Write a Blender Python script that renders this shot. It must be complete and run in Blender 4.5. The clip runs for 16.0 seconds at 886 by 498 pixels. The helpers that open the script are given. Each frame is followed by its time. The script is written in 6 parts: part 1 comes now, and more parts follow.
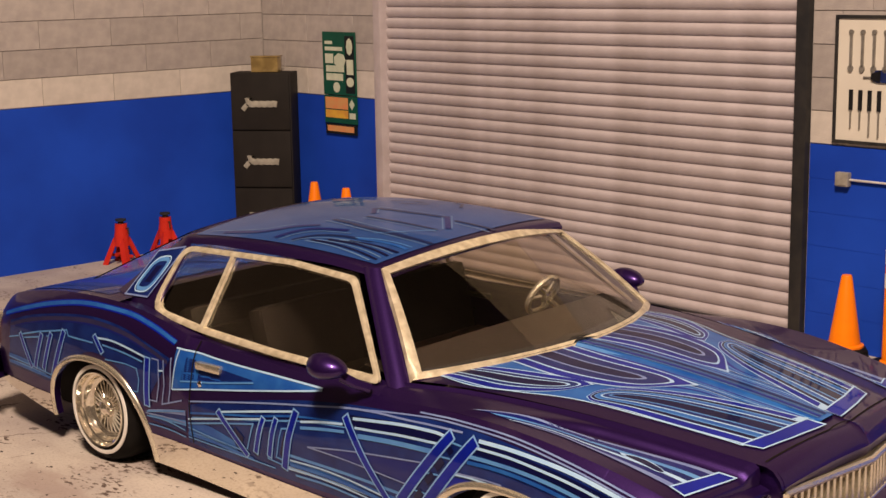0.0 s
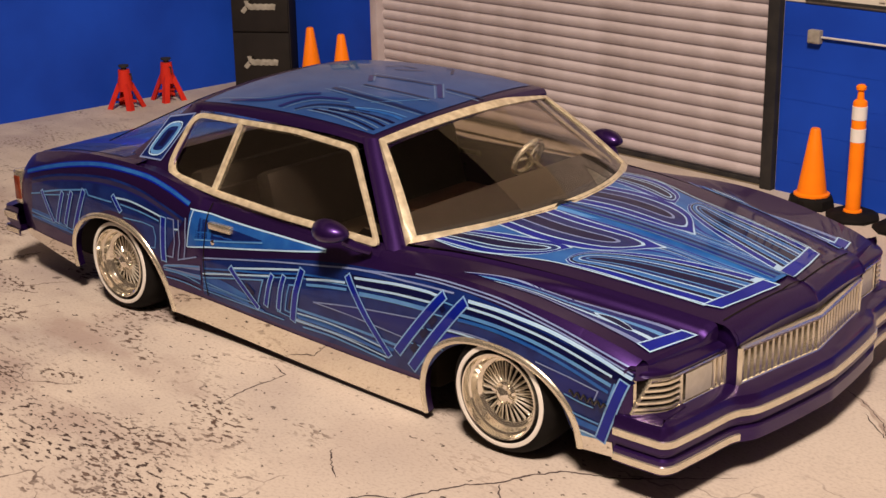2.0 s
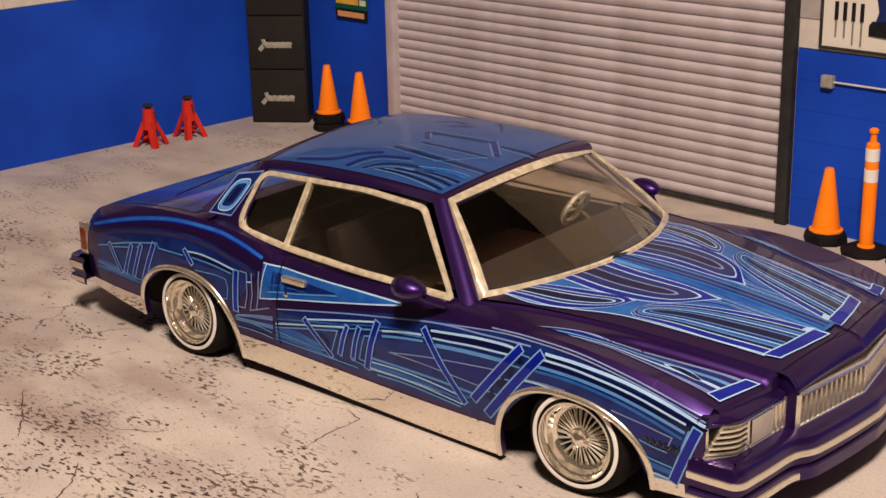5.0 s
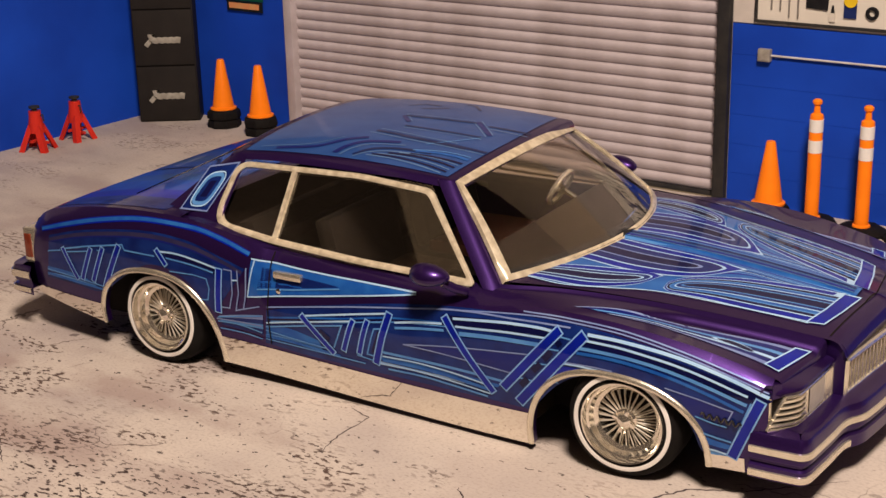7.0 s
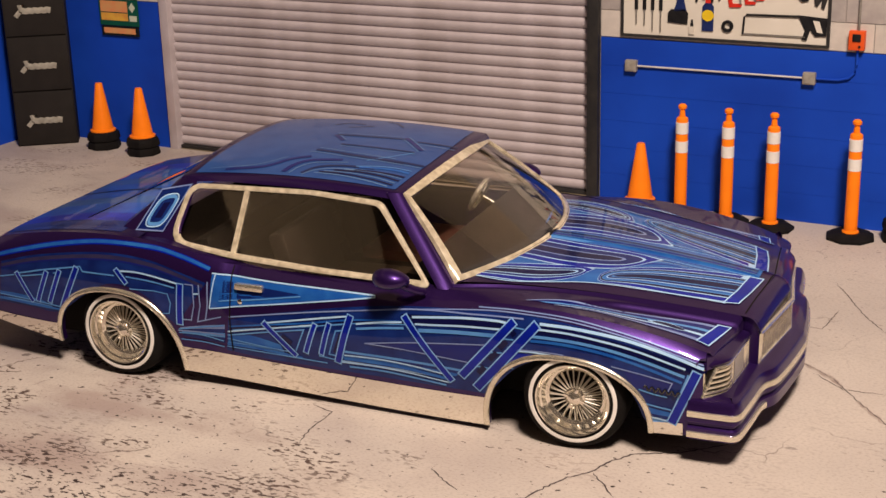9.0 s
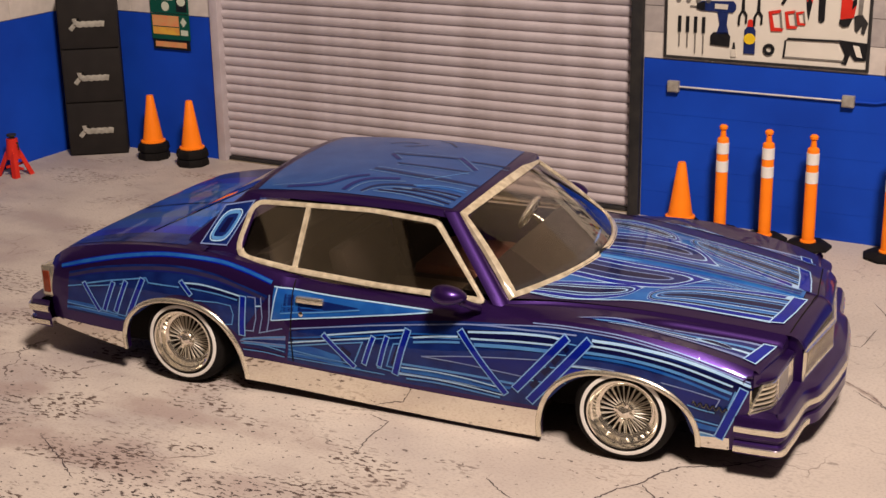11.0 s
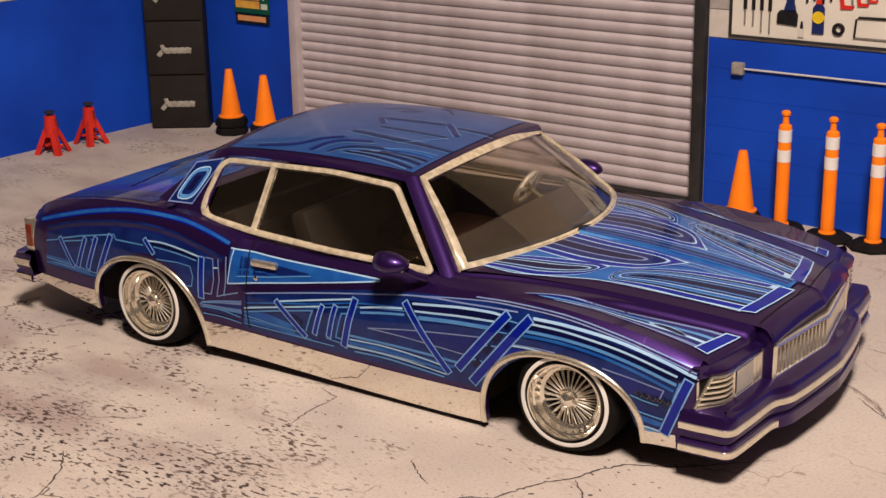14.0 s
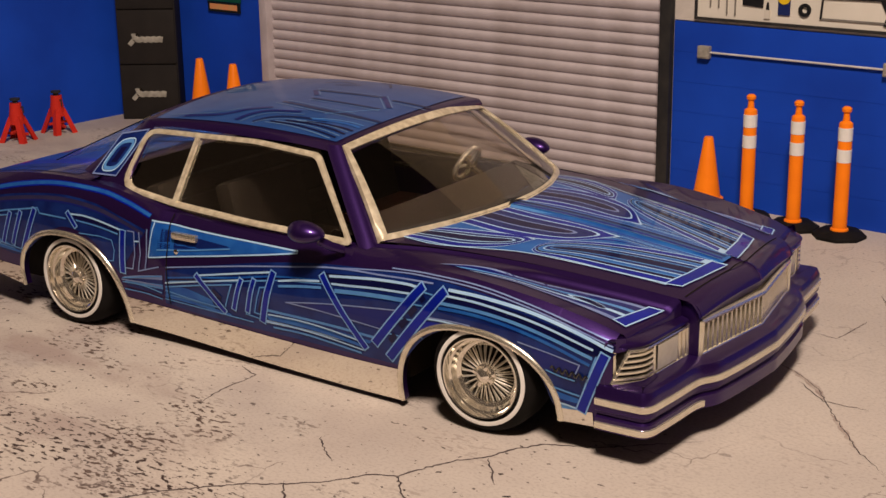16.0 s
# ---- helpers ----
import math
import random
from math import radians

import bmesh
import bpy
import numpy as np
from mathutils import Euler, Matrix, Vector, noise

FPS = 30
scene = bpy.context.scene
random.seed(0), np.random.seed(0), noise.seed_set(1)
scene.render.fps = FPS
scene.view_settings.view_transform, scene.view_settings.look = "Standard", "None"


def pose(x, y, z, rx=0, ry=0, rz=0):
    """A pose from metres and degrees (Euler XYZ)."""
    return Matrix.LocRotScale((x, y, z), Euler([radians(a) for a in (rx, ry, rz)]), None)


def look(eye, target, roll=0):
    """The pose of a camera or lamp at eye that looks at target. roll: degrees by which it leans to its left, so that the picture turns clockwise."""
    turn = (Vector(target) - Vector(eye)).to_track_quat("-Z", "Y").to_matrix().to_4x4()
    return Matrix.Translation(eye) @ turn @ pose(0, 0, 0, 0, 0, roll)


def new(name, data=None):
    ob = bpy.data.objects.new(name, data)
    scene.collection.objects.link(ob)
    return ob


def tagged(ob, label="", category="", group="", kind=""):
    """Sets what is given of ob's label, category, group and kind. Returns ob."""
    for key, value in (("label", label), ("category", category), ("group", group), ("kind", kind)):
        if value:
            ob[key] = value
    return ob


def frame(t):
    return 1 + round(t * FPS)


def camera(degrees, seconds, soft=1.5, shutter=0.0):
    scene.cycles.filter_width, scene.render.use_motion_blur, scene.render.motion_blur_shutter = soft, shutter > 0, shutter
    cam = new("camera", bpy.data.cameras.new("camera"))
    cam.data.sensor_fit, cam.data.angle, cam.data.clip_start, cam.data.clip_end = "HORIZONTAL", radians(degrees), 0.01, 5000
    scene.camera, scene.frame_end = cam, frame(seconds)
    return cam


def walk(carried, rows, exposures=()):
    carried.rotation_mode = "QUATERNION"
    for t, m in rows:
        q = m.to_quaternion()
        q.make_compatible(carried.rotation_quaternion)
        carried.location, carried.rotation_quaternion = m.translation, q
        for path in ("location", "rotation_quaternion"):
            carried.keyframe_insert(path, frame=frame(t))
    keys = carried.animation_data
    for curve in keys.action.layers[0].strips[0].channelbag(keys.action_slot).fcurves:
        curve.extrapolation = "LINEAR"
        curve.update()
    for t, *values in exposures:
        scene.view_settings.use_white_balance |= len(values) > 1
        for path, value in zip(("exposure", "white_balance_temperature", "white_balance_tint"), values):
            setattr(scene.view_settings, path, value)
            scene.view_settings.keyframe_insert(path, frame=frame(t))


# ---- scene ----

# ---------------------------------------------------------------- camera
cam = camera(34.1, 16.0, soft=1.5)
PATH = [
    (0, (0.4929, -0.5487, 0.2605), (0.1016, -0.1079, 0.1480), -0.97),
    (0.5, (0.4729, -0.5451, 0.2773), (0.0855, -0.1069, 0.1438), -0.99),
    (1, (0.4840, -0.5465, 0.2781), (0.1010, -0.1118, 0.1220), -0.93),
    (1.5, (0.5038, -0.5717, 0.2847), (0.1247, -0.1423, 0.1060), -1.07),
    (2, (0.5284, -0.5887, 0.3010), (0.1515, -0.1610, 0.1138), -1.08),
    (2.5, (0.5470, -0.6216, 0.3198), (0.1704, -0.1941, 0.1317), -1.10),
    (3, (0.5804, -0.6521, 0.3489), (0.2041, -0.2239, 0.1616), -1.04),
    (3.5, (0.6047, -0.6529, 0.3644), (0.2291, -0.2238, 0.1780), -1.07),
    (4, (0.5902, -0.6563, 0.3588), (0.2146, -0.2270, 0.1725), -1.05),
    (4.2, (0.5759, -0.6557, 0.3547), (0.2008, -0.2263, 0.1680), -1.08),
    (6.3, (0.4209, -0.6781, 0.3332), (0.1016, -0.2059, 0.1460), -1.49),
    (6.5, (0.4129, -0.6837, 0.3299), (0.1014, -0.2064, 0.1424), -1.45),
    (7, (0.3972, -0.7007, 0.3281), (0.1046, -0.2118, 0.1402), -1.44),
    (7.5, (0.3870, -0.7321, 0.3343), (0.1132, -0.2324, 0.1464), -1.46),
    (8, (0.3835, -0.7574, 0.3379), (0.1296, -0.2475, 0.1496), -1.50),
    (8.5, (0.3714, -0.7811, 0.3457), (0.1374, -0.2619, 0.1568), -1.53),
    (9, (0.3533, -0.8090, 0.3574), (0.1385, -0.2815, 0.1685), -1.55),
    (9.2, (0.3384, -0.8218, 0.3621), (0.1258, -0.2933, 0.1735), -1.38),
    (11.5, (0.3525, -0.8435, 0.3752), (0.1232, -0.3209, 0.1899), -1.18),
    (12, (0.3736, -0.8234, 0.3703), (0.1365, -0.3036, 0.1870), -1.31),
    (12.5, (0.3988, -0.8018, 0.3643), (0.1504, -0.2866, 0.1828), -1.07),
    (13, (0.4318, -0.7717, 0.3550), (0.1627, -0.2665, 0.1750), -1.30),
    (13.5, (0.4632, -0.7390, 0.3417), (0.1750, -0.2441, 0.1630), -1.04),
    (14, (0.4606, -0.7283, 0.3273), (0.1539, -0.2446, 0.1486), -1.02),
    (14.5, (0.4600, -0.7234, 0.3238), (0.1464, -0.2496, 0.1310), -1.04),
    (15, (0.4604, -0.7211, 0.3219), (0.1466, -0.2521, 0.1181), -1.12),
    (15.5, (0.4750, -0.6981, 0.3100), (0.1588, -0.2256, 0.1181), -1.03),
    (16, (0.4971, -0.6764, 0.2918), (0.1781, -0.1976, 0.1214), -0.84),
]

walk(cam, [(t, look(eye, target, roll)) for t, eye, target, roll in PATH],
     exposures=((0, 0.06, 7150, 12), (2, 0.04, 6850, 11), (4, 0.02, 6650, 11), (9, 0.02, 6450, 10), (12.5, 0.02, 6250, 10), (14.5, 0.02, 6350, 10), (15, -0.25, 6500, 10), (15.4, -0.29, 6550, 10), (16, -0.29, 6550, 10)))

# ---------------------------------------------------------------- light
world = bpy.data.worlds.new("dim_room")
scene.world = world
world.use_nodes = True
world.node_tree.nodes["Background"].inputs["Color"].default_value = (1.0, 0.8, 0.6, 1)
world.node_tree.nodes["Background"].inputs["Strength"].default_value = 0.003


bulb = bpy.data.lights.new("ceiling_lamp_light", "POINT")
bulb.energy, bulb.color, bulb.shadow_soft_size = 141.0, (1.0, 0.805, 0.675), 0.13
new("ceiling_lamp_light", bulb).matrix_world = pose(0.58, -0.75, 1.32)


# ---------------------------------------------------------------- materials
def material(name, colour, rough=0.5, metal=0.0, coat=0.0, second=None, scale=40.0, amount=0.5, bump=0.0, bump_scale=400.0,
             detail=4.0, lo=0.35, hi=0.65, transmission=0.0, ior=1.45, vary=0.0):
    """A principled surface with patches of a second colour, fine relief and uneven gloss."""
    m = bpy.data.materials.new(name)
    m.use_nodes = True
    nt = m.node_tree
    b = nt.nodes["Principled BSDF"]
    b.inputs["Roughness"].default_value = rough
    b.inputs["Metallic"].default_value = metal
    b.inputs["Coat Weight"].default_value = coat
    b.inputs["Coat Roughness"].default_value = 0.04
    b.inputs["Specular IOR Level"].default_value = 0.5 if transmission or metal > 0.3 else (0.10 if coat else 0.15)
    b.inputs["Transmission Weight"].default_value = transmission
    b.inputs["IOR"].default_value = ior
    b.inputs["Base Color"].default_value = (*colour, 1)
    geo = nt.nodes.new("ShaderNodeTexCoord")
    if second:
        n = nt.nodes.new("ShaderNodeTexNoise")
        n.inputs["Scale"].default_value, n.inputs["Detail"].default_value = scale, detail
        nt.links.new(geo.outputs["Object"], n.inputs["Vector"])
        r = nt.nodes.new("ShaderNodeMapRange")
        r.inputs["From Min"].default_value, r.inputs["From Max"].default_value = lo, hi
        r.inputs["To Max"].default_value = amount
        nt.links.new(n.outputs["Fac"], r.inputs["Value"])
        mix = nt.nodes.new("ShaderNodeMix")
        mix.data_type = "RGBA"
        mix.inputs["A"].default_value, mix.inputs["B"].default_value = (*colour, 1), (*second, 1)
        nt.links.new(r.outputs["Result"], mix.inputs["Factor"])
        last = mix.outputs["Result"]
        if vary:
            info = nt.nodes.new("ShaderNodeObjectInfo")
            hsv = nt.nodes.new("ShaderNodeHueSaturation")
            k = nt.nodes.new("ShaderNodeMapRange")
            k.inputs["To Min"].default_value, k.inputs["To Max"].default_value = 1 - vary, 1 + vary
            nt.links.new(info.outputs["Random"], k.inputs["Value"])
            nt.links.new(k.outputs["Result"], hsv.inputs["Value"])
            nt.links.new(last, hsv.inputs["Color"])
            last = hsv.outputs["Color"]
        nt.links.new(last, b.inputs["Base Color"])
    if bump:
        n2 = nt.nodes.new("ShaderNodeTexNoise")
        n2.inputs["Scale"].default_value, n2.inputs["Detail"].default_value = bump_scale, 3.0
        nt.links.new(geo.outputs["Object"], n2.inputs["Vector"])
        bp = nt.nodes.new("ShaderNodeBump")
        bp.inputs["Strength"].default_value, bp.inputs["Distance"].default_value = bump, 0.0005
        nt.links.new(n2.outputs["Fac"], bp.inputs["Height"])
        nt.links.new(bp.outputs["Normal"], b.inputs["Normal"])
    return m


M = {}
M["purple"] = material("purple_candy_paint", (0.037, 0.011, 0.108), 0.34, 0.72, 0.45, (0.028, 0.009, 0.085), 900, 0.6, 0.05, 3000)
M["chrome"] = material("bright_chrome", (0.88, 0.85, 0.79), 0.09, 1.0, 0.0, (0.70, 0.66, 0.60), 60, 0.4)
M["trim_foil"] = material("cream_chrome_foil", (0.97, 0.87, 0.66), 0.28, 0.50, 0.0, (0.45, 0.36, 0.22), 190, 0.6, 0.4, 350)
M["foil"] = material("chrome_foil", (0.88, 0.83, 0.70), 0.26, 0.85, 0.0, (0.52, 0.44, 0.30), 180, 0.30, 0.22, 350)
M["rubber"] = material("black_rubber", (0.006, 0.005, 0.005), 0.75, 0, 0, (0.013, 0.012, 0.011), 150, 0.6, 0.2, 900)
M["white_wall"] = material("white_rubber", (0.84, 0.82, 0.78), 0.5, 0, 0, (0.76, 0.73, 0.68), 120, 0.6)
M["glass"] = material("clear_glass", (0.94, 0.90, 0.84), 0.02, 0, 0, transmission=1.0, ior=1.5)
M["smoked"] = material("smoked_glass", (0.90, 0.83, 0.72), 0.02, 0, 0, transmission=1.0, ior=1.65)
M["interior"] = material("black_plastic", (0.008, 0.006, 0.005), 0.75, 0, 0, (0.014, 0.011, 0.009), 90, 0.6)
M["blue_wall"] = material("blue_wall_paint", (0.010, 0.068, 0.53), 0.55, 0, 0, (0.007, 0.043, 0.37), 11, 0.8, 0.1, 500)
M["block"] = material("grey_block", (0.42, 0.38, 0.36), 0.85, 0, 0, (0.33, 0.30, 0.29), 90, 0.8, 0.5, 900, vary=0.10)
M["mortar"] = material("mortar", (0.36, 0.33, 0.31), 0.9, 0, 0, (0.28, 0.26, 0.25), 120, 0.6)
M["slat"] = material("rolled_steel_slat", (0.50, 0.450, 0.470), 0.6, 0.0, 0, (0.41, 0.36, 0.37), 45, 0.9, 0.3, 500, vary=0.04)
M["dark_metal"] = material("dark_steel", (0.03, 0.03, 0.032), 0.5, 0.3, 0, (0.06, 0.055, 0.05), 80, 0.6)
M["orange"] = material("orange_plastic", (1.0, 0.245, 0.010), 0.42, 0, 0, (0.86, 0.19, 0.01), 60, 0.5)
M["cream"] = material("cream_board", (0.70, 0.66, 0.58), 0.6, 0, 0, (0.62, 0.58, 0.50), 30, 0.6)
M["red"] = material("red_paint", (0.62, 0.034, 0.020), 0.4, 0, 0, (0.48, 0.022, 0.014), 90, 0.6)
M["cabinet"] = material("charcoal_paint", (0.022, 0.019, 0.017), 0.6, 0, 0, (0.015, 0.013, 0.012), 50, 0.7)
M["wood"] = material("raw_pine", (0.36, 0.20, 0.07), 0.6, 0, 0, (0.22, 0.11, 0.035), 35, 0.7, 0.3, 300)
# unseen room surfaces, toned to steer reflections and bounced light
M["room"] = material("plain_room_wall", (0.56, 0.46, 0.32), 0.9, 0, 0, (0.48, 0.39, 0.27), 3, 0.5)
M["ceiling"] = material("dark_wood_ceiling", (0.05, 0.04, 0.03), 0.8, 0, 0, (0.035, 0.028, 0.02), 6, 0.6)
M["dark_room"] = material("dark_room_wall", (0.07, 0.055, 0.042), 0.9, 0, 0, (0.05, 0.04, 0.03), 4, 0.5)
M["carpet"] = material("dark_carpet", (0.05, 0.04, 0.035), 0.95, 0, 0, (0.07, 0.055, 0.045), 30, 0.6)
M["box_grey"] = material("dull_galvanised_box", (0.40, 0.37, 0.32), 0.5, 0.2, 0, (0.24, 0.22, 0.19), 160, 0.7)
M["silver"] = material("galvanised_steel", (0.72, 0.71, 0.69), 0.45, 0.25, 0, (0.55, 0.53, 0.50), 120, 0.6)
M["floor"] = material("worn_concrete", (0.56, 0.50, 0.44), 0.75, 0, 0, (0.46, 0.41, 0.37), 9, 0.8, 0.3, 600)

M["rim_chrome"] = material("rim_chrome", (0.95, 0.90, 0.80), 0.10, 0.93, 0.0, (0.80, 0.74, 0.60), 200, 0.5)
M["bright"] = material("bright_wire", (0.94, 0.90, 0.80), 0.25, 0.60, 0.0, (0.70, 0.64, 0.52), 300, 0.4)
# cabin colours carry its shade; tan stands in for reflection on the glass
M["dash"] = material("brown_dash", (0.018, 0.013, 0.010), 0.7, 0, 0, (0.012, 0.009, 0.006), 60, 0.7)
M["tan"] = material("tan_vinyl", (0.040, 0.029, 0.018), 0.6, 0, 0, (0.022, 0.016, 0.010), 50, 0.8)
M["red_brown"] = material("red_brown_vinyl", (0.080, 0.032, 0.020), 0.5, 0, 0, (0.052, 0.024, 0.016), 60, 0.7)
M["mirror"] = material("mirror_chrome", (0.90, 0.86, 0.78), 0.05, 1.0, 0.0, (0.80, 0.75, 0.66), 40, 0.5, 0.03, 150)
M["dark_chrome"] = material("dark_chrome", (0.10, 0.10, 0.11), 0.25, 0.9)
M["lens"] = material("frosted_lens", (0.62, 0.58, 0.50), 0.35, 0.2, 0.6, (0.52, 0.48, 0.40), 300, 0.6)
M["tail_red"] = material("red_lens", (0.16, 0.028, 0.014), 0.25, 0.0, 0.8, (0.26, 0.05, 0.012), 200, 0.6)
# near-black to hold the shade inside the cabin
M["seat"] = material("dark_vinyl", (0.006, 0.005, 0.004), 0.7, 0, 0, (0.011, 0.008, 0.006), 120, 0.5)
M["block_pale"] = material("pale_block", (0.60, 0.55, 0.50), 0.85, 0, 0, (0.50, 0.46, 0.42), 90, 0.8, 0.4, 900, vary=0.06)
M["white_tape"] = material("white_tape", (0.80, 0.78, 0.74), 0.4, 0, 0, (0.72, 0.70, 0.66), 200, 0.5)
M["script"] = material("aged_silver_script", (0.42, 0.40, 0.34), 0.5, 0.2, 0, (0.25, 0.24, 0.20), 200, 0.7)
M["gold"] = material("gold_clear_plastic", (0.42, 0.30, 0.12), 0.2, 0.3, 0.5, (0.22, 0.15, 0.06), 90, 0.8)
M["black"] = material("black_print", (0.010, 0.010, 0.012), 0.5, 0, 0, (0.025, 0.024, 0.024), 150, 0.5)
M["steel"] = material("tool_steel", (0.30, 0.28, 0.25), 0.45, 0.4, 0, (0.18, 0.17, 0.15), 200, 0.6)
M["drill_blue"] = material("navy_plastic", (0.012, 0.022, 0.10), 0.45, 0, 0, (0.02, 0.035, 0.14), 150, 0.5)
M["yellow"] = material("yellow_label", (0.75, 0.52, 0.02), 0.5, 0, 0, (0.62, 0.42, 0.02), 150, 0.4)
M["pale_patch"] = material("milky_plastic", (0.62, 0.58, 0.50), 0.5, 0, 0, (0.5, 0.46, 0.4), 150, 0.5)
M["orange_red"] = material("orange_red_plastic", (0.75, 0.10, 0.02), 0.45, 0, 0, (0.6, 0.08, 0.015), 150, 0.5)
M["sign_green"] = material("green_enamel", (0.008, 0.085, 0.055), 0.4, 0, 0, (0.006, 0.06, 0.04), 60, 0.6)
M["sign_black"] = material("black_enamel", (0.008, 0.010, 0.012), 0.4, 0, 0, (0.015, 0.02, 0.02), 60, 0.6)
M["sign_white"] = material("cream_enamel", (0.62, 0.66, 0.52), 0.4, 0, 0, (0.45, 0.52, 0.40), 90, 0.7)
M["sign_orange"] = material("orange_enamel", (0.70, 0.24, 0.10), 0.4, 0, 0, (0.60, 0.36, 0.14), 90, 0.7)
M["sign_yellow"] = material("yellow_enamel", (0.72, 0.42, 0.06), 0.4, 0, 0, (0.55, 0.20, 0.06), 90, 0.7)
M["smear"] = material("brown_smear", (0.30, 0.235, 0.21), 0.85, 0, 0, (0.46, 0.40, 0.35), 120, 0.9)
M["crack"] = material("crack_line", (0.055, 0.042, 0.045), 0.9, 0, 0, (0.12, 0.095, 0.09), 200, 0.6)


def worn_concrete():
    """Pale concrete with grey clouds, and dark specks that gather in patches."""
    m = M["floor"]
    nt = m.node_tree
    b = nt.nodes["Principled BSDF"]
    before = b.inputs["Base Color"].links[0].from_socket
    tc = nt.nodes.new("ShaderNodeTexCoord")

    def noise_mask(scale, lo, hi, detail=3.0, stretch=None, shift=(0, 0, 0)):
        mp = nt.nodes.new("ShaderNodeMapping")
        mp.inputs["Location"].default_value = shift
        mp.inputs["Scale"].default_value = stretch or (1, 1, 1)
        nt.links.new(tc.outputs["Object"], mp.inputs["Vector"])
        n = nt.nodes.new("ShaderNodeTexNoise")
        n.inputs["Scale"].default_value, n.inputs["Detail"].default_value = scale, detail
        nt.links.new(mp.outputs["Vector"], n.inputs["Vector"])
        r = nt.nodes.new("ShaderNodeMapRange")
        r.inputs["From Min"].default_value, r.inputs["From Max"].default_value = lo, hi
        nt.links.new(n.outputs["Fac"], r.inputs["Value"])
        return r.outputs["Result"]

    def mul(a, c):
        k = nt.nodes.new("ShaderNodeMath")
        k.operation = "MULTIPLY"
        nt.links.new(a, k.inputs[0])
        if isinstance(c, float):
            k.inputs[1].default_value = c
        else:
            nt.links.new(c, k.inputs[1])
        return k.outputs[0]

    def over(colour, fac, last):
        mix = nt.nodes.new("ShaderNodeMix")
        mix.data_type = "RGBA"
        mix.inputs["B"].default_value = (*colour, 1)
        nt.links.new(fac, mix.inputs["Factor"])
        nt.links.new(last, mix.inputs["A"])
        return mix.outputs["Result"]

    sep = nt.nodes.new("ShaderNodeSeparateXYZ")
    nt.links.new(tc.outputs["Object"], sep.inputs["Vector"])

    def ramp(axis, a, b, lo, hi):
        r = nt.nodes.new("ShaderNodeMapRange")
        r.inputs["From Min"].default_value, r.inputs["From Max"].default_value = a, b
        r.inputs["To Min"].default_value, r.inputs["To Max"].default_value = lo, hi
        nt.links.new(sep.outputs[axis], r.inputs["Value"])
        return r.outputs["Result"]

    west = ramp("X", 0.16, -0.14, 0.15, 1.0)
    south = ramp("Y", 0.0, -0.16, 0.30, 1.0)
    patches = mul(noise_mask(15, 0.45, 0.60, 5.0, (0.7, 1, 1)), west)
    last = over((0.33, 0.275, 0.27), mul(patches, 0.55), before)
    last = over((0.34, 0.265, 0.24), mul(noise_mask(20, 0.50, 0.62, 5.0, (0.6, 1, 1), (2, 2, 0)), mul(mul(west, south), 0.75)), last)
    # smears of many small flecks, denser where the floor is worn
    flecks = noise_mask(390, 0.535, 0.580, 6.0, (0.45, 1.0, 1), (0, 0, 2))
    last = over((0.090, 0.060, 0.050), mul(mul(flecks, noise_mask(22, 0.53, 0.61, 6.0, (0.6, 1, 1), (2, 2, 0))), mul(mul(west, south), 2.0)), last)
    small = noise_mask(300, 0.650, 0.680, 5.0, (0.6, 0.85, 1), (5, 0, 0))
    last = over((0.030, 0.021, 0.022), mul(mul(small, noise_mask(9, 0.38, 0.56, 3.0, None, (3, 1, 0))), mul(south, 1.5)), last)
    last = over((0.06, 0.042, 0.042), mul(noise_mask(110, 0.705, 0.72, 5.0, (0.6, 1, 1), (1, 5, 0)), mul(south, 0.85)), last)
    grain = noise_mask(700, 0.48, 0.72, 6.0, (0.7, 1, 1), (2, 4, 0))
    last = over((0.30, 0.245, 0.215), mul(grain, 0.45), last)
    front = ramp("Y", -0.16, -0.27, 0.0, 1.7)
    last = over((0.050, 0.034, 0.032), mul(mul(noise_mask(400, 0.56, 0.610, 6.0, (0.45, 1.0, 1), (9, 0, 0)), noise_mask(15, 0.45, 0.57, 5.0, (0.7, 1, 1), (4, 6, 0))), front), last)
    # broken hairline cracks
    wob = nt.nodes.new("ShaderNodeTexNoise")
    wob.inputs["Scale"].default_value, wob.inputs["Detail"].default_value = 30, 4.0
    nt.links.new(tc.outputs["Object"], wob.inputs["Vector"])
    sc = nt.nodes.new("ShaderNodeVectorMath")
    sc.operation = "MULTIPLY_ADD"
    sc.inputs[1].default_value = (0.05, 0.05, 0.05)
    nt.links.new(wob.outputs["Color"], sc.inputs[0])
    nt.links.new(tc.outputs["Object"], sc.inputs[2])
    vor = nt.nodes.new("ShaderNodeTexVoronoi")
    vor.feature = "DISTANCE_TO_EDGE"
    vor.inputs["Scale"].default_value = 17
    nt.links.new(sc.outputs["Vector"], vor.inputs["Vector"])
    thin = nt.nodes.new("ShaderNodeMapRange")
    thin.inputs["From Min"].default_value, thin.inputs["From Max"].default_value = 0.014, 0.006
    nt.links.new(vor.outputs["Distance"], thin.inputs["Value"])
    last = over((0.10, 0.072, 0.066), mul(mul(thin.outputs["Result"], noise_mask(12, 0.54, 0.60, 4.0, None, (7, 2, 0))), mul(south, 0.9)), last)
    nt.links.new(last, b.inputs["Base Color"])


worn_concrete()


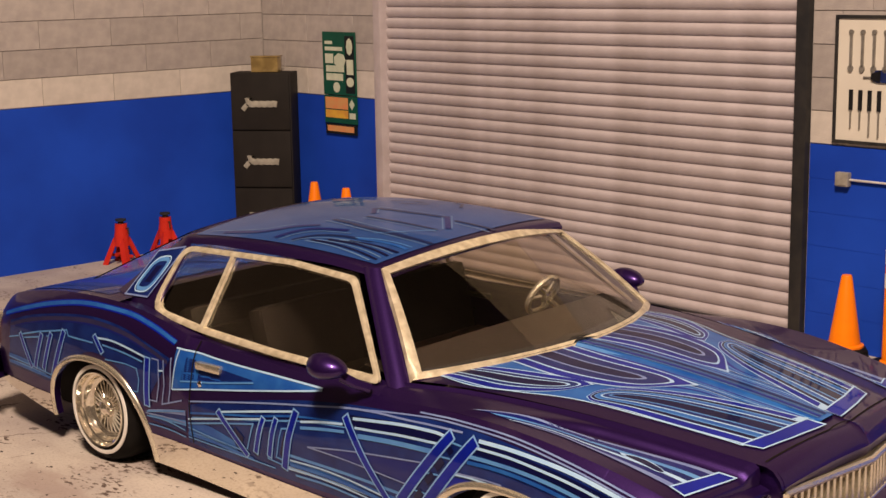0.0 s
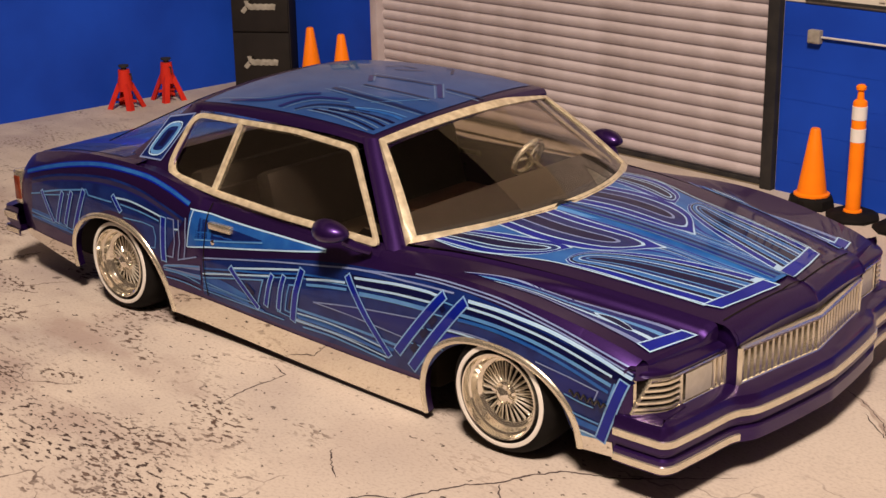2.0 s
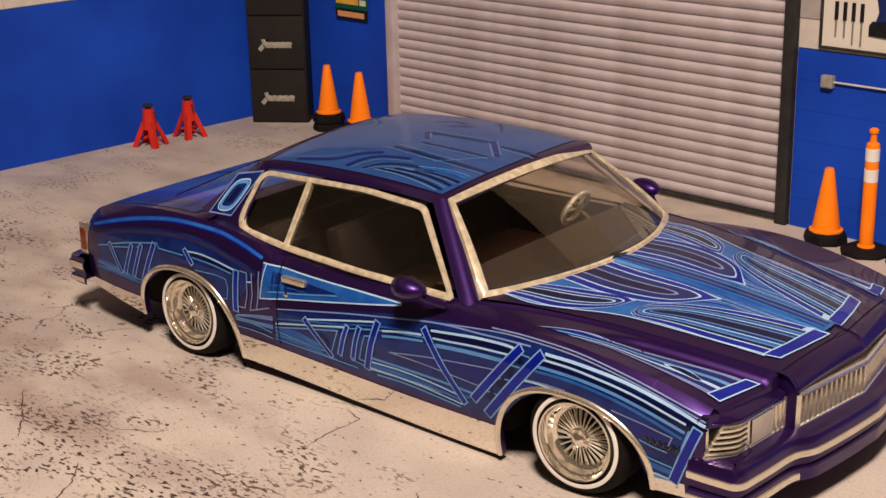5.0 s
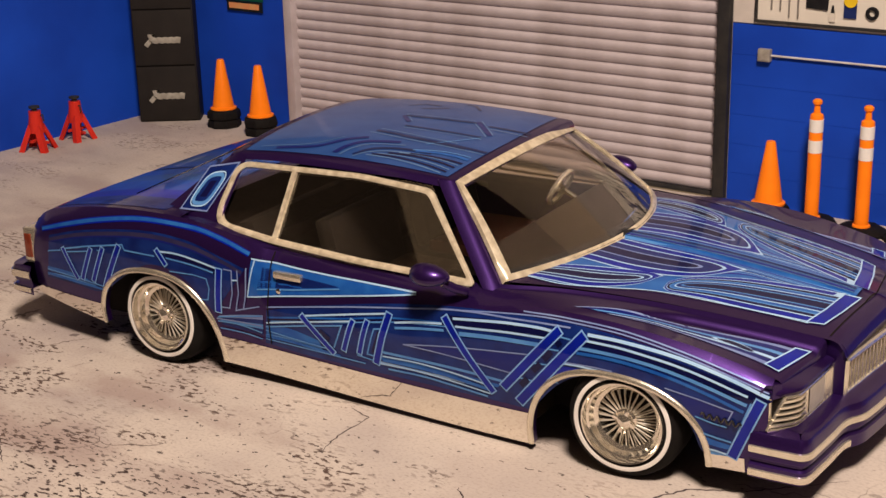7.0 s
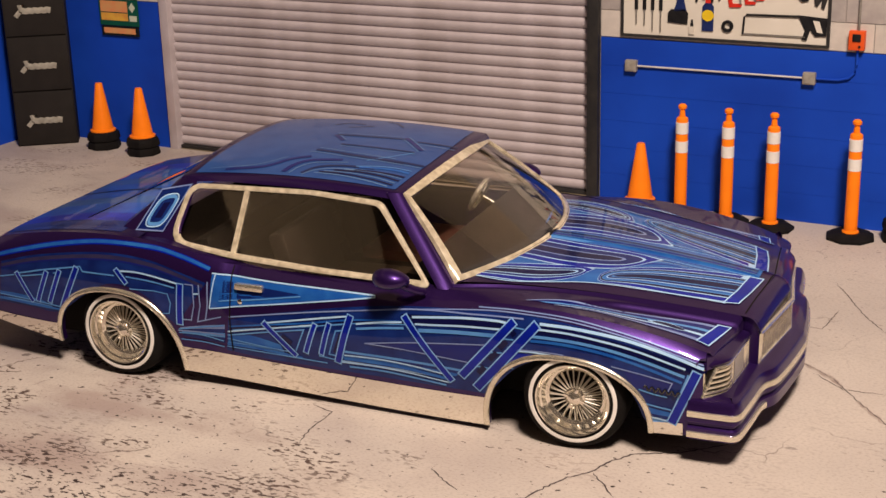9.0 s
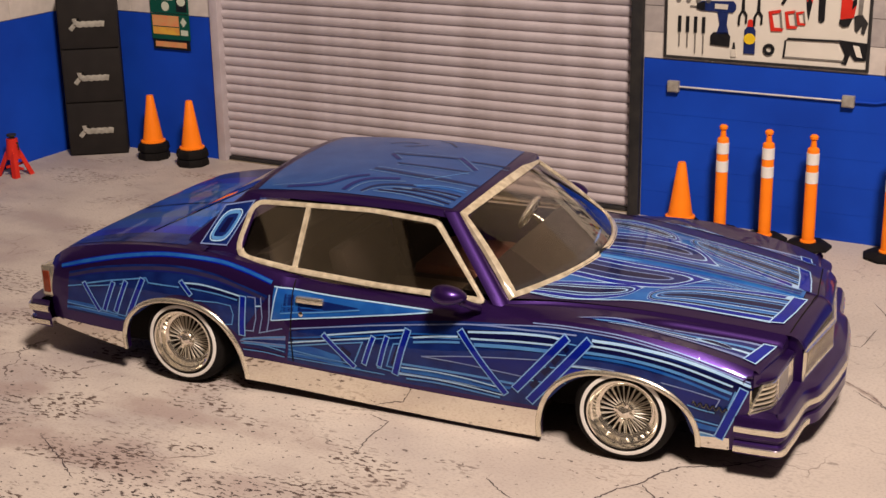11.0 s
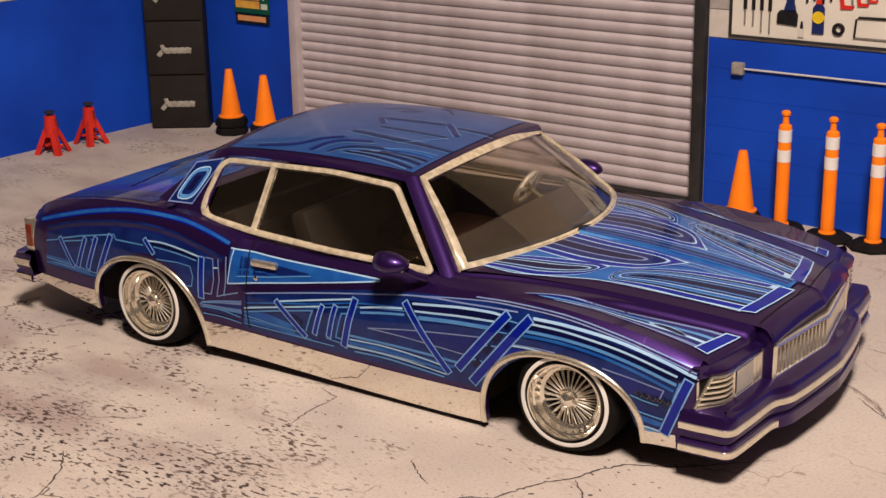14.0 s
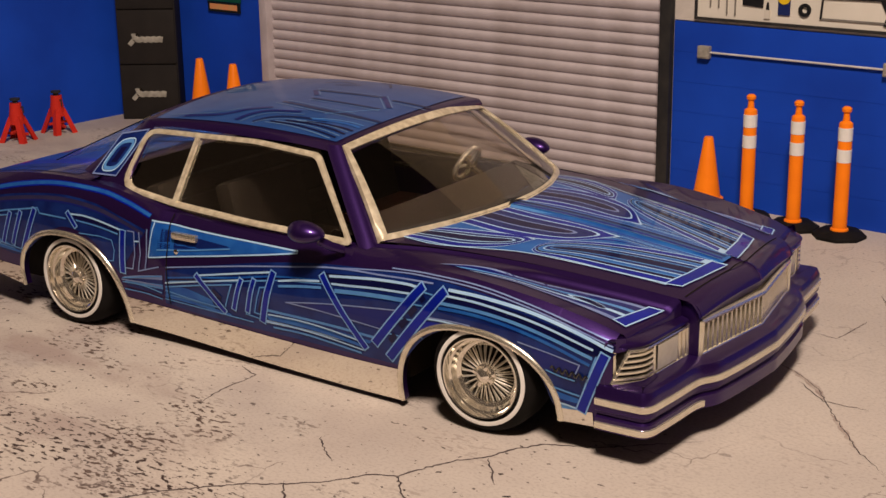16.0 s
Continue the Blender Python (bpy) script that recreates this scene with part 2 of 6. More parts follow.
# ---------------------------------------------------------------- mesh helpers
def part(name, bm, mat, parent=None, label="", smooth=35):
    """Links a bmesh as one mesh object, under a thing or a part."""
    me = bpy.data.meshes.new(name)
    bm.to_mesh(me)
    bm.free()
    if isinstance(mat, (list, tuple)):
        for k in mat:
            me.materials.append(k)
    else:
        me.materials.append(mat)
    if smooth:
        me.polygons.foreach_set("use_smooth", [True] * len(me.polygons))
        me.set_sharp_from_angle(angle=radians(smooth))
    ob = new(name, me)
    if parent:
        ob.parent = parent
    if label:
        ob["label"] = label
    return ob


def empty(name, label, category, m=None, group="", kind=""):
    ob = new(name)
    ob.empty_display_size = 0.01
    if m is not None:
        ob.matrix_world = m
    return tagged(ob, label, category, group, kind)


def box(bm, x0, x1, y0, y1, z0, z1, bevel=0.0, m=None):
    g = bmesh.ops.create_cube(bm, size=1.0)["verts"]
    for v in g:
        v.co = Vector(((x0 + x1) / 2 + v.co.x * (x1 - x0), (y0 + y1) / 2 + v.co.y * (y1 - y0), (z0 + z1) / 2 + v.co.z * (z1 - z0)))
    if bevel:
        edges = list({e for v in g for e in v.link_edges})
        r = bmesh.ops.bevel(bm, geom=edges, offset=bevel, segments=2, affect="EDGES", profile=0.6)
        g = list({v for f in r["faces"] for v in f.verts} | {v for v in g if v.is_valid})
    if m is not None:
        for v in g:
            v.co = m @ v.co
    return bm


def lathe(bm, profile, seg=32, axis="z", m=None, caps=True):
    """Turns (radius, height) points round an axis."""
    rings = []
    for r, h in profile:
        ring = []
        for k in range(seg):
            a = 2 * math.pi * k / seg
            c, s = r * math.cos(a), r * math.sin(a)
            p = Vector((c, s, h)) if axis == "z" else (Vector((c, h, s)) if axis == "y" else Vector((h, c, s)))
            ring.append(bm.verts.new(m @ p if m is not None else p))
        rings.append(ring)
    for a, b in zip(rings, rings[1:]):
        for k in range(seg):
            bm.faces.new((a[k], a[(k + 1) % seg], b[(k + 1) % seg], b[k]))
    if caps and profile[0][0] > 0:
        bm.faces.new(rings[0][::-1])
    if caps and profile[-1][0] > 0:
        bm.faces.new(rings[-1])
    bmesh.ops.recalc_face_normals(bm, faces=bm.faces[:])
    return bm


def grid(bm, rows, mat=0):
    """Faces between rows of points of equal length."""
    vs = [[bm.verts.new(p) for p in row] for row in rows]
    for a, b in zip(vs, vs[1:]):
        for k in range(len(a) - 1):
            quad = [a[k], a[k + 1], b[k + 1], b[k]]
            f = bm.faces.new(quad)
            f.material_index = mat
    return vs


def solid(bm, thick):
    """Gives a sheet thickness, inwards."""
    bmesh.ops.solidify(bm, geom=bm.faces[:], thickness=thick)


def tube(bm, pts, r, seg=10, closed=False):
    pts = [Vector(p) for p in pts]
    n = len(pts)
    rings = []
    for i, p in enumerate(pts):
        if closed:
            d = pts[(i + 1) % n] - pts[i - 1]
        else:
            d = pts[min(i + 1, n - 1)] - pts[max(i - 1, 0)]
        d.normalize()
        up = Vector((0, 0, 1)) if abs(d.z) < 0.9 else Vector((1, 0, 0))
        a = d.cross(up).normalized()
        b = a.cross(d)
        rings.append([bm.verts.new(p + r * (math.cos(2 * math.pi * k / seg) * a + math.sin(2 * math.pi * k / seg) * b)) for k in range(seg)])
    pairs = list(zip(rings, rings[1:])) + ([(rings[-1], rings[0])] if closed else [])
    for a, b in pairs:
        for k in range(seg):
            bm.faces.new((a[k], a[(k + 1) % seg], b[(k + 1) % seg], b[k]))
    if not closed:
        bm.faces.new(rings[0])
        bm.faces.new(rings[-1][::-1])
    bmesh.ops.recalc_face_normals(bm, faces=bm.faces[:])


def curve(table):
    """A smooth function through (x, value) pairs."""
    xs, vs = [p[0] for p in table], [p[1] for p in table]

    def f(x):
        if x <= xs[0]:
            return vs[0]
        if x >= xs[-1]:
            return vs[-1]
        i = max(k for k in range(len(xs)) if xs[k] <= x)
        i = min(i, len(xs) - 2)
        def slope(k):
            if k == 0:
                return (vs[1] - vs[0]) / (xs[1] - xs[0])
            if k == len(xs) - 1:
                return (vs[-1] - vs[-2]) / (xs[-1] - xs[-2])
            return (vs[k + 1] - vs[k - 1]) / (xs[k + 1] - xs[k - 1])
        h = xs[i + 1] - xs[i]
        t = (x - xs[i]) / h
        return ((2 * t**3 - 3 * t**2 + 1) * vs[i] + (t**3 - 2 * t**2 + t) * h * slope(i)
                + (-2 * t**3 + 3 * t**2) * vs[i + 1] + (t**3 - t**2) * h * slope(i + 1))
    return f


def spread(a, b, n):
    return [a + (b - a) * k / n for k in range(n + 1)]


# ---------------------------------------------------------------- the diorama: floor, walls
ROOM = pose(0, 0, 0, 0, 0, -6.2)          # the little garage stands turned against the car
BACK, LEFT, FRONT, RIGHT = 0.3620, -0.6560, -0.3140, 0.95
WALL_H = 0.36


def room_part(name, bm, mat, label="", category="", kind="structure", smooth=35, parent=None):
    ob = part(name, bm, mat, parent, "", smooth)
    if parent is None:
        ob.matrix_world = ROOM
        tagged(ob, label, category, "", kind)
    return ob


bm = bmesh.new()
box(bm, LEFT, RIGHT, FRONT, BACK, -0.003, 0.0)
floor_ob = room_part("floor", bm, M["floor"], "pale worn concrete floor sheet with cracks and stains", "floor")
bm = bmesh.new()
box(bm, LEFT - 0.012, RIGHT, FRONT, BACK + 0.012, -0.022, -0.0035, 0.001)
board = room_part("base_board", bm, M["wood"], "raw pine board under the concrete floor sheet", "board", "")

DOOR_L, DOOR_R = -0.4690, -0.0242         # roller door, along the back wall
bm = bmesh.new()
box(bm, LEFT - 0.012, DOOR_L - 0.0095, BACK, BACK + 0.012, -0.003, WALL_H)
box(bm, DOOR_R + 0.010, RIGHT, BACK, BACK + 0.012, -0.003, WALL_H)
wall_back = room_part("wall_back", bm, M["mortar"], "garage back wall, blue below and grey block above", "wall")
bm = bmesh.new()
box(bm, LEFT - 0.012, LEFT, FRONT, BACK - 0.0005, -0.003, WALL_H)
wall_left = room_part("wall_left", bm, M["mortar"], "garage side wall, blue below and grey block above", "wall")


def blue_panel(parent, x0, x1, y0, y1, top, courses=False):
    """Painted lower wall: a sheet, with block courses a hair proud of it where they show."""
    bm = bmesh.new()
    box(bm, x0, x1, y0, y1, 0.0, top)
    room_part("painted_panel", bm, M["blue_wall"], parent=parent)
    if not courses:
        return
    pitch = top / 6
    for k in range(6):
        bm = bmesh.new()
        box(bm, x0, x1, y0 - 0.0002, y0 + 0.0004, k * pitch + 0.00012, (k + 1) * pitch - 0.00012)
        room_part("block_course", bm, M["blue_wall"], parent=parent)


blue_panel(wall_back, LEFT + 0.001, DOOR_L - 0.0105, BACK - 0.001, BACK + 0.001, 0.1470)
blue_panel(wall_back, DOOR_R + 0.011, RIGHT, BACK - 0.001, BACK + 0.001, 0.1412, True)
blue_panel(wall_left, LEFT - 0.001, LEFT + 0.001, FRONT, BACK - 0.001, 0.1485)

# roller door
door = empty("door_1", "closed grey roller shutter door with ribbed steel slats", "roller door", ROOM, "", "structure")
bm = bmesh.new()
box(bm, DOOR_L - 0.0095, DOOR_L, BACK - 0.004, BACK + 0.012, 0, WALL_H, 0.0004)
part("frame", bm, M["slat"], door)
bm = bmesh.new()
box(bm, DOOR_R, DOOR_R + 0.010, BACK - 0.006, BACK + 0.012, 0, WALL_H, 0.0005)
part("frame", bm, M["dark_metal"], door, "dark steel guide rail")
bm = bmesh.new()
box(bm, DOOR_L, DOOR_R, BACK + 0.009, BACK + 0.012, 0, WALL_H)
part("backing", bm, M["dark_metal"], door)
SLAT = 0.0095
prof = [(0.0, 0.0012), (0.0006, 0.0020), (0.0018, 0.0028), (0.0036, 0.0036), (0.0056, 0.0040), (0.0074, 0.0037), (0.0086, 0.0026), (0.0091, 0.0010), (SLAT, 0.0004)]
bm = bmesh.new()
grid(bm, [[(x, BACK + 0.0075 - d, z) for z, d in prof] for x in (DOOR_L, DOOR_R)])
bmesh.ops.recalc_face_normals(bm, faces=bm.faces[:])
first = part("slat", bm, M["slat"], door, "", 60)
for k in range(int(WALL_H / SLAT)):
    ob = first if k == 0 else new("slat", first.data)
    ob.parent = door
    ob.location.z = 0.0035 + k * SLAT
bm = bmesh.new()
box(bm, DOOR_L, DOOR_R, BACK + 0.001, BACK + 0.006, 0.0006, 0.0040, 0.0005)
part("bottom_bar", bm, M["dark_metal"], door)

# unseen room shell, added; tan faces feed the glass reflections, dark ones limit fill
bm = bmesh.new()
box(bm, -1.35, 2.4, -2.6, 1.6, -0.80, -0.75)
tagged(part("room_floor", bm, M["carpet"]), "dark carpet floor of the surrounding room", "floor", "", "structure")
bm = bmesh.new()
box(bm, -1.35, 2.4, -2.6, 1.6, 2.40, 2.45)
tagged(part("ceiling", bm, M["ceiling"]), "dark wooden ceiling of the surrounding room", "ceiling", "", "structure")
for nm, mat, b in (("wall_north", "room", (-1.35, 2.4, 1.55, 1.6)), ("wall_south", "dark_room", (-1.35, 2.4, -2.6, -2.55)), ("wall_east", "dark_room", (2.35, 2.4, -2.55, 1.55)), ("wall_west", "dark_room", (-1.35, -1.30, -2.55, 1.55))):
    bm = bmesh.new()
    box(bm, *b, -0.75, 2.40 if nm != "wall_west" else 1.74)
    wall = tagged(part(nm, bm, M[mat]), "plain tan wall of the surrounding room" if mat == "room" else "plain dark wall of the surrounding room", "wall", "", "structure")
# tan strip added above the dark wall for the side glass to reflect
bm = bmesh.new()
box(bm, -1.35, -1.31, -2.55, 1.55, 1.74, 2.40)
part("plaster", bm, M["room"], wall, "tan plaster above dark panelling")
table = empty("table", "plain wooden table carrying the diorama", "table", ROOM)
bm = bmesh.new()
box(bm, LEFT + 0.1, RIGHT - 0.05, FRONT + 0.1, BACK, -0.052, -0.022, 0.003)
part("tabletop", bm, M["wood"], table)
for lx in (LEFT + 0.15, RIGHT - 0.15):
    for ly in (FRONT + 0.15, BACK - 0.06):
        bm = bmesh.new()
        box(bm, lx - 0.02, lx + 0.02, ly - 0.02, ly + 0.02, -0.75, -0.052, 0.003)
        part("leg", bm, M["wood"], table)


# ---------------------------------------------------------------- the model car
car = empty("model_car", "purple lowrider model car with blue striped paint and chrome trim", "model car")

width = curve([(-0.262, 0.1005), (-0.245, 0.1040), (-0.2, 0.1080), (-0.15, 0.1100), (-0.08, 0.1085), (0.0, 0.1110), (0.08, 0.1150), (0.145, 0.1180), (0.19, 0.1165), (0.212, 0.1150), (0.222, 0.1128)])
crease = curve([(-0.257, 0.0715), (-0.2500, 0.0772), (-0.2380, 0.0822), (-0.197, 0.0893), (-0.157, 0.0920), (-0.122, 0.0905), (-0.09, 0.0845), (-0.0736, 0.0805),
                (-0.03, 0.0780), (0.02, 0.0765), (0.069, 0.0765), (0.104, 0.0785), (0.137, 0.0782), (0.17, 0.0742), (0.20, 0.0678), (0.2155, 0.0630), (0.229, 0.0570)])
sill = curve([(-0.26, 0.0275), (-0.20, 0.0180), (-0.108, 0.0088), (0.09, 0.0040), (0.183, 0.0150), (0.21, 0.0160)])
ARCHES = ((-0.1526, 0.0443, 0.0572), (0.1400, 0.0465, 0.0530))


def low(x, grow=0.0):
    """The lower edge of the body side: sill or wheel arch."""
    z = sill(x)
    for c, a, top in ARCHES:
        a += grow
        if abs(x - c) < a:
            u = (x - c) / a
            base = sill(c - a) + (sill(c + a) - sill(c - a)) * (u + 1) / 2
            z = max(z, base + (top + grow - base) * (1 - abs(u) ** 2.3) ** (1 / 2.3))
    return z


def side(x, z):
    """Half width of the body at a place of its side."""
    w, c = width(x), crease(x)
    y = w
    if z < 0.050:
        y -= 0.0085 * ((0.050 - z) / 0.050) ** 1.6
    else:
        s = min(1.0, max(0.0, (z - 0.050) / (c - 0.050)))
        y -= 0.0020 * s * s + 0.0058 * s**5
    # the door skin lies back between the swelling wings
    tuck = max(0.0, min(1.0, (x + 0.078) / 0.010)) * max(0.0, min(1.0, (0.085 - x) / 0.10))
    y -= 0.0026 * tuck * max(0.0, min(1.0, (z - 0.048) / 0.016))
    return y


XS = set(spread(-0.257, 0.2155, 190))
for c, a, top in ARCHES:
    for end in (c - a, c + a):
        XS |= {end + k for k in (-0.0003, -0.0001, 0.0, 0.0001, 0.0003, 0.0008, -0.0008)}
XS = sorted(XS)
for sgn in (-1, 1):
    bm = bmesh.new()
    rows = []
    for x in XS:
        a, c = low(x), crease(x)
        rows.append([(x, sgn * side(x, a + (c - a) * k / 22), a + (c - a) * k / 22) for k in range(23)])
    grid(bm, rows)
    # the body's edge turns in under the arches and sill
    grid(bm, [[(x, sgn * side(x, low(x)), low(x)), (x, sgn * (side(x, low(x)) - 0.004), low(x) + 0.0006)] for x in XS])
    bmesh.ops.remove_doubles(bm, verts=bm.verts[:], dist=0.00002)
    bmesh.ops.recalc_face_normals(bm, faces=bm.faces[:])
    part("side_panel", bm, M["purple"], car)

# bonnet and wings
bonnet_mid = curve([(0.05, 0.0862), (0.1, 0.0868), (0.15, 0.0852), (0.2, 0.0812), (0.235, 0.0770), (0.252, 0.0738)])
bonnet_half = curve([(0.05, 0.1000), (0.07, 0.0970), (0.1, 0.0895), (0.15, 0.0785), (0.2, 0.0685), (0.24, 0.0605)])


wing_ridge = curve([(0.09, 0.1110), (0.1166, 0.1060), (0.14, 0.0940), (0.16, 0.0840), (0.18, 0.0795), (0.2065, 0.0740), (0.23, 0.0695)])


def bonnet(x, y):
    """Height of the bonnet and of the wings beside it; a low ridge runs down the middle, and one along each wing."""
    mid = abs(y + 0.0062)
    y = abs(y)
    drop = max(0.0, min(1.0, (x - 0.095) / 0.135))
    zm, h, c = bonnet_mid(x) - 0.0052 * drop**1.3, bonnet_half(x), crease(x)
    yc = side(x, c)
    ze = zm - 0.0042
    if y <= h:
        z = zm - (zm - ze) * (y / h) ** 2.4
        if mid < 0.0075:
            z += 0.0010 * min(1.0, (0.0075 - mid) / 0.0025)
        return z
    t = (y - h) / max(0.002, yc - h)
    step = 0.0034 * max(0.0, min(1.0, (x - 0.105) / 0.06))
    rise = step / (1 + math.exp((y - wing_ridge(x)) / 0.0010))
    if t < 0.10:
        return ze - 0.0016 * t / 0.10 + rise - step
    t = (t - 0.10) / 0.90
    return (ze - 0.0016 - step) + (c - ze + 0.0016 + step) * t**1.9 + rise


def screen_base(y):
    """Where the windscreen meets the bonnet."""
    return 0.0690 + 0.0330 * (1 - (abs(y) / 0.098) ** 2)


def nose(y):
    y = abs(y)
    return 0.2350 - 0.0060 * y / 0.0610 if y <= 0.0620 else 0.2245 - 0.0075 * (y - 0.062) / 0.05


for sgn in (-1, 1):
    bm = bmesh.new()
    vs = [0, 0.02, 0.06, 0.12, 0.16, 0.18, 0.22, 0.25, 0.4, 0.55, 0.7, 0.82, 0.92, 0.98, 1.0]
    rows = []
    for k in range(49):
        t = k / 48
        row = []
        for v in vs:
            y = v * 0.0605
            x = screen_base(y * 1.35) + (nose(y) - screen_base(y * 1.35)) * t
            y = v * bonnet_half(x)
            x = screen_base(y) - 0.006 + (nose(min(y, 0.0615)) - screen_base(y) + 0.006) * t
            row.append((x, sgn * y, bonnet(x, y)))
        rows.append(row)
    grid(bm, rows)
    lip = rows[-1]
    grid(bm, [lip, [(x + 0.0028, y, z - 0.0012) for x, y, z in lip], [(x + 0.0058, y, z - 0.0048) for x, y, z in lip], [(x + 0.0070, y, z - 0.0080) for x, y, z in lip], [(x + 0.0055, y, 0.0590) for x, y, z in lip]])
    end = [r[-1] for r in rows]
    bmesh.ops.remove_doubles(bm, verts=bm.verts[:], dist=0.00002)
    bmesh.ops.recalc_face_normals(bm, faces=bm.faces[:])
    part("bonnet", bm, M["purple"], car)
    bm = bmesh.new()
    rows = []
    for k in range(49):
        x = 0.060 + (0.2245 - 0.060) * k / 48
        row = []
        for v in spread(0, 1, 46):
            h = bonnet_half(x)
            xx = min(x, nose(0.0621 + v * 0.05))
            y = h + v * (side(xx, crease(xx)) - h)
            row.append((xx, sgn * y, bonnet(xx, y)))
        rows.append(row)
    grid(bm, rows)
    lip = rows[-1]
    grid(bm, [lip, [(x + 0.0016, y, z - 0.0012) for x, y, z in lip], [(x + 0.0022, y, z - 0.0036) for x, y, z in lip], [(x + 0.0016, y, max(0.0555, z - 0.0120)) for x, y, z in lip]])
    bmesh.ops.remove_doubles(bm, verts=bm.verts[:], dist=0.00002)
    bmesh.ops.recalc_face_normals(bm, faces=bm.faces[:])
    part("front_wing", bm, M["purple"], car)

# rear deck
deck_mid = curve([(-0.257, 0.0760), (-0.245, 0.0808), (-0.2, 0.0885), (-0.14, 0.0945)])


def deck(x, y):
    c = crease(x)
    yc = side(x, c)
    u = min(1.0, abs(y) / yc)
    return deck_mid(x) + (c - deck_mid(x)) * u**4


bm = bmesh.new()
rows = [[(x, side(x, crease(x)) * k / 16, deck(x, side(x, crease(x)) * k / 16)) for k in range(-16, 17)] for x in spread(-0.257, -0.135, 24)]
grid(bm, rows)
grid(bm, [rows[0], [(x - 0.002, y, z - 0.0025) for x, y, z in rows[0]]])
bmesh.ops.recalc_face_normals(bm, faces=bm.faces[:])
part("boot_lid", bm, M["purple"], car)

# belt between bonnet and boot
for sgn in (-1, 1):
    bm = bmesh.new()
    rows = []
    for x in spread(-0.140, 0.066, 40):
        c = crease(x)
        y1 = side(x, c)
        zb = 0.0800 + 0.0105 * max(0.0, min(1.0, (-0.05 - x) / 0.07)) ** 1.3
        rows.append([(x, sgn * y1, c), (x, sgn * (y1 * 0.5 + 0.0495), c * 0.4 + zb * 0.6), (x, sgn * 0.0985, zb), (x, sgn * 0.0960, zb + 0.0005)])
    grid(bm, rows)
    bmesh.ops.recalc_face_normals(bm, faces=bm.faces[:])
    part("belt_panel", bm, M["purple"], car)

# roof and pillars
ROOF_F, ROOF_R = 0.0270, -0.1180


def roof(x, y):
    t = (x - ROOF_R) / (ROOF_F - ROOF_R)
    crown = 0.1342 - 0.0036 * (2 * t - 1.0) ** 2
    return crown - 0.0050 * (abs(y) / 0.0690) ** 2.4 + 0.028 * y


bm = bmesh.new()
rows = []
for k in range(31):
    t = k / 30
    x0 = ROOF_R - 0.002 + (ROOF_F + 0.001 - ROOF_R + 0.002) * t
    row = []
    for j in range(-24, 25):
        y = 0.0695 * j / 24
        x = x0 + 0.0050 * t * (1 - (y / 0.07) ** 2)
        row.append((x, y, roof(x, y)))
    rows.append(row)
grid(bm, rows)
for sgn in (-1, 1):
    edge = [r[0] if sgn < 0 else r[-1] for r in rows]
    grid(bm, [edge, [(x, y + sgn * 0.0009, z - 0.0006) for x, y, z in edge], [(x, y + sgn * 0.0020, z - 0.0022) for x, y, z in edge], [(x, sgn * 0.0724, min(0.1230, z - 0.003)) for x, y, z in edge]])
head = rows[-1]
grid(bm, [head, [(x + 0.0010, y, z - 0.0005) for x, y, z in head], [(x + 0.0026, y, z - 0.0026) for x, y, z in head], [(x + 0.0022, y, z - 0.0052) for x, y, z in head]])
tail = rows[0]
grid(bm, [tail, [(x - 0.0010, y, z - 0.0008) for x, y, z in tail], [(x - 0.0012, y, z - 0.0040) for x, y, z in tail]])
bmesh.ops.remove_doubles(bm, verts=bm.verts[:], dist=0.00002)
bmesh.ops.recalc_face_normals(bm, faces=bm.faces[:])
part("roof", bm, M["purple"], car)


def glass_y(z):
    """Half width of the cabin at a height."""
    return 0.0980 - 0.68 * (z - 0.0840)


for sgn in (-1, 1):
    bm = bmesh.new()
    # windscreen pillar
    rows = []
    for t in spread(0, 1, 8):
        z = 0.0800 + (0.1245 - 0.0800) * t
        x = 0.0690 + (0.0260 - 0.0690) * t
        y = glass_y(z) + 0.0010
        rows.append([(x + 0.0015, sgn * (y - 0.0065), z), (x + 0.0010, sgn * (y - 0.0025), z), (x - 0.0022, sgn * y, z), (x - 0.0075, sgn * (y + 0.0002), z), (x - 0.0080, sgn * (y - 0.003), z)])
    grid(bm, rows)
    bmesh.ops.recalc_face_normals(bm, faces=bm.faces[:])
    part("front_pillar", bm, M["purple"], car)
    bm = bmesh.new()
    rows = []
    for t in spread(0, 1, 12):
        z = 0.0895 + (0.1238 - 0.0895) * t
        y = glass_y(z) + 0.0002 + 0.0008 * t**6
        xa = -0.1120 + (-0.1075 + 0.1120) * t                  # behind the side glass
        xb = -0.1560 + (ROOF_R + 0.1560) * t - 0.002          # the rear edge
        rows.append([(xa + (xb - xa) * k / 8, sgn * (y - 0.0040 * (k / 8) ** 3), z) for k in range(9)] + [(xb - 0.001 - 0.004 * (1 - t), sgn * (y - 0.016), z + 0.0005 * t)])
    grid(bm, rows)
    bmesh.ops.recalc_face_normals(bm, faces=bm.faces[:])
    part("rear_pillar", bm, M["purple"], car)

# glass
bm = bmesh.new()


def screen(t, v):
    """Windscreen: t up from its base, v across from -1 to 1."""
    yb, yt = 0.0950 * v, 0.0690 * v
    b = Vector((screen_base(yb) - 0.001, yb, 0.0822 + 0.0032 * (1 - v * v)))
    a = Vector((ROOF_F + 0.0005 + 0.0060 * (1 - v * v), yt, 0.1235 + 0.0062 * (1 - v * v)))
    p = b + (a - b) * t
    return p + Vector((0.0009, 0, 0.0011)) * 4 * t * (1 - t)


